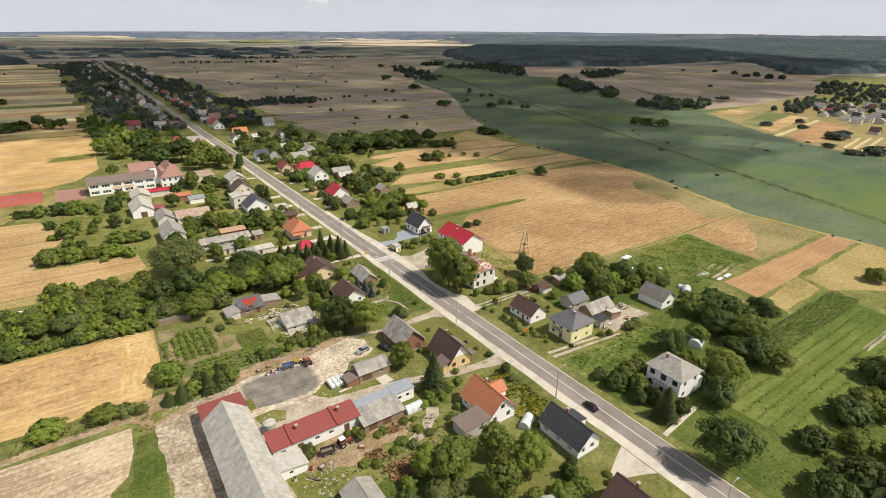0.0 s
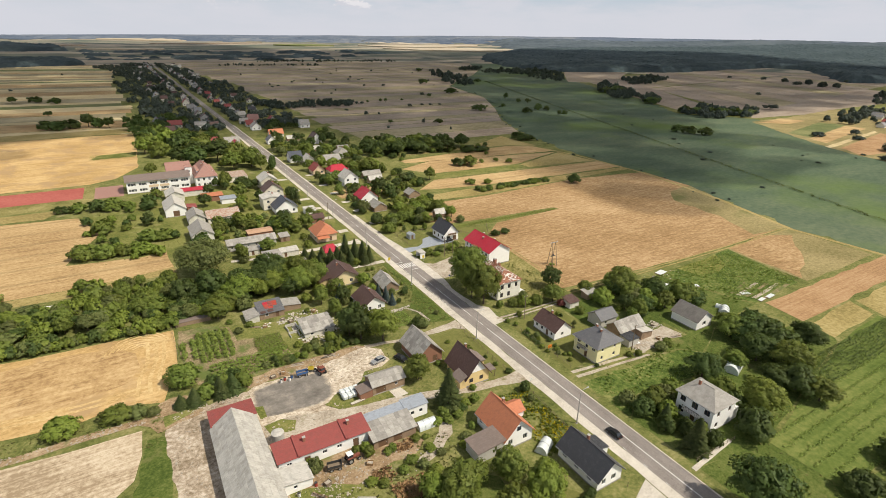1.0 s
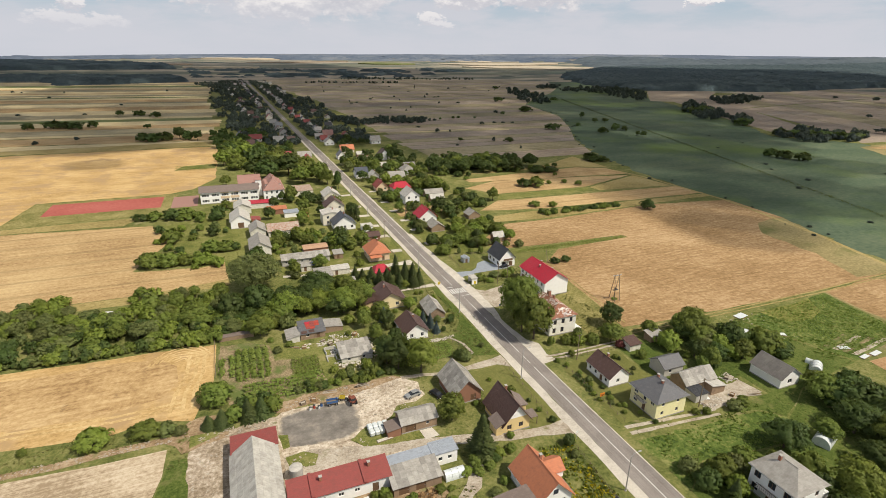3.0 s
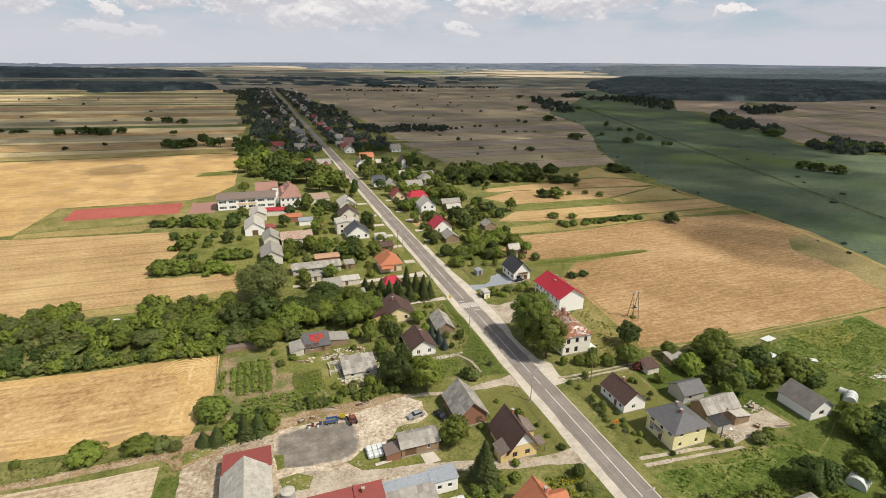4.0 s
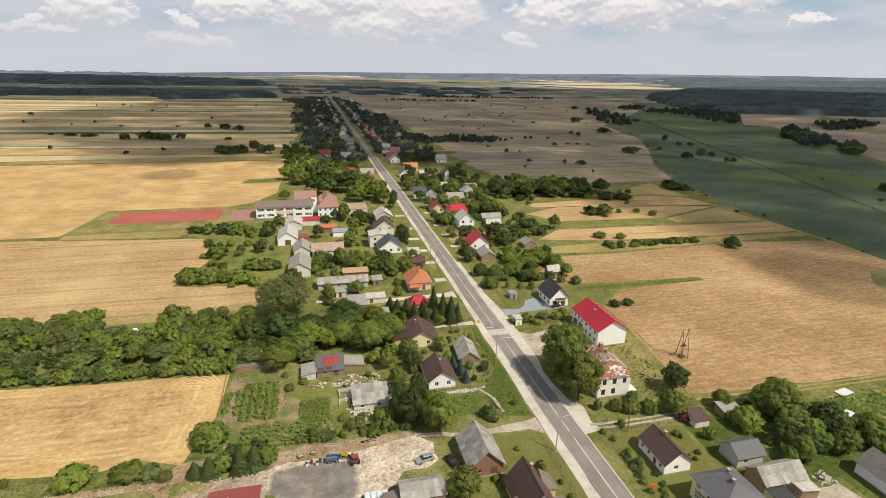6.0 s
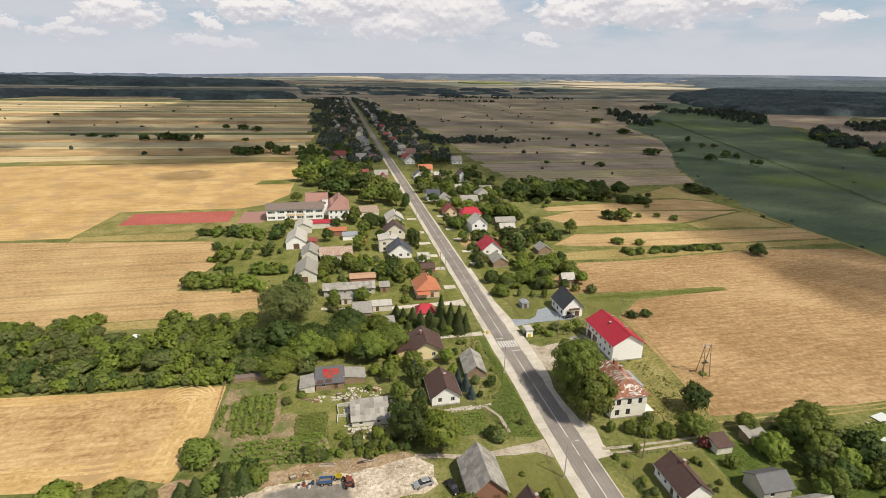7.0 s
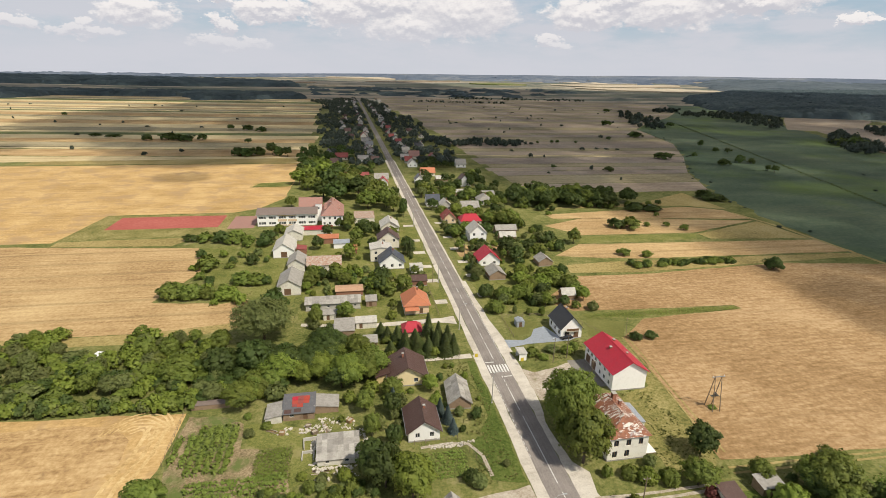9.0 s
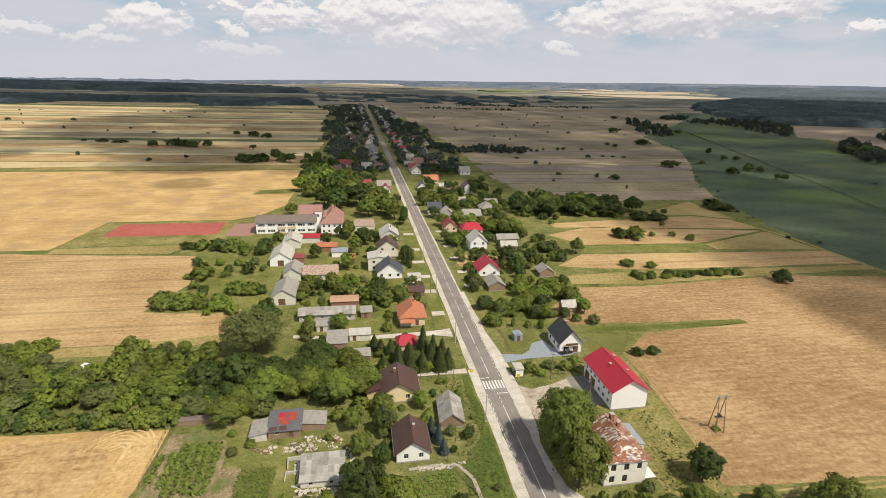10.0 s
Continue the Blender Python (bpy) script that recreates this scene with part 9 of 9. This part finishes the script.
for _x, _y, _a, _n, _l in ((-53.0, 12.0, 80, 9, 3.2), (-45.4, 11.6, 95, 8, 3.6), (-58.4, 36.0, 60, 8, 2.6), (-46.4, 35.2, 20, 9, 3.0), (-47.0, 21.4, 88, 8, 3.4), (44.4, -27.0, 75, 9, 3.0), (-61.2, -30.4, 40, 8, 3.0), (29.0, -24.8, 20, 7, 2.4), (-38.4, 24.6, 10, 7, 2.8)):
    plank_stack(_x, _y, _a, _n, _l)


def stone_pen(x, y, yaw, w, l, h=0.9):
    ob = root("stone_pen", "low open pen of rough pale concrete walls", "pen", (x, y, 0), yaw)
    for nm, b in (("wall", (-w / 2, w / 2, l / 2 - 0.2, l / 2, 0, h)), ("wall", (-w / 2, -w / 2 + 0.2, -l / 2, l / 2 - 0.21, 0, h * 0.8)), ("wall", (w / 2 - 0.2, w / 2, -l / 2, l / 2 - 0.21, 0, h * 0.9))):
        bm = bmesh.new()
        box(bm, *b, 0.03)
        part(nm, bm, GREYWALL, ob)


stone_pen(-49.4, 30.2, 5, 3.2, 3.0)
stone_pen(-49.8, 26.4, 0, 2.6, 2.4, 0.7)


def silo(x, y):
    ob = root("silo", "round concrete silo with a pale domed cover beside the barn", "silo", (x, y, 0))
    for k in range(3):
        bm = bmesh.new()
        tube(bm, (0, 0, k * 0.9), (0, 0, k * 0.9 + 0.88), 1.25, 1.25, 20)
        part("ring", bm, POLECON, ob)
    bm = bmesh.new()
    tube(bm, (0, 0, 2.68), (0, 0, 2.95), 1.3, 0.6, 20)
    part("cover", bm, R_PALE, ob)


silo(-64.2, -13.2)


def tunnel(x, y, yaw, w, l, h, label="white plastic tunnel greenhouse with hoops"):
    ob = root("greenhouse", label, "greenhouse", (x, y, 0), yaw)
    bm = bmesh.new()
    n = 10
    pts = [(-w / 2 * math.cos(math.pi * i / n), h * math.sin(math.pi * i / n)) for i in range(n + 1)]
    for (x0, z0), (x1, z1) in zip(pts, pts[1:]):
        quads(bm, [(x0, -l / 2, z0), (x0, l / 2, z0), (x1, l / 2, z1), (x1, -l / 2, z1)])
    for s in (-1, 1):
        quads(bm, [(px, s * l / 2, pz) for px, pz in (pts if s > 0 else list(reversed(pts)))])
    part("film", bm, PLASTIC, ob)
    k = max(2, int(l / 1.4))
    for i in range(k + 1):
        bm = bmesh.new()
        yy = -l / 2 + l * i / k
        for (x0, z0), (x1, z1) in zip(pts, pts[1:]):
            tube(bm, (x0 * 1.02, yy, z0 * 1.02), (x1 * 1.02, yy, z1 * 1.02), 0.035, 0.035, 4)
        part("hoop", bm, STEEL, ob)


tunnel(43.6, -44.4, -72, 3.6, 5.6, 2.2)
tunnel(69.6, -25.4, -60, 3.0, 4.2, 2.0)
tunnel(-35.4, -23.8, -90, 2.4, 4.2, 1.6)
tunnel(-17.6, -41.6, -62, 2.6, 3.8, 1.7)
tunnel(71.6, -22.6, 20, 1.6, 2.2, 1.2, "small plastic cold frame in the garden")


def sheet(x, y, yaw, w, l, label, material):
    ob = root("ground_sheet", label, "sheet", (x, y, 0), yaw)
    bm = bmesh.new()
    box(bm, -w / 2, w / 2, -l / 2, l / 2, 0.07, 0.24, 0.04)
    part("bed_frame", bm, WOODPOST, ob)
    bm = bmesh.new()
    box(bm, -w / 2 + 0.08, w / 2 - 0.08, -l / 2 + 0.08, l / 2 - 0.08, 0.24, 0.31, 0.02)
    part("cover", bm, material, ob)


for _x, _y, _w, _l, _r in ((77.6, 4.0, 4.6, 2.6, 10), (78.2, -8.6, 4.0, 1.8, -30), (94.0, -26.2, 4.2, 1.6, 5), (89.0, -26.2, 3.4, 1.4, 8), (88.4, -21.0, 3.4, 1.6, -20), (70.0, -3.4, 3.0, 2.0, 20), (66.0, -6.0, 2.6, 1.8, 10)):
    sheet(_x, _y, _r, _w, _l, "garden bed frame under a white cover", PLASTIC)
sheet(-45.2, -9.2, 5, 3.6, 0.9, "stack of pale sawn planks on the grass", PALESTONE)
sheet(23.0, 17.6, 0, 2.8, 3.2, "heap under a white tarpaulin beside the ruin", WHITEPAINT)
sheet(-110.6, 76.6, -15, 2.6, 4.2, "low shelter under a white sheet in the grass gap", WHITEPAINT)
sheet(50.0, -12.0, 15, 3.0, 2.2, "low shelter with pale sheet cover among shrubs", R_METAL)
sheet(44.6, -19.6, 30, 2.2, 1.8, "heap of pale scrap on the farmyard", RUBBLE)
sheet(31.6, -23.8, -20, 1.8, 1.6, "heap of pale scrap on the farmyard", WHITEPAINT)


# ---- rubble, brush, crops and weeds ----
def stones(name, label, regions, n, size, material, seed):
    """Loose pieces past counting, one mesh."""
    rs = np.random.RandomState(seed)
    cube = np.array([(x, y, z) for x in (-1, 1) for y in (-1, 1) for z in (0, 1)], float)
    fc = np.array([(0, 1, 3, 2), (4, 6, 7, 5), (0, 4, 5, 1), (2, 3, 7, 6), (1, 5, 7, 3), (0, 2, 6, 4)])
    vs, fs = [], []
    for k in range(n):
        x0, x1, y0, y1 = regions[k % len(regions)]
        x, y = rs.uniform(x0, x1), rs.uniform(y0, y1)
        if not free_spot(x, y, 0.2) or noise.noise(Vector((x * 0.5, y * 0.5, seed))) < rs.uniform(-0.3, 0.3):
            continue
        s = 0.8 * size * rs.uniform(0.3, 1.2) ** 1.5
        v = cube * (1 + rs.uniform(-0.35, 0.35, (8, 3))) * np.array([s, s * rs.uniform(0.5, 1.2), s * 0.8])
        a = rs.uniform(0, 6.28)
        c, d = math.cos(a), math.sin(a)
        v = v @ np.array([[c, d, 0], [-d, c, 0], [0, 0, 1]]) + np.array([x, y, 0.04])
        fs.append(fc + len(vs) * 8)
        vs.append(v)
    ob = mesh_ob(name, np.concatenate(vs).tolist(), np.concatenate(fs).tolist(), material)
    return tagged(ob, label, "rubble", kind="stuff")


stones("rubble", "scattered pale rubble and broken concrete on the dusty yards", [(-83, -77, -22, 6), (-82, -66, 4.2, 7.4), (-60, -36, 8.6, 12.5), (-49, -35, -1, 9), (-66, -48, -14, -7), (-60, -40, -34, -26), (-66, -36, 8.2, 12.4)], 2200, 0.16, RUBBLE, 1)
stones("rubble", "heaps of pale stones and scrap round the shack", [(-49, -40, 34, 39), (-48, -38, 19, 22.5), (-57, -47, 34, 37), (-49.5, -48, 22, 32), (-24, -14, 24.5, 26), (-40, -37, 22, 34), (-48, -41, 21, 22.6)], 1500, 0.26, PALESTONE, 2)
stones("rubble", "pale stones along the field edge", [(-120, -84, 6.4, 8.8), (-70, -52, -30, -24), (-64, -56, -37, -28)], 1100, 0.17, RUBBLE, 3)
stones("yard_clutter", "pale scrap and stones on the eastern farmyard", [(42, 46, -21, -17.6), (43, 45.6, -20.6, -18), (28, 36, -28, -24), (64, 84, -12, 6)], 620, 0.2, PALESTONE, 4)


HARD = [(6, 26, -24, 2), (-18, -6, -18.8, 7), (9, 21, 70, 84), (-84, -66, -40, 8), (-66, -36, -6.6, 8.8), (-66, -36, -15, -11.4), (-64, -40, -32, -24.5), (-14, -5, -67, -57), (27, 48, -29, -20), (-34, -6, 5.6, 11.4), (-34, -6, -22.6, -15.6), (-33, -27, -40, -17), (6, 26, 36, 55.4), (36, 46, 8, 66)]


def soft_spot(x, y):
    return free_spot(x, y, 0.3) and not any(a < x < b and c < y < d for a, b, c, d in HARD)


def tufts(name, label, regions, per_m2, size, material, seed, category="grass", avoid=True):
    """Upright clumps of leaves scattered over patches of ground, one mesh."""
    rs = np.random.RandomState(seed)
    P = []
    for x0, x1, y0, y1 in regions:
        n = int((x1 - x0) * (y1 - y0) * per_m2)
        p = np.stack([rs.uniform(x0, x1, n), rs.uniform(y0, y1, n)], 1)
        den = np.array([noise.noise(Vector((a * 0.22, b * 0.22, seed))) for a, b in p])
        p = p[den > rs.uniform(-0.5, 0.25, n)]
        if avoid:
            p = p[[soft_spot(a, b) for a, b in p]]
        P.append(p)
    P = np.concatenate(P)
    n = len(P)
    s = size * rs.uniform(0.5, 1.4, n)
    V = []
    for q in range(3):
        a = rs.uniform(0, 6.28, n)
        t = np.stack([np.cos(a), np.sin(a), 0 * a], 1) * s[:, None] * 0.7
        lean = rs.normal(scale=0.45, size=(n, 3)) * s[:, None]
        lean[:, 2] = s * rs.uniform(0.6, 1.1, n)
        c = np.stack([P[:, 0], P[:, 1], np.full(n, 0.03)], 1)
        V.append(np.stack([c - t * 0.6, c + t * 0.6, c + t + lean, c - t + lean], 1))
    V = np.concatenate(V).reshape(-1, 3)
    me = bpy.data.meshes.new(name)
    me.from_pydata(V.tolist(), [], np.arange(len(V)).reshape(-1, 4).tolist())
    me.materials.append(material)
    return tagged(new(name, me), label, category, kind="stuff")


tufts("rough_grass", "tall rough grass and weeds on the ditch bank and waste ground",
      [(-15, -6.4, 13, 59), (24, 42, 8, 66), (-60, -44, -48, -24), (-48, -31, -42, -27), (-88, -80, -2, 8), (-120, -84, 8, 13.5), (9, 25, 56, 63)], 2.2, 0.24, GRASSLEAF, 1)
tufts("rough_grass", "uneven garden grass with weeds", [(-60, -8, 14, 60), (-34, -8, -30, 10), (-26, -8, -66, -44), (7, 50, -30, 8), (-60, -10, 62, 112), (7, 29, 86, 112), (40, 84, -34, 4)], 0.4, 0.18, GRASSLEAF, 2)
tufts("rough_grass", "rough green pasture grass with weeds", [(8, 25, -100, -62), (25, 110, -100, -80), (24, 60, -50, -30)], 0.4, 0.18, GRASSLEAF, 3)
tufts("weeds", "overgrown leafy vegetable plot", [(7, 42, -43, -30), (78, 118, -24, 4), (60, 78, -16, 3)], 2.4, 0.26, CROP, 4, "weeds")
tufts("weeds", "garden weeds along the farther plots", [(-56, -9, 112, 205), (8, 28, 112, 205), (-100, -60, 106, 172)], 0.3, 0.22, GRASSLEAF, 5, "weeds")
tufts("flowers", "yellow flowers blooming in the front garden", [(-17.6, -9, -43.5, -24.6), (8, 12, -14, -2)], 3.4, 0.26, FLOWER, 6, "flowers")
tufts("flower_leaves", "green leaves between the yellow flowers", [(-18, -8.4, -44, -23.6)], 5.0, 0.34, LEAF_L, 7, "leaves")
tufts("dry_brush", "heaps of dry brown brush on the waste ground", [(-49, -42, -40, -35), (-51, -47, -34, -30), (-44, -40, -28, -25.5)], 18, 0.34, HAY, 8, "brush", False)


def rows_of_crop(name, label, x0, x1, y0, y1, gap, along, size, material, seed, step=0.45, wander=0.12):
    rs = np.random.RandomState(seed)
    P = []
    if along == "x":
        for y in np.arange(y0, y1, gap):
            xs = np.arange(x0, x1, step)
            P.append(np.stack([xs + rs.uniform(-0.2, 0.2, len(xs)), y + rs.normal(scale=wander, size=len(xs))], 1))
    else:
        for x in np.arange(x0, x1, gap):
            ys = np.arange(y0, y1, step)
            P.append(np.stack([x + rs.normal(scale=wander, size=len(ys)), ys + rs.uniform(-0.2, 0.2, len(ys))], 1))
    P = np.concatenate(P)
    P = P[rs.uniform(size=len(P)) > 0.08]
    n = len(P)
    c = np.stack([P[:, 0], P[:, 1], np.full(n, size * 0.5)], 1)
    V, soft = leaf_cloud(rs, c, np.full(n, size), n * 6, size * 0.7, 0.8, 1.1)
    V[:, 2] = np.clip(V[:, 2], 0.04, None)
    soft = soft + np.array([0, 0, 0.7])
    soft /= np.linalg.norm(soft, axis=1)[:, None]
    return tagged(new(name, leaf_mesh(name, V, material, soft)), label, "crop rows", kind="stuff")


rows_of_crop("crop_rows", "rows of leafy vegetables in bare garden soil", -73.4, -64.8, 24.2, 39.2, 1.8, "y", 0.74, CROP, 1, 0.24)
rows_of_crop("crop_rows", "pair of vegetable rows beside the field", -77.4, -74.4, 27.0, 37.0, 2.4, "y", 0.74, CROP, 2, 0.28)
rows_of_crop("crop_rows", "block of green potato plants", -60.2, -53.6, 21.0, 29.6, 0.5, "x", 0.42, CROP, 3, 0.3)
rows_of_crop("crop_rows", "rows of currant bushes along the garden", -72.4, -53.5, 14.2, 22.8, 1.75, "x", 0.64, CROP, 4, 0.24)
rows_of_crop("crop_rows", "vegetable rows before the white house", -26.5, -17.0, 16.0, 23.4, 1.0, "x", 0.42, CROP, 5, 0.3)
rows_of_crop("crop_rows", "rows of low green crop running to the meadow", 26, 106, -78, -60, 2.9, "x", 0.34, CROP, 6, 0.3, 0.22)
rows_of_crop("crop_rows", "dense dark green crop rows", 60, 112, -60, -51.5, 0.95, "x", 0.42, LEAF_B, 7, 0.5, 0.15)
rows_of_crop("crop_rows", "vegetable rows in the field garden", 86, 116, -23, 3, 1.3, "x", 0.4, CROP, 8, 0.55, 0.2)
rows_of_crop("crop_rows", "beet rows between the grain fields", 39, 96, 79.4, 82.6, 0.8, "x", 0.35, CROP, 9)
rows_of_crop("crop_rows", "vegetable rows in the stubble", -106, -81, 302, 320, 3.0, "x", 0.5, CROP, 10, 0.8)
rows_of_crop("hedge", "clipped dark hedge before the lawn", 7.0, 7.6, -11.6, -3.8, 0.55, "y", 0.5, LEAF_B, 11, 0.35)
rows_of_crop("reeds", "dark line of reeds along the meadow ditch", 0, 0.5, 0, 940, 2.0, "y", 1.0, LEAF_B, 12, 1.4, 0.6).matrix_basis = pose(196, -76, 0, 0, 0, -22.2)


def ribbon(name, label, pts, w, z, material, category="track"):
    vs, fs = [], []
    n = len(pts)
    for i, (x, y) in enumerate(pts):
        a, b = pts[max(0, i - 1)], pts[min(n - 1, i + 1)]
        d = Vector((b[0] - a[0], b[1] - a[1])).normalized()
        vs += [(x - d.y * w / 2, y + d.x * w / 2, z), (x + d.y * w / 2, y - d.x * w / 2, z)]
        if i:
            fs.append((2 * i - 2, 2 * i - 1, 2 * i + 1, 2 * i))
    return tagged(mesh_ob(name, vs, fs, material), label, category, kind="structure")


def tracks():
    k = 0
    for r in (3.0, 5.2, 7.4, 9.6):
        for d in (0.0, 1.9):
            pts = [(-87.5 + (r + d * 0.6 + 0.5 * math.sin(3 * a + r)) * math.cos(a) * 0.75, 38.0 + (r * 0.85 + d * 0.6 + 0.4 * math.sin(4 * a + r)) * math.sin(a)) for a in np.linspace(-0.6 + 0.1 * r, 2.2 + 0.08 * r, 24)]
            ribbon("wheel_track", "pale wheel track turning in the stubble", pts, 0.5, 0.075 + 0.002 * k, SWIRL)
            k += 1
    for x0, x1 in ((-81.6, -83.8), (-83.4, -86.0), (-85.4, -88.6)):
        ribbon("wheel_track", "pale wheel track along the field edge", [(x0, 42), (x0 - 0.4, 32), ((x0 + x1) / 2 - 1, 24), (x1, 17)], 0.9, 0.075 + 0.002 * k, SWIRL)
        k += 1
    for y in (18.6, 20.4):
        ribbon("wheel_track", "pale wheel track along the field edge", [(-86, y), (-100, y - 0.4), (-120, y + 1.5), (-160, y + 2)], 0.9, 0.075 + 0.002 * k, SWIRL)
        k += 1
    for y in (9.6, 11.2):
        ribbon("field_path", "narrow path along the edge of the grain field", [(37, y - 1.6), (80, y - 2.6), (124, y - 3.0), (171, y - 2)], 0.6, 0.075 + 0.002 * k, OLIVE)
        k += 1
    for x in (40.5, 42.0):
        ribbon("field_path", "narrow path behind the red-roofed building", [(x - 2.5, 14), (x - 0.4, 32), (x + 1.5, 50), (x + 3, 66)], 0.5, 0.08 + 0.002 * k, OLIVE)
        k += 1
    ribbon("garden_path", "curved stone garden path", [(-26, 25.4), (-20, 25.9), (-15.5, 25.2), (-13.2, 21), (-12.8, 15)], 0.8, 0.09, RUBBLE, "path")
    ribbon("far_track", "pale dirt track across the far fields", [(70, 452), (130, 440), (190, 445), (230, 430)], 4, 0.1, PALE_STRAW)
    ribbon("edge_path", "sandy path along the meadow edge", [(173, -48), (171, 6), (187, 53), (199, 112), (199, 172), (193, 206)], 2.4, 0.09, OLIVE)


tracks()


# ---- roof sheets laid one by one ----
SHEETS = {}


def sheet_mesh(w, l, material):
    key = (round(w, 2), round(l, 2), material.name)
    if key not in SHEETS:
        bm = bmesh.new()
        box(bm, -l / 2, l / 2, -w / 2, w / 2, 0, 0.03)
        me = bpy.data.meshes.new("roof_sheet")
        bm.to_mesh(me)
        bm.free()
        me.materials.append(material)
        SHEETS[key] = me
    return SHEETS[key]


def lay_sheets(ob, hw, hl, eave, ridge, over, cols, rows, material, seed, lean=None, axis="y"):
    """Lay overlapping sheets on the slopes of a gabled roof, or on one lean-to slope."""
    rnd = random.Random(seed)
    roof = next(c for c in ob.children if c.name.startswith("roof"))
    if lean:
        low, high, side = lean
        k = (high - low) / (2 * hl)
        slopes = [(-hl - over, hl + over, low - k * over, high + k * over)]
    else:
        half = hw if axis == "y" else hl
        k = (ridge - eave) / half
        slopes = [(s * (half + over), 0.0, eave - k * over, ridge) for s in (-1, 1)]
    long = (hl if axis == "y" else hw) + over
    for a, b, za, zb in slopes:
        n = math.hypot(b - a, zb - za)
        w, l = 2 * long / cols, n / rows * 1.08
        me = sheet_mesh(w * 0.985, l, material)
        tilt = math.degrees(math.atan2(zb - za, abs(b - a)))
        for i in range(cols):
            for j in range(rows):
                f = (j + 0.5) / rows
                u, z = a + (b - a) * f, za + (zb - za) * f + 0.135 + rnd.uniform(0, 0.02)
                v = -long + (i + 0.5) * w
                p = new("roof_sheet", me)
                p.parent = roof
                turn = 0 if b > a else 180
                if axis == "y":
                    p.matrix_basis = pose(u, v, z, 0, 0, turn) @ pose(0, 0, 0, 0, -tilt - 0.8, rnd.uniform(-0.5, 0.5))
                else:
                    p.matrix_basis = pose(v, u, z, 0, 0, turn + 90) @ pose(0, 0, 0, 0, -tilt - 0.8, rnd.uniform(-0.5, 0.5))


def find(x, y):
    return next(o for o in bpy.data.objects if o.parent is None and o.type == "EMPTY" and abs(o.location.x - x) < 0.05 and abs(o.location.y - y) < 0.05)


lay_sheets(find(-71.4, -28.0), 4.2, 21.6, 3.3, 6.6, 0.4, 34, 4, SHEET_PALE, 1)
lay_sheets(find(-23.3, 0.7), 3.5, 4.7, 2.9, 6.3, 0.5, 9, 4, SHEET_GREY, 2)
lay_sheets(find(-37.2, -6.6), 4.1, 2.4, 2.5, 3.9, 0.3, 8, 2, SHEET_GREY, 3, axis="x")
lay_sheets(find(-43.2, -22.6), 4.8, 2.2, 0, 0, 0.3, 9, 3, SHEET_GREY, 4, (2.1, 3.0, "n"), "x")
lay_sheets(find(-43.5, 26.2), 4.2, 3.1, 0, 0, 0.3, 8, 4, SHEET_GREY, 5, (1.6, 2.8, "n"), "x")
lay_sheets(find(55.6, -23.6), 3.5, 4.2, 2.9, 5.4, 0.4, 8, 3, SHEET_DARK, 6)
lay_sheets(find(32.6, -18.4), 4.8, 2.5, 3.0, 4.9, 0.4, 9, 2, SHEET_GREY, 7, axis="x")
lay_sheets(find(-14.3, 42.4), 2.7, 4.7, 1.7, 3.8, 0.3, 9, 2, SHEET_GREY, 8)
lay_sheets(find(-46.0, 101.0), 9.1, 3.1, 2.6, 3.9, 0.4, 16, 2, SHEET_GREY, 9, axis="x")
